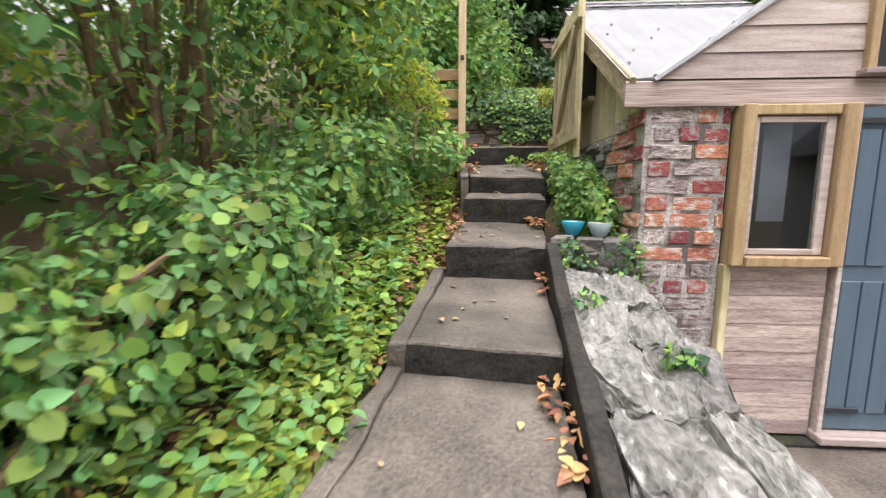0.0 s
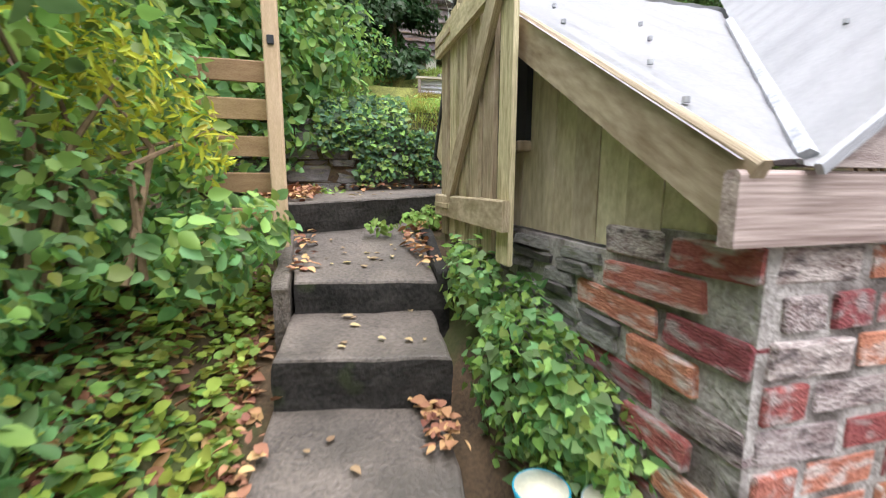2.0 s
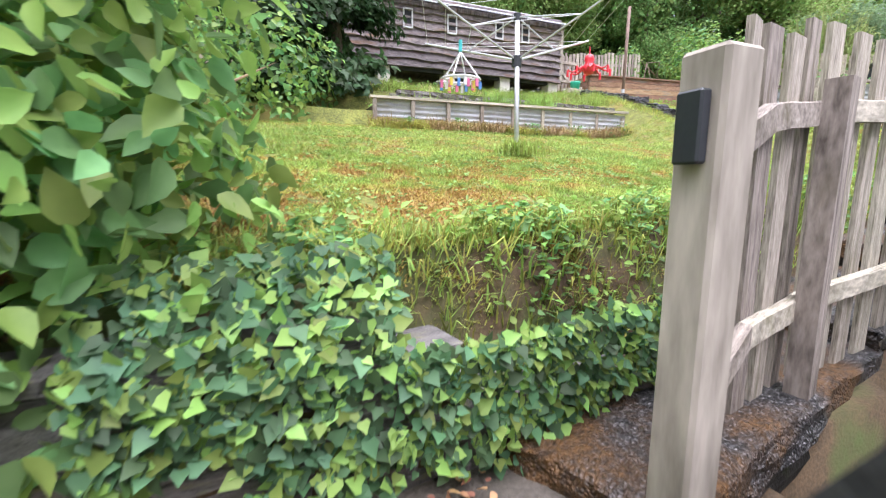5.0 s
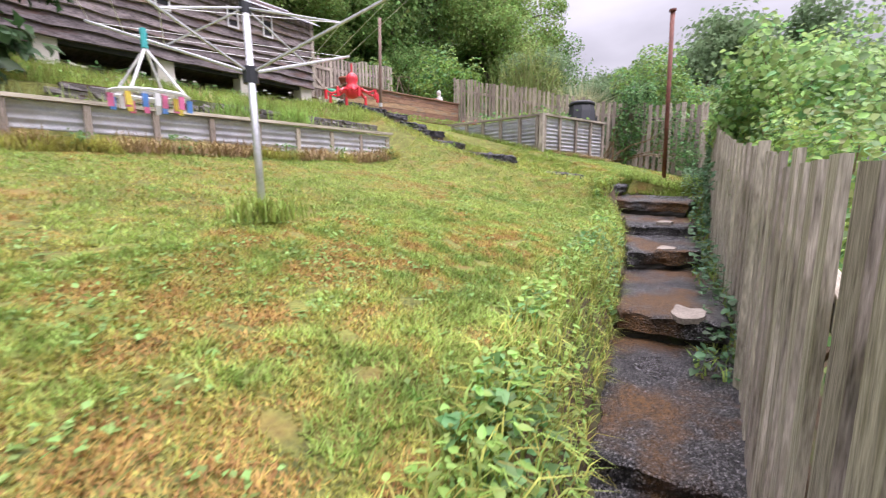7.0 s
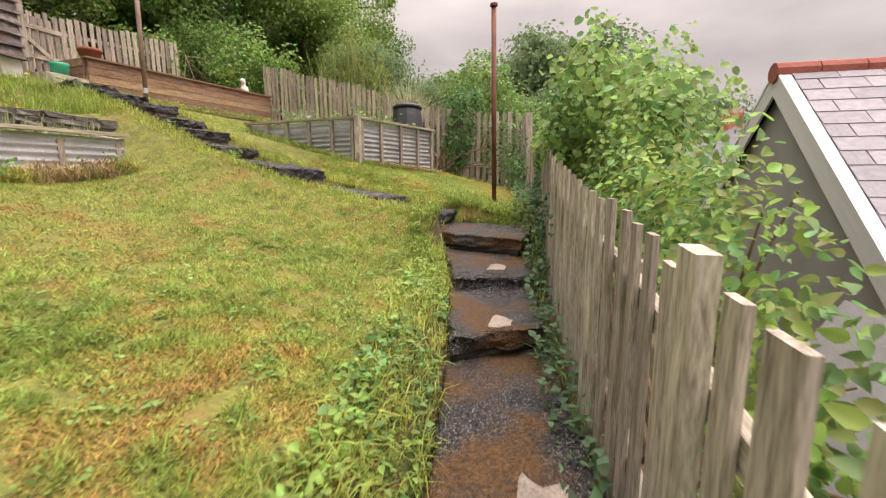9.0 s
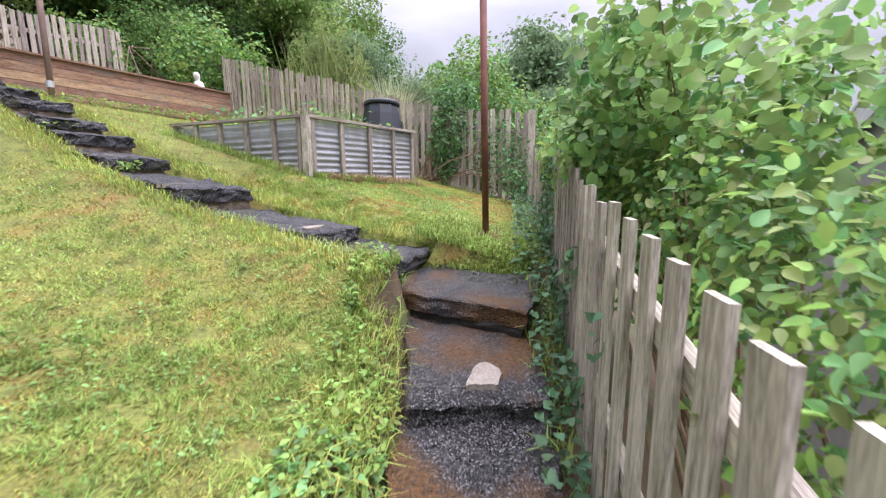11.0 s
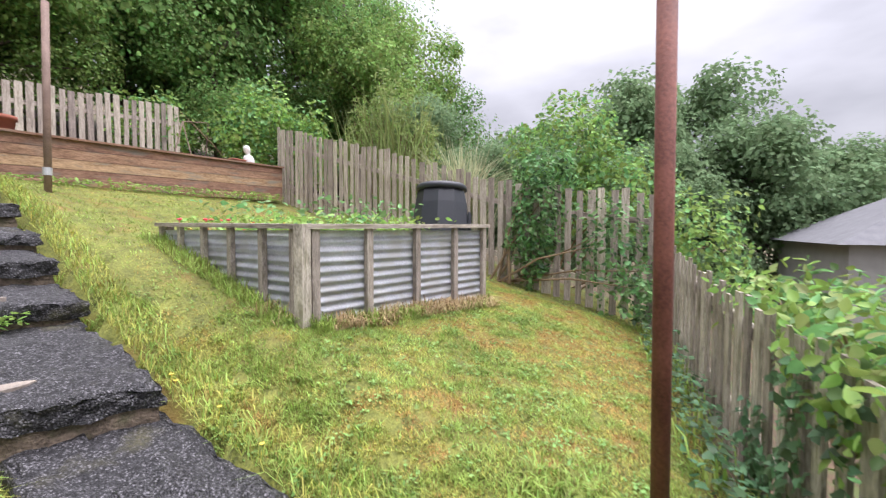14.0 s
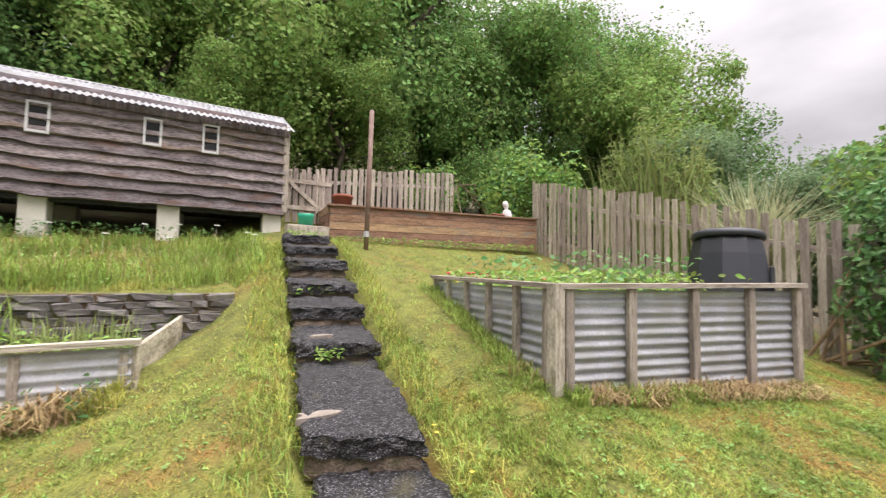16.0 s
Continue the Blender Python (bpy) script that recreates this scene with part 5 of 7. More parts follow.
for x in (5.42, 7.12, 8.75, 3.6):
    part("pier", boxed(x - 0.16, x + 0.16, SY0 + 0.05, SY0 + 0.4, 5.25, SZ0 + 0.06, 0.012), M_PIER, shed, "pale rendered block pier")
    part("pier", boxed(x - 0.16, x + 0.16, SY1 - 0.4, SY1 - 0.1, 5.6, SZ0 + 0.06, 0.012), M_PIER, shed)
part("floor_beam", boxed(SX0, SX1, SY0 + 0.1, SY0 + 0.25, SZ0 - 0.08, SZ0 + 0.055), M_DARKBOARD, shed)
bm = bmesh.new()
n = 860
fr = [[bm.verts.new((SX0 - 0.1 + (SX1 + 0.22 - SX0 + 0.0) * i / n, y, z + wave(i * 0.0077, 0.092, 0.013))) for i in range(n + 1)] for y, z in ((SY0 - 0.28, 7.60), (SY1 * 0.5 + SY0 * 0.5, 8.28))]
for i in range(n):
    bm.faces.new((fr[0][i], fr[0][i + 1], fr[1][i + 1], fr[1][i]))
bmesh.ops.solidify(bm, geom=list(bm.faces), thickness=0.004)
part("roof_sheet", bm, M_TIN, shed, "pale corrugated roof sheet")
bm = bmesh.new()
box(bm, SX0 - 0.1, SX1 + 0.12, -0.7, 0.7, -0.01, 0.01, 0, Matrix.Translation((0, 16.72, 8.03)) @ pose(0, 0, 0, -21))
part("back_roof", bm, M_ROOFTIN, shed)
part("fascia", boxed(SX0, SX1 + 0.05, SY0 - 0.07, SY0 - 0.04, 7.53, 7.64, 0.005), M_CLAD, shed)
for (x0, x1, z0, z1) in ((5.30, 5.58, 6.98, 7.46), (6.72, 6.98, 7.02, 7.48), (7.56, 7.82, 7.02, 7.54), (4.1, 4.36, 6.98, 7.46)):
    w = part("window", boxed(x0, x0 + 0.035, SY0 - 0.06, SY0 - 0.02, z0, z1, 0.004), M_VERGE, shed, "small white-framed window")
    part("frame_jamb", boxed(x1 - 0.035, x1, SY0 - 0.06, SY0 - 0.02, z0, z1, 0.004), M_VERGE, w)
    part("frame_head", boxed(x0 + 0.036, x1 - 0.036, SY0 - 0.06, SY0 - 0.02, z1 - 0.035, z1, 0.004), M_VERGE, w)
    part("frame_sill", boxed(x0 + 0.036, x1 - 0.036, SY0 - 0.07, SY0 - 0.02, z0, z0 + 0.04, 0.004), M_VERGE, w)
    # shed panes are opaque, with the inner darkness as their colour
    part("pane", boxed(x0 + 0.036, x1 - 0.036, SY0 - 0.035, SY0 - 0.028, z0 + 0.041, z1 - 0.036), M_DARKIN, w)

# ---------------- poles ----------------
p2 = thing("washing_pole", "rusty red steel washing-line pole in the lawn", "pole", group="washing-line poles")
part("pole", rod(bmesh.new(), (9.185, 6.425, 3.45), (9.03, 6.45, 6.08), 0.032, n=12), M_RUST, p2, smooth=True)
part("cap", rod(bmesh.new(), (9.03, 6.45, 6.08), (9.028, 6.45, 6.11), 0.05, n=12), M_RUST, p2)
p3 = thing("washing_pole", "brown washing-line pole in front of the planter", "pole", group="washing-line poles")
part("pole", rod(bmesh.new(), (10.12, 13.68, 5.2), (10.16, 13.66, 7.88), 0.042, n=12), M_RUST2, p3, smooth=True)
part("band", rod(bmesh.new(), (10.124, 13.68, 5.62), (10.125, 13.68, 5.72), 0.052, n=12), M_ALU, p3)

# ---------------- rotary dryer ----------------
dry = thing("rotary_dryer", "grey aluminium rotary clothes dryer on the lawn", "clothes dryer")
B0, HUB, TOP = Vector((3.06, 7.76, 3.25)), Vector((3.2, 8.03, 4.34)), Vector((3.26, 8.14, 4.80))
part("pole", rod(bmesh.new(), B0, TOP, 0.026, n=10), M_ALU, dry, smooth=True)
part("hub", rod(bmesh.new(), HUB - Vector((0, 0, 0.07)), HUB + Vector((0, 0, 0.04)), 0.05, n=12), M_BLACK, dry)
part("top_hub", rod(bmesh.new(), TOP - Vector((0, 0, 0.04)), TOP + Vector((0, 0, 0.03)), 0.04, n=12), M_BLACK, dry)
ends = [Vector((4.28, 8.25, 4.72)), Vector((2.66, 9.3, 4.80)), Vector((2.05, 7.8, 4.78)), Vector((3.75, 6.75, 4.86))]
for e in ends:
    a = part("arm", rod(bmesh.new(), HUB, e, 0.011, n=6), M_ALU, dry)
    part("strut", rod(bmesh.new(), TOP, HUB + (e - HUB) * 0.5, 0.008, n=6), M_ALU, a)
for f in (0.5, 0.75, 0.97):
    bm = bmesh.new()
    for i in range(4):
        rod(bm, HUB + (ends[i] - HUB) * f, HUB + (ends[(i + 1) % 4] - HUB) * f, 0.0025, n=4)
    part("line", bm, M_WHITE, dry)


def peg_hanger(at, up, mats, label, frame_mat, arms):
    h = thing("peg_hanger", label, "peg hanger", at)
    bm = bmesh.new()
    for i in range(24):
        a0, a1 = 2 * math.pi * i / 24, 2 * math.pi * (i + 1) / 24
        for r, z in ((0.2, 0), (0.13, 0)):
            rod(bm, (r * math.cos(a0), r * math.sin(a0), z), (r * math.cos(a1), r * math.sin(a1), z), 0.012, n=5)
    for i in range(8):
        a0 = 2 * math.pi * i / 8
        rod(bm, (0.13 * math.cos(a0), 0.13 * math.sin(a0), 0), (0.2 * math.cos(a0), 0.2 * math.sin(a0), 0), 0.01, n=5)
    part("ring", bm, frame_mat, h)
    for i in range(4):
        a0 = 2 * math.pi * (i + 0.5) / 4
        part("strap", rod(bmesh.new(), (0.2 * math.cos(a0), 0.2 * math.sin(a0), 0), (0, 0, up), 0.008, n=5), frame_mat if arms else M_WHITE, h)
    part("hook", rod(bmesh.new(), (0, 0, up), (0, 0, up + 0.11), 0.018, n=6), mats[0], h)
    for i in range(18):
        a0 = 2 * math.pi * i / 18
        r = 0.2 if i % 2 else 0.14
        part("peg", boxed(r * math.cos(a0) - 0.014, r * math.cos(a0) + 0.014, r * math.sin(a0) - 0.008, r * math.sin(a0) + 0.008, -0.085, -0.013), mats[1 + i % (len(mats) - 1)], h)
    return h


peg_hanger((2.62, 8.15, 4.12), 0.27, (M_TEAL, M_PINKP, M_YELP, M_BLUEP, M_WHITE, M_PINKP), "white ring peg hanger with coloured pegs on the clothes dryer", M_WHITE, True)
octo = thing("peg_hanger", "red plastic octopus-shaped peg hanger on the clothes dryer", "peg hanger", (4.42, 8.38, 4.44))
part("head", lathe([(0.02, -0.05), (0.06, -0.03), (0.075, 0.02), (0.062, 0.06), (0.045, 0.085), (0.058, 0.12), (0.05, 0.16), (0.02, 0.185), (0.004, 0.19)], 16), M_RED, octo, smooth=True)
part("hook", rod(bmesh.new(), (0, 0, 0.185), (0, 0, 0.27), 0.008, n=6), M_RED, octo)
for i in range(8):
    a = 2 * math.pi * i / 8
    bm = bmesh.new()
    prev = None
    for k in range(7):
        r = 0.05 + 0.033 * k
        q = Vector((r * math.cos(a + 0.05 * k), r * math.sin(a + 0.05 * k), 0.01 + 0.02 * math.sin(k * 1.1)))
        if prev:
            rod(bm, prev, q, 0.02 - 0.002 * k, 0.018 - 0.002 * k, 6)
        prev = q
    arm = part("arm", bm, M_RED, octo)
    part("peg", boxed(prev.x - 0.012, prev.x + 0.012, prev.y - 0.007, prev.y + 0.007, prev.z - 0.085, prev.z - 0.008), M_RED, arm)

# ---------------- slate-roofed house beyond the fence ----------------
nb = thing("neighbour_house", "grey rendered house with slate roof and white verges", "house")
AX, AZ, GY, SL, HW, NL = 9.62, 5.08, 3.0, 0.90, 2.75, 8.0
NR = pose(AX, GY, 0, 0, 0, 3)
bm = bmesh.new()
v = [bm.verts.new(NR @ Vector(p)) for p in ((-HW, 0, 0), (HW, 0, 0), (HW, 0, AZ - HW * SL), (0, 0, AZ - 0.06), (-HW, 0, AZ - HW * SL))]
w = [bm.verts.new(NR @ Vector(p)) for p in ((-HW, -NL, 0), (HW, -NL, 0), (HW, -NL, AZ - HW * SL), (0, -NL, AZ - 0.06), (-HW, -NL, AZ - HW * SL))]
bm.faces.new(v)
bm.faces.new(w[::-1])
for i in range(5):
    bm.faces.new((v[i], w[i], w[(i + 1) % 5], v[(i + 1) % 5]))
bmesh.ops.recalc_face_normals(bm, faces=bm.faces)
part("wall", bm, M_RENDER, nb)
ang = math.degrees(math.atan(SL))
hyp = math.hypot(HW + 0.25, (HW + 0.25) * SL)
vm = board_mesh("verge_board", M_VERGE, 0.003, 3, 150)
for s in (-1, 1):
    piece("verge_board", vm, NR @ span((0, 0.09, AZ + 0.0), (s * (HW + 0.25), 0.09, AZ - (HW + 0.25) * SL), 0.03, 0.24), nb)
    bm = bmesh.new()
    box(bm, 0, hyp, -NL, 0.06, -0.03, 0.0, 0, NR @ Matrix.Translation((0, 0, AZ + 0.09)) @ pose(0, 0, 0, 0, ang if s > 0 else 180 - ang, 0))
    part("roof_slope", bm, M_DARKBOARD, nb)
    piece("verge_cap", vm, NR @ span((0, 0.05, AZ + 0.135), (s * (HW + 0.25), 0.05, AZ + 0.135 - (HW + 0.25) * SL), 0.13, 0.03), nb)
sm = mesh_of("slate", boxed(-0.5, 0.5, -0.5, 0.5, -0.5, 0.5), M_SLATEROOF)
for r in range(17):
    for c in range(11):
        d = 0.14 + r * 0.215
        yy = -0.02 - 0.22 - c * 0.44 - (0.22 if r % 2 else 0)
        if d < hyp - 0.1 and r % 2 and c == 0:
            piece("slate", sm, NR @ Matrix.Translation((-d * math.cos(radians(ang)), -0.125, AZ + 0.15 - d * math.sin(radians(ang)))) @ pose(0, 0, 0, 0, -ang + 2.2, 0)
                  @ Matrix.Translation((0, 0, 0.008)) @ Matrix.Diagonal((0.26, 0.212, 0.012, 1)), nb)
        if d < hyp - 0.1:
            piece("slate", sm, NR @ Matrix.Translation((-d * math.cos(radians(ang)), yy, AZ + 0.15 - d * math.sin(radians(ang)))) @ pose(0, 0, 0, 0, -ang + 2.2, 0)
                  @ Matrix.Translation((0, 0, 0.008)) @ Matrix.Diagonal((0.26, 0.432, 0.012, 1)), nb)
bm = bmesh.new()
for i in range(18):
    rod(bm, NR @ Vector((0, 0.13 - i * 0.45, AZ + 0.10)), NR @ Vector((0, 0.13 - (i + 1) * 0.45 + 0.01, AZ + 0.10)), 0.12, n=10)
part("ridge_tiles", bm, M_RIDGE, nb, "red ridge tiles")
part("aerial", rod(bmesh.new(), NR @ Vector((0, -1.4, AZ + 0.15)), NR @ Vector((0, -1.4, AZ + 0.6)), 0.012, n=5), M_BLACK, nb)
far_house = thing("far_house", "distant low house with a grey roof and brick chimney", "house")
bm = prism([(26, -6), (35, -6), (35, 0.8), (26, 0.8)], 0.2, 4.5)
part("wall", bm, M_RENDER, far_house)
bm = bmesh.new()
a = [bm.verts.new(p) for p in ((25.6, -6.4, 4.45), (35.4, -6.4, 4.45), (35.4, 1.2, 4.45), (25.6, 1.2, 4.45), (29, -2.6, 6.5), (32, -2.6, 6.5))]
for f in ((0, 1, 5, 4), (1, 2, 5), (2, 3, 4, 5), (3, 0, 4), (0, 3, 2, 1)):
    bm.faces.new([a[i] for i in f])
part("roof", bm, M_FARSLATE, far_house)
part("chimney", boxed(29.2, 30.0, -3.0, -2.2, 5.8, 7.4, 0.02), M_BRICK, far_house)


# ---------------- plants ----------------
NP = np.random.default_rng(7)


def nz(p, s, o=0.0):
    return np.array([noise.noise(Vector(q) * s + Vector((o, o, o))) for q in p])


def blob_points(n, c, r, lump=0.35, scale=1.6, shell=0.45):
    """Points in an uneven lumpy body round c, more of them near its outside, and the way outward."""
    d = NP.normal(0, 1, (n, 3))
    d /= np.linalg.norm(d, axis=1, keepdims=True)
    r = np.array(r)
    k = 1 + lump * nz(d * 1.0 + np.array(c), scale) * 2
    f = 1 - shell * NP.random(n) ** 1.8
    p = np.array(c) + d * r * (k * f)[:, None]
    return p, d


def clear_of(p, d):
    """Leaves off what would hang in the way of the walk or inside the outbuilding."""
    x, y, z = p.T
    bad = (x > -0.02) & (x < 1.03) & (y > -1) & (y < 4.9) & (z > 1.0)
    bad |= (x > 1.18) & (x < 6) & (y > 2.5) & (y < 4.6)
    bad |= (y > 4.2) & (x > 0.75) & (x < 2.6) & (y < 5.0 + 0.08 * x)
    f = np.interp(x, [q[0] for q in FENCE], [q[1] for q in FENCE])
    b = np.interp(x, [q[0] for q in BANK], [q[1] for q in BANK])
    bad |= (x > 2.6) & (x < 8.0) & (y > f + 0.3) & (y < b - 0.03)
    return p[~bad], d[~bad]


def over_land(p, d, off=0.01):
    keep = np.array([q[2] > land(q[0], q[1]) + off for q in p])
    return p[keep], d[keep]


def shrub(name, label, category, base, blobs, kinds, stems=6, stem_top=None, stem_mat=None, free=True):
    """A shrub: stems from its base, and leaves in lumps; blobs: (centre, radii, number); kinds: (material, share, size, shape)."""
    t = thing(name, label, category)
    for i in range(stems):
        c, r, _ = blobs[i % len(blobs)]
        e = Vector(c) + Vector((random.uniform(-0.6, 0.6) * r[0], random.uniform(-0.6, 0.6) * r[1], random.uniform(0, 0.7) * r[2]))
        b = Vector(base) + Vector((random.uniform(-0.2, 0.2), random.uniform(-0.2, 0.2), 0))
        mid = (b + e) / 2 + Vector((random.uniform(-0.12, 0.12), random.uniform(-0.12, 0.12), 0.1))
        bm = bmesh.new()
        s = 0.012 + 0.012 * max(r)
        rod(bm, b, mid, s, s * 0.7, 6)
        rod(bm, mid, e, s * 0.7, s * 0.25, 6)
        part("stem", bm, stem_mat or M_TWIG, t)
    for mat, share, size, shape in kinds:
        ps, ds = [], []
        for c, r, n in blobs:
            p, d = blob_points(int(n * share), c, r)
            ps.append(p)
            ds.append(d)
        p, d = np.concatenate(ps), np.concatenate(ds)
        p, d = over_land(p, d)
        if free:
            p, d = clear_of(p, d)
        if len(p):
            ob = new("foliage", leaf_mesh("foliage", mat, p, d, size * NP.uniform(0.55, 1.25, len(p)), NP, shape))
            ob.parent = t
    return t


def strew(name, label, category, mat, pts, size, shape="oval", up=1.0, lift=0.02, loose=0.5):
    """Many small leaves over a list of places: one object of kind stuff."""
    p = np.array(pts)
    p[:, 2] += lift * NP.random(len(p))
    d = np.zeros_like(p)
    d[:, 2] = up
    me = leaf_mesh(name, mat, p, d, size * NP.uniform(0.5, 1.3, len(p)), NP, shape, 0.0, loose)
    return tagged(new(name, me), label, category, kind="stuff")


def scatter(n, x0, x1, y0, y1, ok=lambda x, y: True):
    out = []
    while len(out) < n:
        x, y = random.uniform(x0, x1), random.uniform(y0, y1)
        if ok(x, y):
            out.append((x, y, land(x, y)))
    return out


# hedge and undergrowth beside the first steps
shrub("tall_hedge_shrub", "tall leafy hedge shrub on the bank above the steps", "shrub", (-1.5, 0.4, 1.2),
      [((-1.55, 0.5, 2.5), (0.85, 1.1, 1.5), 5000), ((-2.0, 1.2, 2.1), (0.6, 0.9, 0.6), 1500), ((-2.2, -0.4, 2.8), (0.9, 1.0, 1.6), 2500), ((-1.1, 0.9, 3.4), (0.6, 0.9, 0.9), 2200)],
      [(L_MID, 0.4, 0.08, "oval"), (L_BRIGHT, 0.75, 0.075, "oval"), (L_LIME, 0.4, 0.065, "oval")], 10)
shrub("tall_hedge_shrub", "tall twiggy hedge shrub with sparse lower leaves", "shrub", (-1.2, 2.2, 1.8),
      [((-1.15, 2.1, 3.1), (0.75, 0.9, 1.3), 4300), ((-1.7, 2.6, 2.6), (0.7, 0.9, 1.2), 1600), ((-0.75, 1.7, 3.5), (0.5, 0.7, 0.6), 1700)],
      [(L_MID, 0.45, 0.075, "oval"), (L_BRIGHT, 0.6, 0.07, "slim"), (L_YELLOW, 0.22, 0.05, "slim")], 16)
shrub("tall_hedge_shrub", "tall hedge shrub with bright yellow-green leaves", "shrub", (-0.8, 3.3, 2.1),
      [((-0.75, 3.3, 3.2), (0.62, 0.8, 1.2), 4200), ((-0.38, 2.7, 3.1), (0.3, 0.5, 0.75), 1800), ((-0.28, 3.65, 3.4), (0.32, 0.4, 0.7), 1300)],
      [(L_BRIGHT, 0.7, 0.065, "oval"), (L_MID, 0.35, 0.075, "oval"), (L_YELLOW, 0.3, 0.06, "slim")], 12)
shrub("spotted_laurel", "variegated yellow laurel shrub beside the slat screen", "shrub", (-0.25, 3.3, 2.0),
      [((-0.14, 3.5, 2.6), (0.2, 0.22, 0.22), 520), ((-0.34, 3.3, 2.78), (0.26, 0.28, 0.3), 700), ((0.06, 3.6, 2.46), (0.1, 0.14, 0.13), 150)],
      [(L_YELLOW, 0.8, 0.055, "slim"), (L_BRIGHT, 0.3, 0.055, "oval")], 8, free=False)
shrub("tall_hedge_shrub", "dark overgrown hedge shrub at the back of the bank", "shrub", (-2.6, 1.6, 1.8),
      [((-2.7, 1.2, 2.6), (0.8, 1.4, 1.6), 3600), ((-2.5, 3.0, 3.0), (0.8, 1.3, 1.8), 2800), ((-2.9, -0.6, 2.4), (0.8, 1.0, 1.7), 2000)],
      [(L_MID, 0.5, 0.085, "oval"), (L_BRIGHT, 0.5, 0.08, "oval")], 10)
shrub("bank_undergrowth", "low leafy undergrowth on the bank beside the steps", "undergrowth", (-0.7, 1.0, 1.2),
      [((-0.85, 0.6, 1.35), (0.45, 0.8, 0.4), 3000), ((-0.55, 1.7, 1.5), (0.36, 0.7, 0.35), 2200), ((-0.4, 2.6, 1.85), (0.32, 0.6, 0.32), 1700),
       ((-0.3, 3.4, 2.15), (0.26, 0.45, 0.25), 900), ((-1.2, -0.2, 1.4), (0.6, 0.7, 0.6), 1800)],
      [(L_MID, 1.15, 0.052, "oval"), (L_BRIGHT, 0.45, 0.05, "round"), (L_LIME, 0.12, 0.045, "oval")], 8)
pts = scatter(7600, -1.1, 0.03, 0.2, 4.1, lambda x, y: x < ramp(y, [(0.2, -0.06), (1.7, 0.06), (2.5, 0.19), (4, 0.29)]) and x > -0.9)
strew("bank_groundcover", "bright low groundcover leaves along the edge of the steps", "groundcover", L_BRIGHT, pts[:3400], 0.048, "round", lift=0.16)
strew("bank_groundcover", "lime-green groundcover leaves on the bank", "groundcover", L_LIME, pts[3400:4600], 0.045, "oval", lift=0.18)
strew("bank_groundcover", "darker groundcover leaves on the bank", "groundcover", L_MID, pts[4600:], 0.055, "oval", lift=0.2)
lip = [(x, y, z) for x, y, z in scatter(26000, -0.5, 0.3, 0.2, 4.1) if 0 < ramp(y, [(0.2, -0.1), (0.95, -0.1), (1.75, 0.0), (2.55, 0.13), (4, 0.24)]) - x < 0.3]
strew("bank_groundcover", "mixed low leaves at the lip of the bank", "groundcover", L_BRIGHT, lip[:1500], 0.046, "round", lift=0.12)
strew("bank_groundcover", "lime-green low leaves at the lip of the bank", "groundcover", L_LIME, lip[1500:3000], 0.042, "round", lift=0.13)
strew("bank_leaf_litter", "brown fallen leaves on the bank", "leaf litter", L_BROWN, scatter(2500, -0.6, 0.3, 2.2, 4.0, lambda x, y: x < ramp(y, [(0.2, -0.1), (2.5, 0.16), (4.2, 0.28)])) + scatter(3000, -1.0, 0.2, 0.2, 4.2, lambda x, y: x < ramp(y, [(0.2, -0.1), (2.5, 0.16), (4.2, 0.28)])), 0.06)
shrub("broadleaf_shrub", "large heart-leaved shrub behind the pine post", "shrub", (-0.3, 5.4, 2.6),
      [((-0.35, 5.15, 3.05), (0.85, 0.5, 0.8), 2400), ((-0.1, 5.5, 3.9), (0.8, 0.55, 0.8), 2200), ((0.38, 5.45, 3.2), (0.42, 0.42, 0.6), 1000), ((0.15, 5.1, 2.75), (0.3, 0.2, 0.25), 350), ((-0.5, 4.65, 2.5), (0.4, 0.35, 0.4), 260), ((0.0, 4.9, 2.6), (0.38, 0.16, 0.36), 520),
       ((-0.9, 5.0, 4.2), (0.8, 0.6, 0.8), 900)],
      [(L_MID, 0.6, 0.095, "oval"), (L_BRIGHT, 0.65, 0.09, "oval")], 10)
shrub("boundary_hedge_shrub", "bushy boundary shrub along the lawn", "shrub", (-0.4, 7.0, 3.2),
      [((-0.45, 6.9, 3.9), (0.95, 1.1, 1.0), 2300), ((-0.6, 8.8, 4.3), (1.1, 1.2, 1.2), 2300), ((-0.5, 7.9, 5.2), (1.0, 1.4, 0.9), 1500), ((0.9, 11.0, 4.6), (0.9, 0.8, 0.85), 1500), ((-0.2, 10.4, 4.8), (0.9, 0.9, 1.2), 1200)],
      [(L_BRIGHT, 0.55, 0.11, "oval"), (L_MID, 0.5, 0.11, "oval")], 8)
# ivy on the stone wall
px = NP.uniform(0.42, 2.35, 5200)
pzz = 2.26 + 0.66 * NP.random(5200) ** 0.8
keep = ((px < 1.08) | (pzz < 2.68)) & (pzz > 2.30 + 0.14 * nz(np.stack([px, px * 0, px * 0], 1), 2.3, 3.0)) & ((px > 0.68) | (pzz > 2.52))
px, pzz = px[keep], pzz[keep]
py = np.interp(px, [0.2, 1.4, 2.3], [5.0, 5.08, 5.24]) - 0.06 * NP.random(len(px)) + np.clip(pzz - 2.72, 0, 1) * 0.9
pv = np.stack([px, py, pzz], 1)
dv = np.tile(np.array((0.0, -1.0, 0.35)), (len(px), 1))
ivy = thing("wall_ivy", "glossy ivy covering the stone retaining wall", "ivy")
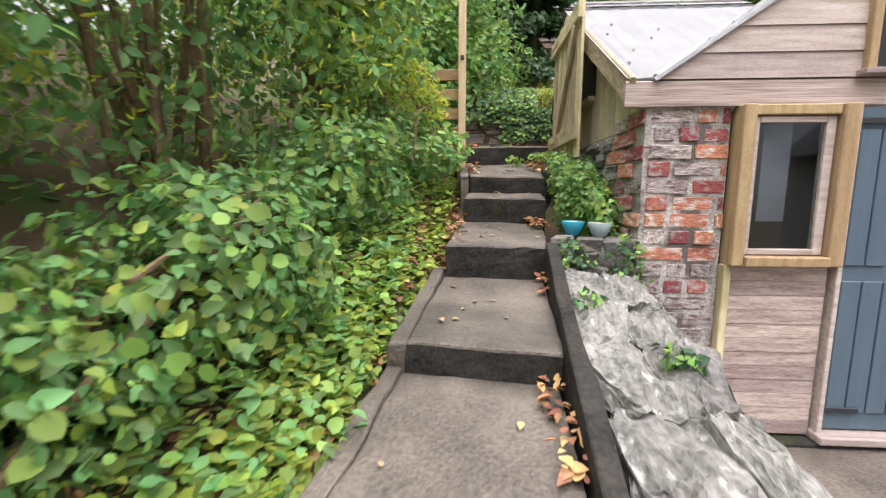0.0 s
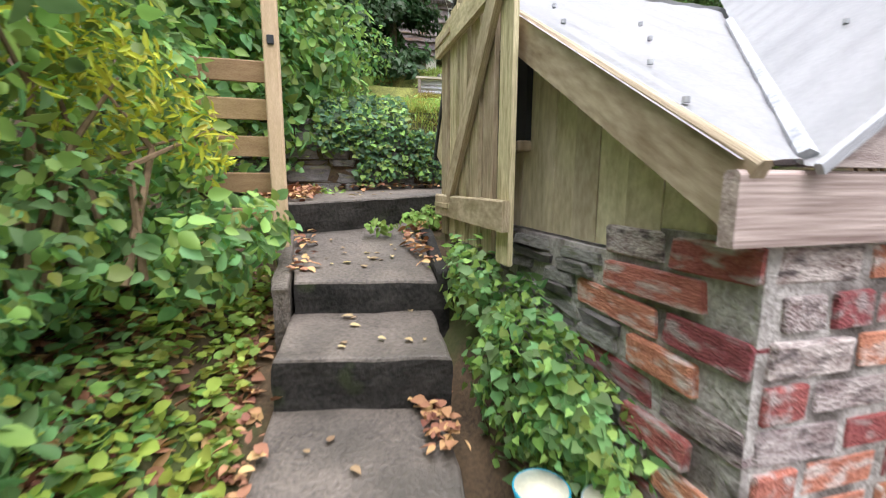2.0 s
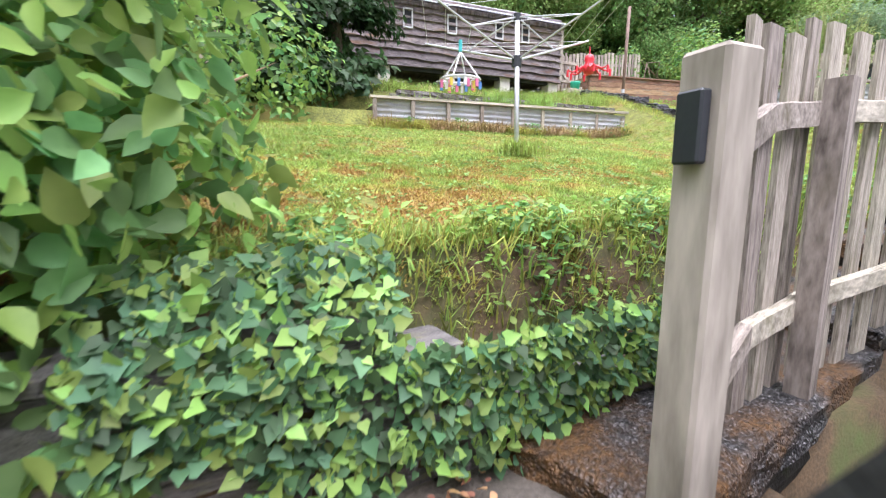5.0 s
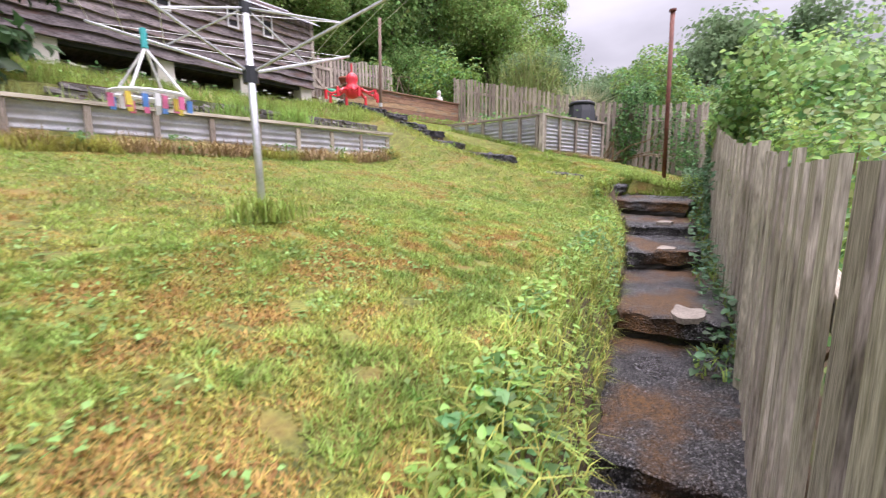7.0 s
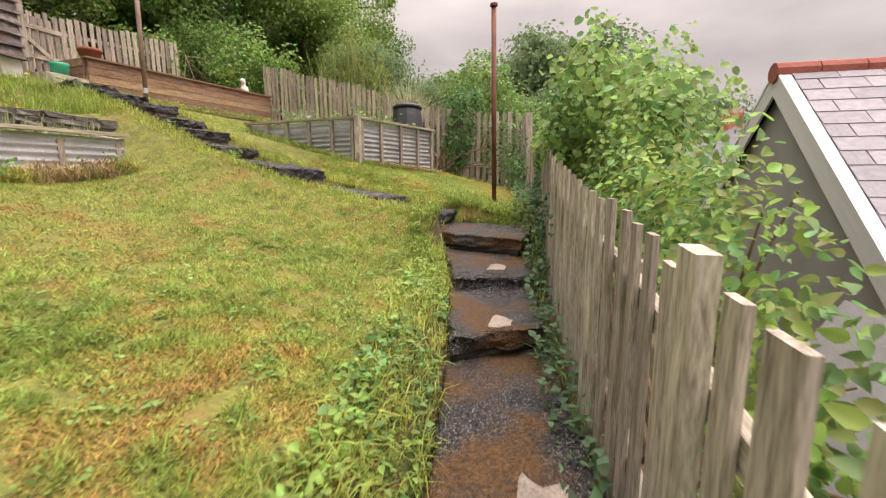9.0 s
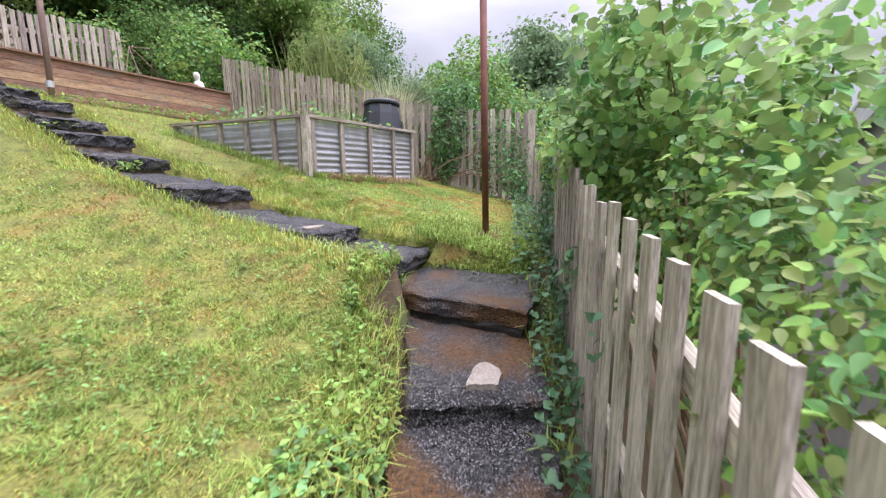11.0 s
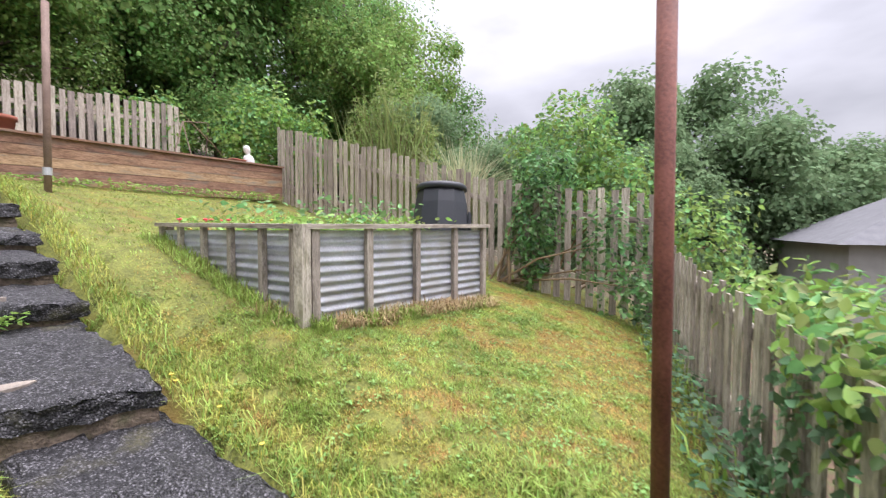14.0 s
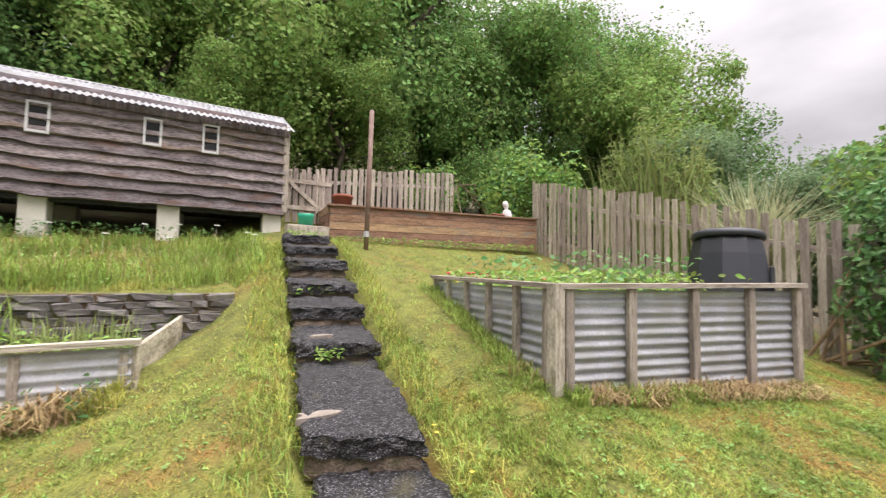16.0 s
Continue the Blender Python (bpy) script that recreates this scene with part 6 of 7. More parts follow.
for a, b, mt in ((0, 0.6, L_IVY), (0.6, 1, L_BRIGHT)):
    i0, i1 = int(a * len(pv)), int(b * len(pv))
    sel = NP.permutation(len(pv))[i0:i1]
    ob = new("foliage", leaf_mesh("foliage", mt, pv[sel], dv[sel], 0.044 * NP.uniform(0.6, 1.3, len(sel)), NP, "ivy", 0.5, 0.5))
    ob.parent = ivy
shrub("wall_foot_bush", "leafy green bush against the outbuilding wall", "bush", (1.05, 3.0, 1.5),
      [((1.08, 3.0, 1.68), (0.14, 0.36, 0.28), 1300), ((1.12, 2.78, 1.62), (0.12, 0.2, 0.2), 520), ((1.05, 3.5, 1.9), (0.1, 0.3, 0.16), 380)],
      [(L_MID, 0.8, 0.042, "ivy"), (L_BRIGHT, 0.6, 0.04, "ivy")], 0, free=False)
shrub("trailing_ivy", "trailing ivy on the stones below the bowls", "ivy", (1.15, 2.42, 1.2),
      [((1.17, 2.42, 1.3), (0.1, 0.08, 0.26), 330), ((0.9, 2.48, 1.40), (0.1, 0.07, 0.12), 170), ((0.88, 2.0, 1.30), (0.06, 0.1, 0.03), 50), ((1.05, 1.55, 1.22), (0.06, 0.08, 0.025), 60)],
      [(L_IVY, 0.6, 0.04, "ivy"), (L_BRIGHT, 0.5, 0.036, "ivy")], 0, free=False)
shrub("post_foot_plant", "young leafy plant at the foot of the pine post", "plant", (0.12, 3.6, 1.9),
      [((0.05, 3.6, 2.05), (0.2, 0.34, 0.2), 380), ((0.2, 3.85, 2.12), (0.13, 0.12, 0.14), 80), ((-0.1, 3.84, 2.55), (0.14, 0.15, 0.5), 330)], [(L_MID, 0.7, 0.068, "oval"), (L_BRIGHT, 0.5, 0.064, "oval")], 0, free=False)
shrub("gate_foot_weed", "green weeds beside the landing step", "weed", (1.02, 4.2, 2.0),
      [((0.99, 4.3, 2.08), (0.1, 0.09, 0.07), 70), ((1.14, 4.5, 2.08), (0.13, 0.1, 0.09), 170), ((1.3, 4.58, 2.06), (0.14, 0.06, 0.07), 110), ((0.75, 4.2, 2.06), (0.07, 0.03, 0.03), 40), ((0.5, 4.85, 2.22), (0.1, 0.06, 0.04), 60)], [(L_BRIGHT, 1.0, 0.05, "oval")], 0, free=False)

# fallen leaves on the steps
fl = []
for (x0, x1, y0, y1, z0, z1, n) in ((0.58, 0.68, 1.1, 1.7, 1.05, 1.09, 60), (0.70, 0.77, 2.2, 2.5, 1.28, 1.31, 45), (0.76, 0.86, 2.95, 3.25, 1.54, 1.56, 60), (0.33, 0.42, 3.7, 4.25, 1.91, 2.02, 50),
                                 (0.88, 0.98, 3.7, 4.3, 1.92, 2.03, 70), (1.0, 1.3, 4.25, 4.6, 2.02, 2.05, 90), (0.1, 0.42, 4.32, 5.0, 2.20, 2.25, 420), (0.2, 0.3, 2.55, 3.3, 1.5, 1.58, 40), (0.6, 1.3, 4.96, 5.04, 2.25, 2.26, 50)):
    for _ in range(n):
        y = random.uniform(y0, y1)
        fl.append((random.uniform(x0, x1), y, z0 + (z1 - z0) * (y - y0) / (y1 - y0) + 0.006))
strew("fallen_leaves", "orange-brown fallen leaves gathered at the step edges", "fallen leaves", L_BROWN, fl, 0.046, lift=0.03, loose=0.45)
fl = []
for (x0, x1, y0, y1, z0, z1, n) in ((0.0, 0.65, 1.0, 1.65, 1.03, 1.08, 6), (0.2, 0.7, 1.75, 2.4, 1.213, 1.29, 7), (0.3, 0.8, 2.55, 3.2, 1.488, 1.55, 9), (0.4, 0.85, 3.3, 3.6, 1.736, 1.76, 9),
                                 (0.42, 0.9, 3.75, 4.2, 1.918, 2.0, 17), (0.4, 0.9, 4.5, 4.9, 2.22, 2.24, 9)):
    for _ in range(n):
        y = random.uniform(y0, y1)
        fl.append((random.uniform(x0, x1), y, z0 + (z1 - z0) * (y - y0) / (y1 - y0) + 0.006))
strew("scattered_leaves", "pale yellow leaves scattered on the steps", "fallen leaves", L_STRAW, fl, 0.04, lift=0.004, loose=0.1)


# ---------------- lawn, weeds and edges ----------------
def blades(name, label, mat, pts, lo, hi, width=0.005, lean=0.6, category="grass"):
    p = np.array(pts)
    return tagged(new(name, blade_mesh(name, mat, p, NP.uniform(lo, hi, len(p)), NP, width, lean)), label, category, kind="stuff")


GX, GY = np.arange(-1.0, 14.2, 0.11), np.arange(4.9, 15.0, 0.11)
GZ = np.array([[land(x, y) for x in GX] for y in GY])


def line_at(v, pts):
    return np.interp(v, [p[0] for p in pts], [p[1] for p in pts])


def turf(n, x0, x1, y0, y1):
    """Places on the mown lawn, clear of slabs and beds, at the ground's height."""
    x, y = NP.uniform(x0, x1, n), NP.uniform(y0, y1, n)
    ok = (y > line_at(x, BANK) + 0.1) & (x < 13.9) & ~((x > 2.25) & (x < 7.2) & (y > 10.55) & (y < 11.95))
    ok &= ~((y > 6.85) & (y < 14.45) & (x > line_at(y, STEP_L) - 0.03) & (x < line_at(y, STEP_R) + 0.03))
    ok &= ~((x > 1.3) & (x < 8.1) & (y > line_at(x, PATH_R) - 0.03) & (y < line_at(x, PATH_L) + 0.03)) & ~((x >= 8.1) & (x < 8.6) & (y < 6.95))
    a, b = CR - C0, CL - C0
    s, t = ((x - C0.x) * a.x + (y - C0.y) * a.y) / a.length_squared, ((x - C0.x) * b.x + (y - C0.y) * b.y) / b.length_squared
    ok &= ~((s > -0.01) & (s < 1.01) & (t > -0.01) & (t < 1.01))
    x, y = x[ok], y[ok]
    i, j = np.clip(((x - GX[0]) / 0.11).astype(int), 0, len(GX) - 2), np.clip(((y - GY[0]) / 0.11).astype(int), 0, len(GY) - 2)
    u, v = (x - GX[i]) / 0.11, (y - GY[j]) / 0.11
    z = (GZ[j, i] * (1 - u) + GZ[j, i + 1] * u) * (1 - v) + (GZ[j + 1, i] * (1 - u) + GZ[j + 1, i + 1] * u) * v
    return np.stack([x, y, z], 1)


def sliver_mesh(name, mat, roots, lo, hi, width, tall):
    """One mesh of many short single grass slivers that lean every way."""
    n = len(roots)
    a = NP.uniform(0, 2 * np.pi, n)
    h = NP.uniform(lo, hi, n) * tall
    w = width * NP.uniform(0.6, 1.5, n)
    side = np.stack([-np.sin(a), np.cos(a), np.zeros(n)], 1) * w[:, None]
    le = NP.uniform(0.2, 1.5, n) * h
    end = roots + np.stack([np.cos(a) * le, np.sin(a) * le, h * NP.uniform(0.45, 1.0, n)], 1)
    me = bpy.data.meshes.new(name)
    me.vertices.add(n * 3)
    me.vertices.foreach_set("co", np.stack([roots - side, roots + side, end], 1).reshape(-1).astype(np.float32))
    me.loops.add(n * 3)
    me.loops.foreach_set("vertex_index", np.arange(n * 3, dtype=np.int32))
    me.polygons.add(n)
    me.polygons.foreach_set("loop_start", (np.arange(n) * 3).astype(np.int32))
    me.update(calc_edges=True)
    me.materials.append(mat)
    return me


def patchy(p, s, o):
    """A smooth random field over the lawn, about -1 to 1, from a coarse grid of noise."""
    gx, gy = np.arange(-1.5, 15, 0.25 / s), np.arange(4.5, 15.5, 0.25 / s)
    g = np.array([[noise.noise((x * s, y * s, o)) for x in gx] for y in gy])
    u, v = (p[:, 0] - gx[0]) * s / 0.25, (p[:, 1] - gy[0]) * s / 0.25
    i, j = np.clip(u.astype(int), 0, len(gx) - 2), np.clip(v.astype(int), 0, len(gy) - 2)
    u, v = u - i, v - j
    return (g[j, i] * (1 - u) + g[j, i + 1] * u) * (1 - v) + (g[j + 1, i] * (1 - u) + g[j + 1, i + 1] * u) * v


sod = np.concatenate([turf(420000, -0.8, 9.4, 5.2, 10.6), turf(130000, -0.5, 5.2, 5.2, 7.6), turf(190000, -0.8, 13.9, 5.6, 14.6), turf(130000, 8.6, 13.4, 6.0, 9.4)])
sod = sod[NP.random(len(sod)) > np.clip((sod[:, 1] - 7.2) / 3.0, 0, 0.55) * (sod[:, 0] < 8.2)]
clump = patchy(sod, 7.0, 21.0)
sod, clump = sod[clump > -0.42], clump[clump > -0.42]
dry = 0.5 * patchy(sod, 0.8, 4.0) + 0.55 * patchy(sod, 2.4, 9.0) + 0.75 * patchy(sod, 6.0, 2.0) + NP.normal(0, 0.14, len(sod))
dry += 0.45 * np.exp(-((sod[:, 0] - 1.5) ** 2 + (sod[:, 1] - 6.0) ** 2) / 0.9) + 0.9 * np.exp(-((sod[:, 0] - 11.6) ** 2 + (sod[:, 1] - 6.9) ** 2) / 0.5)
for keep, mat, nm, lb, lo, hi, wd in ((dry < 0.0, L_GRASS, "lawn_grass", "short green lawn grass", 0.016, 0.048, 0.0034),
                                      ((dry >= 0.0) & (dry < 0.34), L_OLIVE, "lawn_moss", "yellow-olive moss and grass in the lawn", 0.008, 0.028, 0.0032),
                                      (dry >= 0.34, L_GRASSO, "lawn_dry_moss", "dry orange-brown moss in the lawn", 0.008, 0.024, 0.0034)):
    tagged(new(nm, sliver_mesh(nm, mat, sod[keep], lo, hi, wd, 0.75 + 0.9 * np.clip(clump[keep] + 0.3, 0, 1))), lb, "grass", kind="stuff")
clov = np.concatenate([turf(34000, -0.8, 13.5, 5.2, 10.4), turf(20000, 0.3, 9.0, 5.2, 8.0), turf(9000, 8.8, 12.5, 6.2, 9.0)])
clov = clov[0.5 * patchy(clov, 1.2, 14.0) + 0.8 * patchy(clov, 5.0, 3.0) + NP.normal(0, 0.08, len(clov)) > 0.12]
strew("lawn_clover", "clover and small broad leaves in the lawn", "lawn weeds", L_CLOVER, clov, 0.026, "quad", lift=0.04, loose=0.45)
rose = turf(240, 0.2, 12.5, 5.4, 9.6)
rose = np.repeat(rose, 9, axis=0) + NP.normal(0, 0.035, (len(rose) * 9, 3)) * (1, 1, 0)
strew("lawn_plantain", "rosettes of plantain and dandelion leaves in the lawn", "lawn weeds", L_CLOVER, rose, 0.05, "slim", lift=0.02, loose=0.35)
meadow = scatter(30000, 2.4, 8.35, 11.95, 14.9)
lush = [noise.noise((q[0] * 1.5, q[1] * 1.5, 6)) + 0.5 * noise.noise((q[0] * 4, q[1] * 4, 2)) + random.uniform(-0.15, 0.15) for q in meadow]
for lo, hi, mat, z0, z1, lb in ((-9, -0.12, L_OLIVE, 0.03, 0.1, "short yellowing grass below the shed"), (-0.12, 0.2, L_GRASS, 0.06, 0.19, "long uncut grass below the shed"),
                                (0.2, 9, L_GRASS, 0.14, 0.36, "tall seeding grass below the shed")):
    blades("long_grass", lb, mat, [q for q, v in zip(meadow, lush) if lo <= v < hi], z0, z1, 0.0032, 1.35)
umb = thing("umbel_flowers", "white cow parsley umbels in the long grass", "flowers")
for i in range(22):
    x, y = random.uniform(3.0, 8.3), random.uniform(13.2, 14.8)
    z, h = land(x, y), random.uniform(0.18, 0.34)
    bm = bmesh.new()
    rod(bm, (x, y, z), (x + 0.03, y, z + h), 0.0012, n=4)
    for k in range(9):
        a, r = k * 2.4, 0.009 * k ** 0.7 + 0.004
        bmesh.ops.create_icosphere(bm, subdivisions=1, radius=0.009, matrix=Matrix.Translation((x + 0.03 + r * math.cos(a), y + r * math.sin(a), z + h + 0.004 * (k % 2))))
    part("umbel", bm, M_STATUE, umb)
strew("meadow_weeds", "small leafy weeds in the long grass", "weeds", L_CLOVER, scatter(2600, 2.6, 8.3, 11.95, 14.9), 0.04, "oval", lift=0.16, loose=0.8)
blades("dry_grass", "dry seeding grass below the shed", L_STRAW, scatter(1100, 2.4, 8.2, 12.2, 14.6), 0.12, 0.3, 0.004, 0.7)
edge = []
for _ in range(10000):
    x = random.uniform(0.5, 8.0)
    y = ramp(x, BANK) + random.uniform(-0.02 if x > 2 else 0.06, 0.35)
    if not on_slab(x, y, 0.0):
        edge.append((x, y, land(x, y)))
blades("bank_edge_grass", "long grass hanging over the edge of the path", L_GRASS, edge[::2], 0.05, 0.15, 0.0035, 1.7)
blades("bank_edge_grass", "pale dry grass hanging over the edge of the path", L_OLIVE, edge[1::3], 0.05, 0.16, 0.003, 1.7)
strew("bank_edge_weeds", "ivy and weeds along the edge of the path", "weeds", L_MID, [q for q in edge if noise.noise((q[0] * 2, q[1] * 2, 0)) > 0.05][:1700], 0.042, "ivy", lift=0.1)
strew("bank_edge_weeds", "bright ivy leaves along the edge of the path", "weeds", L_BRIGHT, [q for q in edge[1600:9000] if noise.noise((q[0] * 2.2, q[1] * 2.2, 7)) > -0.1][:3000], 0.038, "oval", lift=0.12)
sedge = []
for _ in range(15000):
    y = random.uniform(6.9, 14.2)
    s = random.choice((-1, 1))
    x = (ramp(y, STEP_L) - random.random() ** 2 * 0.4) if s < 0 else (ramp(y, STEP_R) + random.random() ** 2 * 0.34)
    if not on_slab(x, y, 0.0):
        sedge.append((x, y, land(x, y)))
blades("step_edge_grass", "rough grass along the garden steps", L_GRASS, sedge[::2], 0.04, 0.14, 0.003, 1.7)
blades("step_edge_grass", "yellow-olive grass along the garden steps", L_OLIVE, sedge[1::2], 0.03, 0.11, 0.003, 1.7)
cup = thing("buttercups", "small yellow buttercups along the garden steps", "flowers")
for q in random.sample(sedge, 26):
    bm = bmesh.new()
    h = random.uniform(0.06, 0.16)
    rod(bm, q, (q[0] + 0.01, q[1], q[2] + h), 0.0016, n=4)
    bmesh.ops.create_cone(bm, cap_ends=True, segments=6, radius1=0.004, radius2=0.015, depth=0.008, matrix=Matrix.Translation((q[0] + 0.01, q[1], q[2] + h)))
    part("buttercup", bm, M_YELP, cup)
nook = [(x, y, max(land(x, y), lawn(x, y)) - 0.01) for x, y in ((random.uniform(8.6, 9.6), random.uniform(5.95, 7.0)) for _ in range(3200))]
nook += [(x, y, 3.3 + 0.7 * (x - 8.5)) for x, y in ((random.uniform(8.53, 8.8), random.uniform(5.95, 6.95)) for _ in range(1800))]
blades("lawn_corner_grass", "rough grass in the corner beside the red pole", L_GRASS, nook, 0.04, 0.12, 0.005, 1.5)
strew("step_weeds", "small green weeds between the garden steps", "weeds", L_BRIGHT, [(random.uniform(8.5, 8.75), 10.25 + random.uniform(-0.05, 0.05), 4.27) for _ in range(60)]
      + [(random.uniform(8.5, 9.0), 11.4, 4.75) for _ in range(30)] + [(random.uniform(8.9, 9.5), 14.2 + random.uniform(-0.2, 0.2), 5.62) for _ in range(160)], 0.05, lift=0.08)
ff = []
for _ in range(3000):
    x = random.uniform(4.2, 13.4)
    y = ramp(x, FENCE) + random.uniform(0.04, 0.26 if x < 8.3 else 0.4)
    ff.append((x, y, max(land(x, y), 0)))
strew("fence_foot_weeds", "dark ivy and weeds along the foot of the fence", "weeds", L_IVY, ff[:1900], 0.055, "ivy", lift=0.3)
blades("fence_foot_grass", "long grass along the foot of the fence", L_GRASS, ff[1900:], 0.08, 0.25, 0.006, 1.0)
fx = NP.uniform(6.6, 10.6, 2600)
fz = NP.random(2600)
fi = np.stack([fx, line_at(fx, FENCE) + 0.055 + 0.05 * NP.random(2600), line_at(fx, WAY) + 0.05 + fz * (line_at(fx, FENCE_TOP) - line_at(fx, WAY) - 0.1)], 1)
fi = fi[nz(fi, 2.4, 5.0) + 0.25 * (0.5 - fz) > 0.12]
ob = new("fence_ivy", leaf_mesh("fence_ivy", L_IVY, fi, np.tile(np.array((-0.2, 1.0, 0.3)), (len(fi), 1)), 0.055 * NP.uniform(0.5, 1.3, len(fi)), NP, "ivy", 0.5, 0.5))
tagged(ob, "ivy climbing through the grey pickets of the fence", "ivy", kind="stuff")
bb = []
for _ in range(3800):
    a, b = random.choice(((C0, CR), (C0, CL), (C0, CR)))
    u = (b - a).normalized()
    o = Vector((u.y, -u.x))
    if o.dot((C0 + CB) / 2 - a) > 0:
        o = -o
    c = a + (b - a) * random.random() + o * random.uniform(0.03, 0.24)
    bb.append((c.x, c.y, land(c.x, c.y)))
blades("bed_foot_dry_grass", "dry straw-coloured grass round the raised bed", L_STRAW, [q for q in bb if q[1] < 9.2 and noise.noise((q[0] * 3.5, q[1] * 3.5, 1)) > -0.12], 0.04, 0.17, 0.0035, 2.0)
blades("bed_foot_grass", "long green grass round the raised bed", L_GRASS, [q for q in bb if q[1] > 8.9 or noise.noise((q[0] * 3.5, q[1] * 3.5, 1)) < 0.0], 0.04, 0.16, 0.0035, 1.7)
ww = [(random.uniform(2.2, 7.2), random.uniform(10.28, 10.6), 0) for _ in range(4200)]
ww = [(x, y, land(x, y)) for x, y, _ in ww]
blades("wall_foot_dry_grass", "clumps of dry grass in front of the low bed", L_STRAW, [q for q in ww if noise.noise((q[0] * 2.6, q[1] * 2, 0)) > 0.02], 0.08, 0.27, 0.0045, 2.0)
blades("wall_foot_grass", "green grass in front of the low bed", L_OLIVE, [q for q in ww if noise.noise((q[0] * 2.6, q[1] * 2, 0)) < 0.05], 0.06, 0.2, 0.004, 1.9)
strew("wall_foot_weeds", "leafy weeds in front of the low bed", "weeds", L_MID, [q for q in ww[::3] if noise.noise((q[0] * 3.1, 4, 0)) > 0.12], 0.05, lift=0.2, loose=0.9)
blades("pole_foot_grass", "tuft of long grass at the clothes dryer's foot", L_GRASS, [(3.06 + random.gauss(0, 0.1), 7.76 + random.gauss(0, 0.09), land(3.06, 7.76)) for _ in range(420)], 0.08, 0.22, 0.005, 1.0)
blades("pole_foot_grass", "tuft of pale grass at the red pole's foot", L_STRAW, [(9.18 + random.gauss(0, 0.06), 6.42 + random.gauss(0, 0.06), land(9.18, 6.42)) for _ in range(120)], 0.05, 0.12, 0.004, 1.2)

# crops in the beds
crop = [(*(C0 + (CR - C0) * a + (CL - C0) * b), 4.82) for a, b in ((random.uniform(0.03, 0.97), random.uniform(0.02, 0.98)) for _ in range(2400))]
strew("bed_crops", "low leafy vegetables in the raised bed", "vegetables", L_BRIGHT, crop[:1500], 0.07, lift=0.22, loose=0.8)
strew("bed_crops", "taller green weeds in the raised bed", "vegetables", L_MID, [q for q in crop[1500:] if noise.noise((q[0] * 2, q[1] * 2, 2)) > 0.0], 0.08, lift=0.4, loose=0.9)
pop = thing("poppies", "orange poppies in the raised bed", "flowers")
for i in range(26):
    c = CL + (CB - CL) * random.uniform(0.0, 0.5) + (C0 - CL) * random.uniform(0.02, 0.35)
    bm = bmesh.new()
    h = random.uniform(0.08, 0.2)
    rod(bm, (c.x, c.y, 4.8), (c.x, c.y, 4.82 + h), 0.003, n=4)
    bmesh.ops.create_uvsphere(bm, u_segments=7, v_segments=4, radius=0.028, matrix=Matrix.Translation((c.x, c.y, 4.82 + h)) @ Matrix.Diagonal((1, 1, 0.5, 1)))
    part("poppy", bm, M_RED if i % 3 else M_YELP, pop)
crop = [(random.uniform(2.4, 7.2), random.uniform(10.75, 11.6), 4.33) for _ in range(1500)]
strew("low_bed_plants", "low green plants in the tin-edged bed", "plants", L_BRIGHT, crop[:900], 0.06, lift=0.14)
blades("low_bed_herbs", "blue-green feathery herbs in the tin-edged bed", L_WILLOW, crop[900:], 0.15, 0.38, 0.005, 0.5, "herbs")
for x in (4.9, 5.8, 5.9):
    blades("lavender_tuft", "clump of green herb above the low bed", L_BRIGHT, [(x + random.gauss(0, 0.14), 11.45 + random.gauss(0, 0.08), 4.35) for _ in range(330)], 0.3, 0.6, 0.006, 0.6, "herb")
strew("under_shed_weeds", "weeds and white umbels under the shed", "weeds", L_MID, [(random.uniform(2.5, 8.7), random.uniform(14.75, 15.3), 5.4) for _ in range(1100)], 0.06, lift=0.3, loose=0.9)
strew("planter_foot_weeds", "green weeds at the foot of the planter", "weeds", L_BRIGHT, [(x, 14.55 - (x - 9.72) * 0.106 - random.uniform(0, 0.2), lawn(x, 14.3)) for x in (random.uniform(9.8, 14.3) for _ in range(900))], 0.06, lift=0.14)

# bramble and hazel beyond the fence
hz = [((8.5, 4.75, 4.4), (1.0, 0.7, 0.95), 2000), ((7.5, 4.75, 4.2), (0.8, 0.5, 0.75), 1100), ((9.3, 5.1, 4.2), (0.7, 0.55, 0.8), 1200), ((7.9, 5.3, 4.6), (0.6, 0.3, 0.5), 500)]
shrub("hazel_bush", "broad-leaved hazel bush leaning over the fence", "bush", (8.3, 4.6, 2.3), hz + [((7.55, 5.3, 4.95), (0.45, 0.25, 0.45), 130), ((7.95, 5.55, 4.32), (0.5, 0.15, 0.3), 240), ((8.4, 5.62, 4.5), (0.5, 0.18, 0.3), 220), ((7.9, 5.5, 4.85), (0.45, 0.22, 0.3), 80)], [(L_MID, 0.3, 0.07, "round"), (L_HAZEL, 1.25, 0.066, "round")], 12)
br = []
for i in range(11):
    x = 3.6 + 0.62 * i
    f = ramp(x, FENCE)
    t = ramp(x, FENCE_TOP)
    br.append(((x, f - 0.5, t - 0.45 + (0.14 if i > 2 else -0.12)), (0.5, 0.36, 0.5), 800))
shrub("bramble_thicket", "bramble thicket growing along the back of the fence", "bramble", (6, 4.9, 2.0), br,
      [(L_MID, 0.5, 0.06, "oval"), (L_BRIGHT, 0.6, 0.06, "oval"), (L_WILLOW, 0.3, 0.055, "oval")], 22)
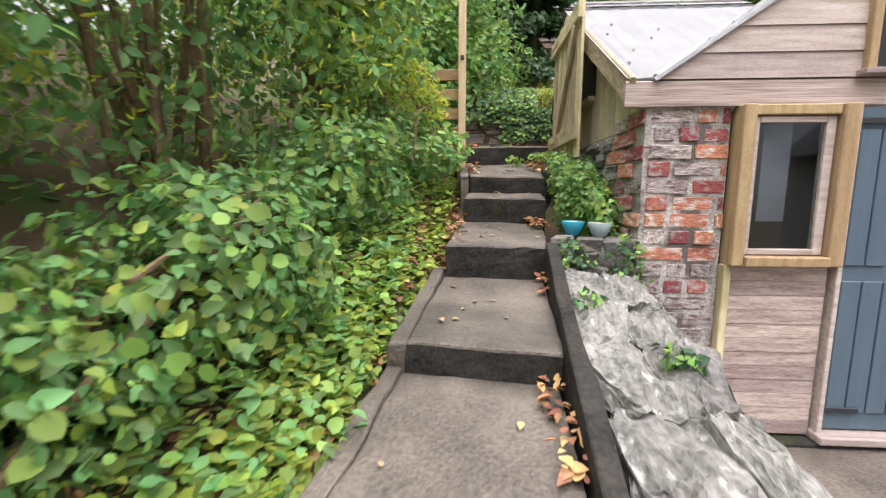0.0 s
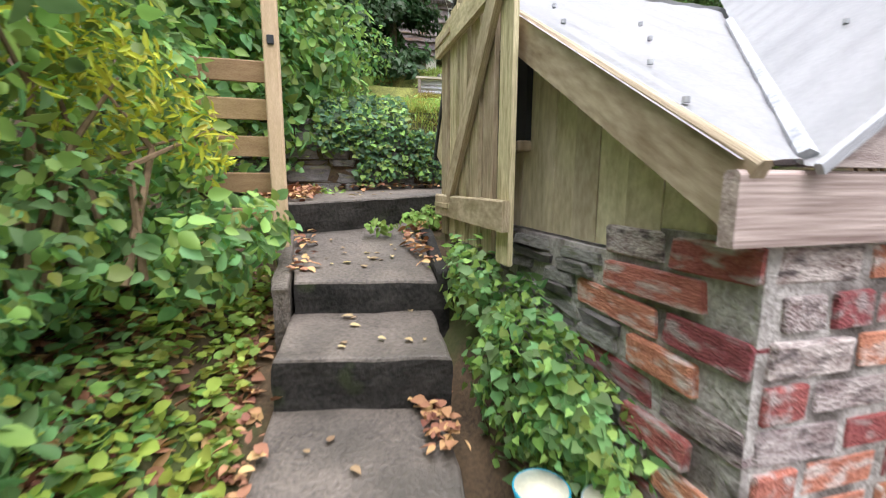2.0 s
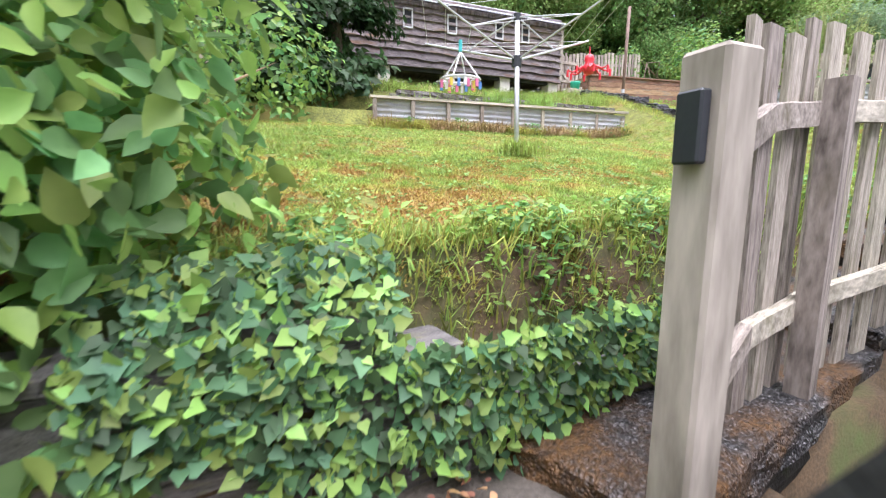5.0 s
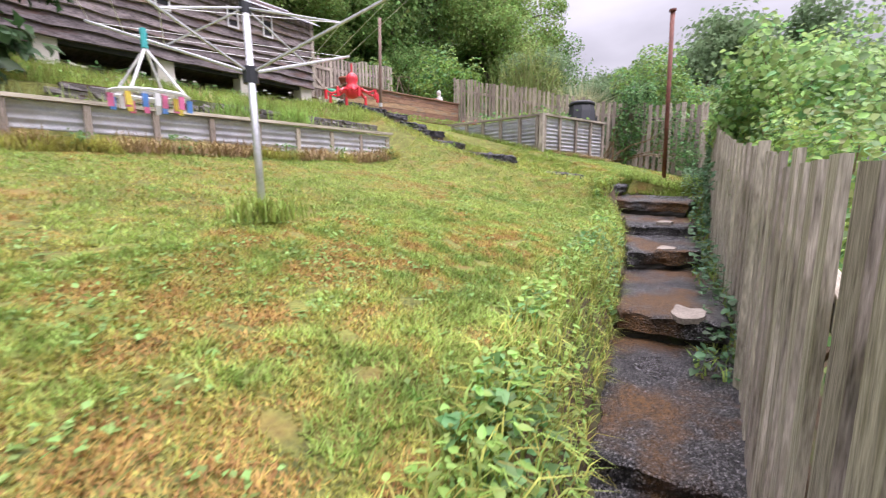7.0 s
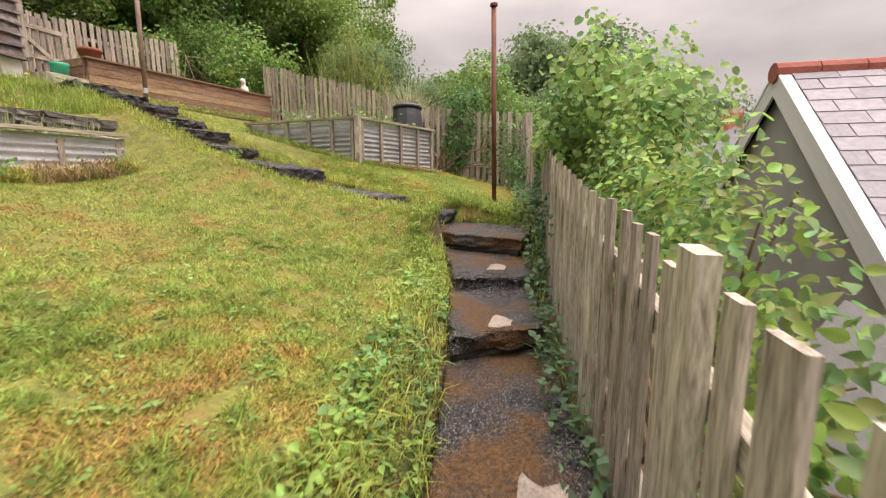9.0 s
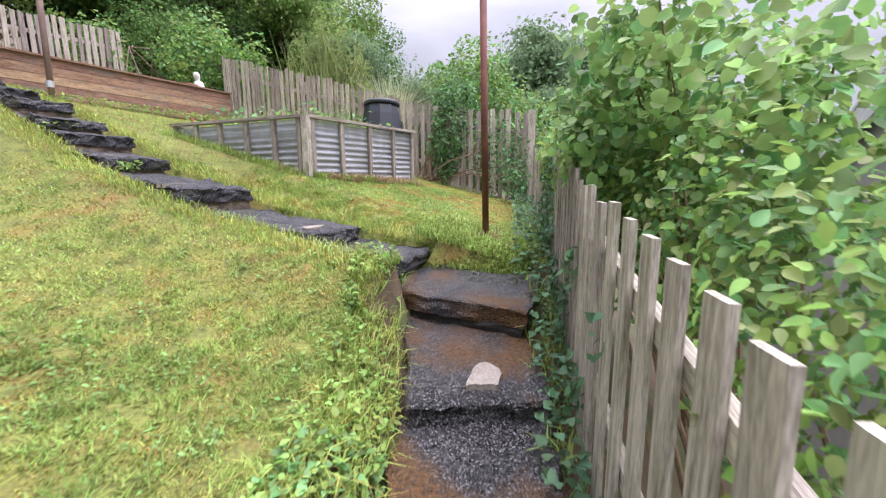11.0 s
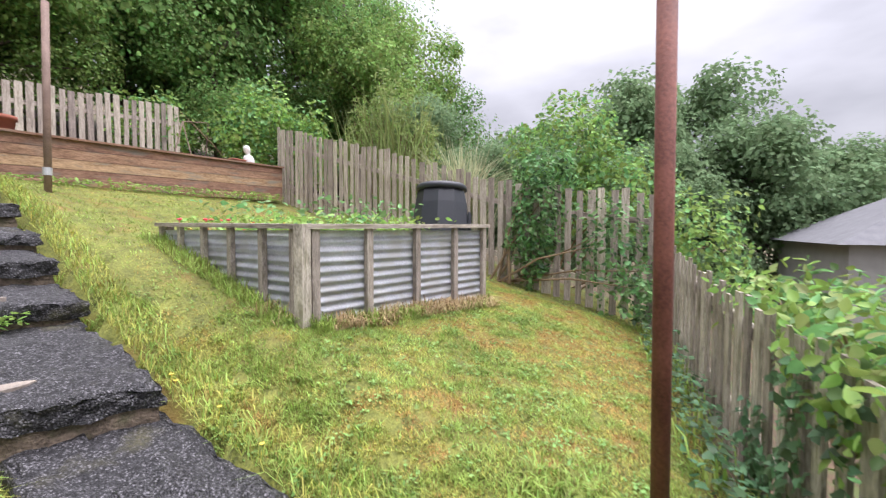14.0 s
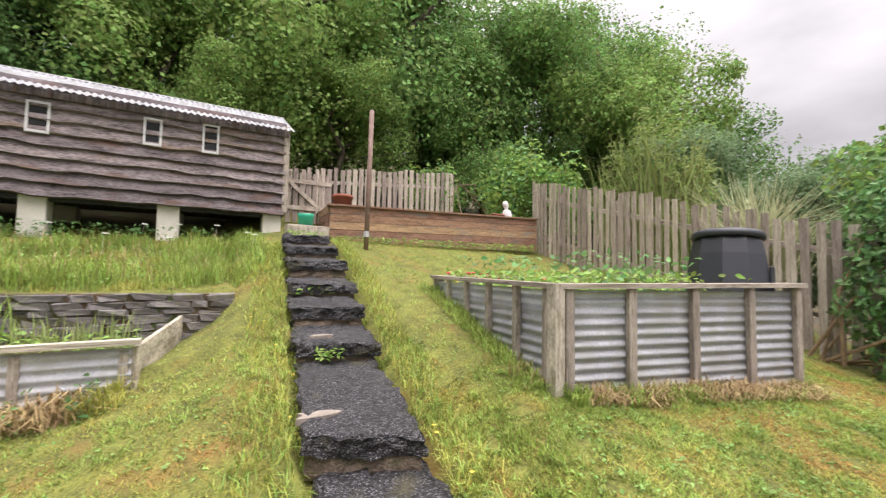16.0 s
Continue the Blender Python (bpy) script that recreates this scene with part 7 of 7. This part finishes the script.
shrub("bramble_thicket", "yellowing bramble hanging over the fence top", "bramble", (10.2, 5.4, 3.0),
      [((10.0, 5.65, 4.42), (0.8, 0.3, 0.3), 420), ((11.2, 5.75, 4.4), (0.8, 0.3, 0.25), 330), ((9.3, 5.7, 4.3), (0.5, 0.22, 0.35), 260), ((10.2, 5.2, 4.0), (1.6, 0.5, 0.55), 700)],
      [(L_WILLOW, 0.35, 0.065, "oval"), (L_BRIGHT, 0.8, 0.07, "oval"), (L_MID, 0.5, 0.07, "oval")], 8)
shrub("fence_climber", "dark climber smothering part of the east fence", "climber", (13.7, 8.6, 4.1),
      [((13.76, 8.1, 4.95), (0.28, 0.36, 0.85), 1900), ((14.1, 8.05, 5.8), (0.42, 0.5, 0.42), 800), ((13.6, 7.0, 4.6), (0.3, 0.5, 0.7), 500), ((13.4, 6.6, 4.1), (0.4, 0.3, 0.4), 300)],
      [(L_DARK, 0.3, 0.08, "oval"), (L_MID, 0.9, 0.08, "oval")], 8)
shrub("elder_bush", "leafy elder bush behind the east fence", "bush", (15.6, 8.4, 3.5),
      [((15.4, 8.0, 6.25), (0.9, 1.0, 1.0), 2200), ((15.0, 7.0, 5.5), (0.9, 0.9, 0.8), 900), ((14.9, 6.0, 4.6), (0.8, 0.8, 0.9), 900)],
      [(L_MID, 0.6, 0.10, "oval"), (L_FAR2, 0.7, 0.10, "oval"), (L_BRIGHT, 0.3, 0.09, "oval")], 8)
willow = shrub("willow_shrub", "pale upright willow shrub behind the fence", "shrub", (15.4, 12.0, 4.9),
      [((15.3, 12.5, 6.9), (0.3, 0.3, 1.0), 650), ((15.4, 12.0, 7.2), (0.25, 0.3, 1.2), 650), ((15.5, 11.5, 7.0), (0.3, 0.25, 1.1), 650), ((15.6, 11.0, 6.6), (0.3, 0.3, 0.9), 550), ((15.4, 12.8, 6.4), (0.4, 0.4, 0.8), 450)], [(L_WILLOW, 0.9, 0.13, "slim"), (L_BRIGHT, 0.4, 0.11, "slim")], 16)
shrub("bright_shrub", "rounded bright green shrub behind the planter", "shrub", (15.0, 15.6, 5.6),
      [((14.9, 15.4, 7.3), (0.95, 0.8, 1.1), 2600), ((15.6, 14.5, 6.9), (0.7, 0.7, 0.9), 1300), ((13.4, 17.3, 7.3), (0.9, 0.8, 0.9), 1200), ((14.2, 15.2, 6.5), (0.35, 0.4, 0.8), 600)],
      [(L_BRIGHT, 0.9, 0.12, "oval"), (L_MID, 0.45, 0.12, "oval")], 8)
wr = np.array([(15.4 + random.gauss(0, 0.3), 11.8 + random.gauss(0, 0.5), land(15.4, 11.8)) for _ in range(150)])
upright = new("upright_growth", blade_mesh("upright_growth", L_WILLOW, wr, NP.uniform(2.4, 3.7, 150), NP, 0.02, 0.3))
upright.parent = willow
pg = thing("pampas_grass", "tall pampas grass arching above the east fence", "ornamental grass")
ob = new("fronds", blade_mesh("fronds", L_PAMPAS, np.array([(15.2 + random.gauss(0, 0.15), 9.9 + random.gauss(0, 0.15), land(15.2, 9.9)) for _ in range(420)]), NP.uniform(1.6, 2.7, 420), NP, 0.014, 1.0))
ob.parent = pg
gym = thing("climbing_frame", "thin grey metal climbing frame by the back fence", "frame")
for a, b in (((12.9, 15.7, 6.2), (13.3, 15.9, 7.3)), ((13.3, 15.9, 7.3), (13.9, 15.9, 7.4)), ((13.9, 15.9, 7.4), (13.9, 16.1, 6.1)), ((13.3, 15.9, 7.3), (13.3, 15.5, 6.2))):
    part("tube", rod(bmesh.new(), a, b, 0.012, n=6), M_RUST2, gym)


# ---------------- trees ----------------
def tree(name, label, h, spread, crown, mats, n, leaf, seed, shape="oval", low=0.25):
    """A broadleaf tree: tapered trunk, limbs, and a crown of leaf clumps round the limbs' ends."""
    rng = random.Random(seed)
    t = thing(name, label, "tree")
    bm = bmesh.new()
    pts = [Vector((rng.uniform(-1, 1) * 0.02 * h * i, rng.uniform(-1, 1) * 0.02 * h * i, h * 0.8 * i / 5)) for i in range(6)]
    r0 = 0.02 * h
    for i in range(5):
        rod(bm, pts[i], pts[i + 1], r0 * (1 - i / 6), r0 * (1 - (i + 1) / 6), 8)
    part("trunk", bm, M_BARK, t)
    tips = [(pts[5], 0.16)]
    for i in range(18):
        k = rng.uniform(low, 0.95)
        b = pts[0].lerp(pts[5], k)
        a = rng.uniform(0, 2 * math.pi)
        ln = spread * (0.55 + 0.5 * math.sin(math.pi * min(1, (k - low) / (1 - low) * 0.8 + 0.2))) * rng.uniform(0.65, 1.1)
        e = b + Vector((math.cos(a) * ln, math.sin(a) * ln, ln * rng.uniform(0.15, 0.6)))
        bm = bmesh.new()
        rod(bm, b, e, 0.007 * h, 0.0025 * h, 6)
        part("limb", bm, M_BARK, t)
        tips.append((e, rng.uniform(0.12, 0.2)))
        tips.append(((b + e) / 2 + Vector((0, 0, 0.05 * h)), rng.uniform(0.10, 0.16)))
        tips.append((e + Vector((rng.uniform(-1, 1), rng.uniform(-1, 1), rng.uniform(-0.6, 1))) * 0.1 * h, rng.uniform(0.08, 0.14)))
    for mat, share in mats:
        ps, ds = [], []
        for e, r in tips:
            p, d = blob_points(int(n * share / len(tips)), e, (r * h * 0.9, r * h * 0.9, r * h * 0.72), 0.22, 0.9, 0.6)
            ps.append(p)
            ds.append(d)
        p, d = np.concatenate(ps), np.concatenate(ds)
        ob = new("crown", leaf_mesh("crown", mat, p, d, leaf * NP.uniform(0.6, 1.3, len(p)), NP, shape, 0.4, 0.5))
        ob.parent = t
    return t


woods = [tree("woodland_tree", "tall leafy woodland tree on the hillside", 11, 2.6, 0, [(L_FAR, 0.85), (L_FAR2, 0.15)], 31000, 0.145, 1, "quad", 0.1),
         tree("woodland_tree", "broad dark woodland tree on the hillside", 10, 3.0, 0, [(L_SHADE, 0.85), (L_FAR, 0.15)], 31000, 0.15, 2, "quad", 0.1),
         tree("woodland_tree", "light green woodland tree on the hillside", 9, 2.5, 0, [(L_FAR2, 0.85), (L_FAR, 0.15)], 31000, 0.14, 3, "quad", 0.1)]
spots = [(-6, 19, 1.0, 0), (-2.5, 20.5, 1.1, 1), (6.5, 19.3, 0.8, 2), (1.0, 19.5, 0.95, 1), (4.0, 21, 1.15, 1), (9.2, 20.2, 1.0, 2), (11.8, 22, 1.15, 0), (14.5, 21, 1.25, 0), (17.5, 22.5, 1.2, 1),
         (19.5, 19.5, 0.98, 0), (21.5, 17.0, 1.0, 2), (24, 21, 1.2, 0), (7, 27, 1.3, 1), (19, 27, 1.3, 1), (26, 25, 1.15, 0), (-6, 12.5, 0.7, 2), (3, 18.6, 0.6, 1), (11, 19, 0.6, 2),
         (16, 18.5, 0.65, 0), (-3.6, 15.5, 0.75, 0), (8, 18.3, 0.5, 2), (27, 17.2, 0.85, 1)]
for i, (x, y, s, kind) in enumerate(spots):
    m = pose(x, y, land(x, y) - 0.1, 0, 0, 67 * i)
    src = woods[kind]
    if i < 3:
        src.matrix_basis = m @ Matrix.Scale(s, 4)
    else:
        c = copy_thing(src, m)
        c.scale = (s, s, s)
# far trees look hazy by leaf colour alone; no mist in the air
far = tree("distant_tree", "distant rounded tree with haze put into its pale leaf colour", 9, 2.9, 0, [(L_HAZE, 1.0)], 18000, 0.22, 5, "quad", 0.12)
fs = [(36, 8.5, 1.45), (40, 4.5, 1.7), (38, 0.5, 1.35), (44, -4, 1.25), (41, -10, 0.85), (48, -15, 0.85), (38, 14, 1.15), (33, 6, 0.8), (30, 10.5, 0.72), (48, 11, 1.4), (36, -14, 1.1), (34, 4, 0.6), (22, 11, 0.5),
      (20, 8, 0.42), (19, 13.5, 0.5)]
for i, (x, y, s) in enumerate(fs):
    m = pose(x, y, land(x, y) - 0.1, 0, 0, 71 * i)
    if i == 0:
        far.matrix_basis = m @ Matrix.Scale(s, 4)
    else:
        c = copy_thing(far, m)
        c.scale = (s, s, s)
for t in scene.objects:
    if t.name.startswith("woodland_tree"):
        tagged(t, group="woodland trees")
    elif t.name.startswith("distant_tree"):
        tagged(t, group="distant trees")


def conifer(at, h, r, n):
    t = thing("conifer", "dark spreading conifer beside the lawn", "tree", at)
    part("trunk", rod(bmesh.new(), (0, 0, 0), (0, 0, h * 0.95), 0.12, 0.02, 8), M_BARK, t)
    ps, ds = [], []
    for i in range(70):
        k = random.random() ** 1.2
        a = random.uniform(0, 2 * math.pi)
        ln = r * (1.02 - k) * random.uniform(0.75, 1.1)
        b = Vector((0, 0, 0.1 + k * h * 0.93))
        e = b + Vector((math.cos(a) * ln, math.sin(a) * ln, -0.18 * ln))
        if i % 3 == 0:
            part("branch", rod(bmesh.new(), b, e, 0.025, 0.006, 5), M_BARK, t)
        m = int(n / 70)
        f = NP.random(m) ** 0.6
        p = np.array(b)[None] + (np.array(e) - np.array(b))[None] * f[:, None] + NP.normal(0, 0.09, (m, 3))
        ps.append(p)
        ds.append(np.tile(np.array((math.cos(a), math.sin(a), 0.2)), (m, 1)))
    p, d = np.concatenate(ps), np.concatenate(ds)
    ob = new("foliage", leaf_mesh("foliage", L_CONIFER, p, d, NP.uniform(0.1, 0.22, len(p)), NP, "spray", 0.5, 0.4))
    ob.parent = t


conifer((2.1, 12.7, 4.85), 6.0, 1.55, 9000)
conifer((0.6, 13.6, 4.85), 7.0, 1.8, 7000)
conifer((1.2, 11.9, 4.5), 3.2, 1.3, 4500)
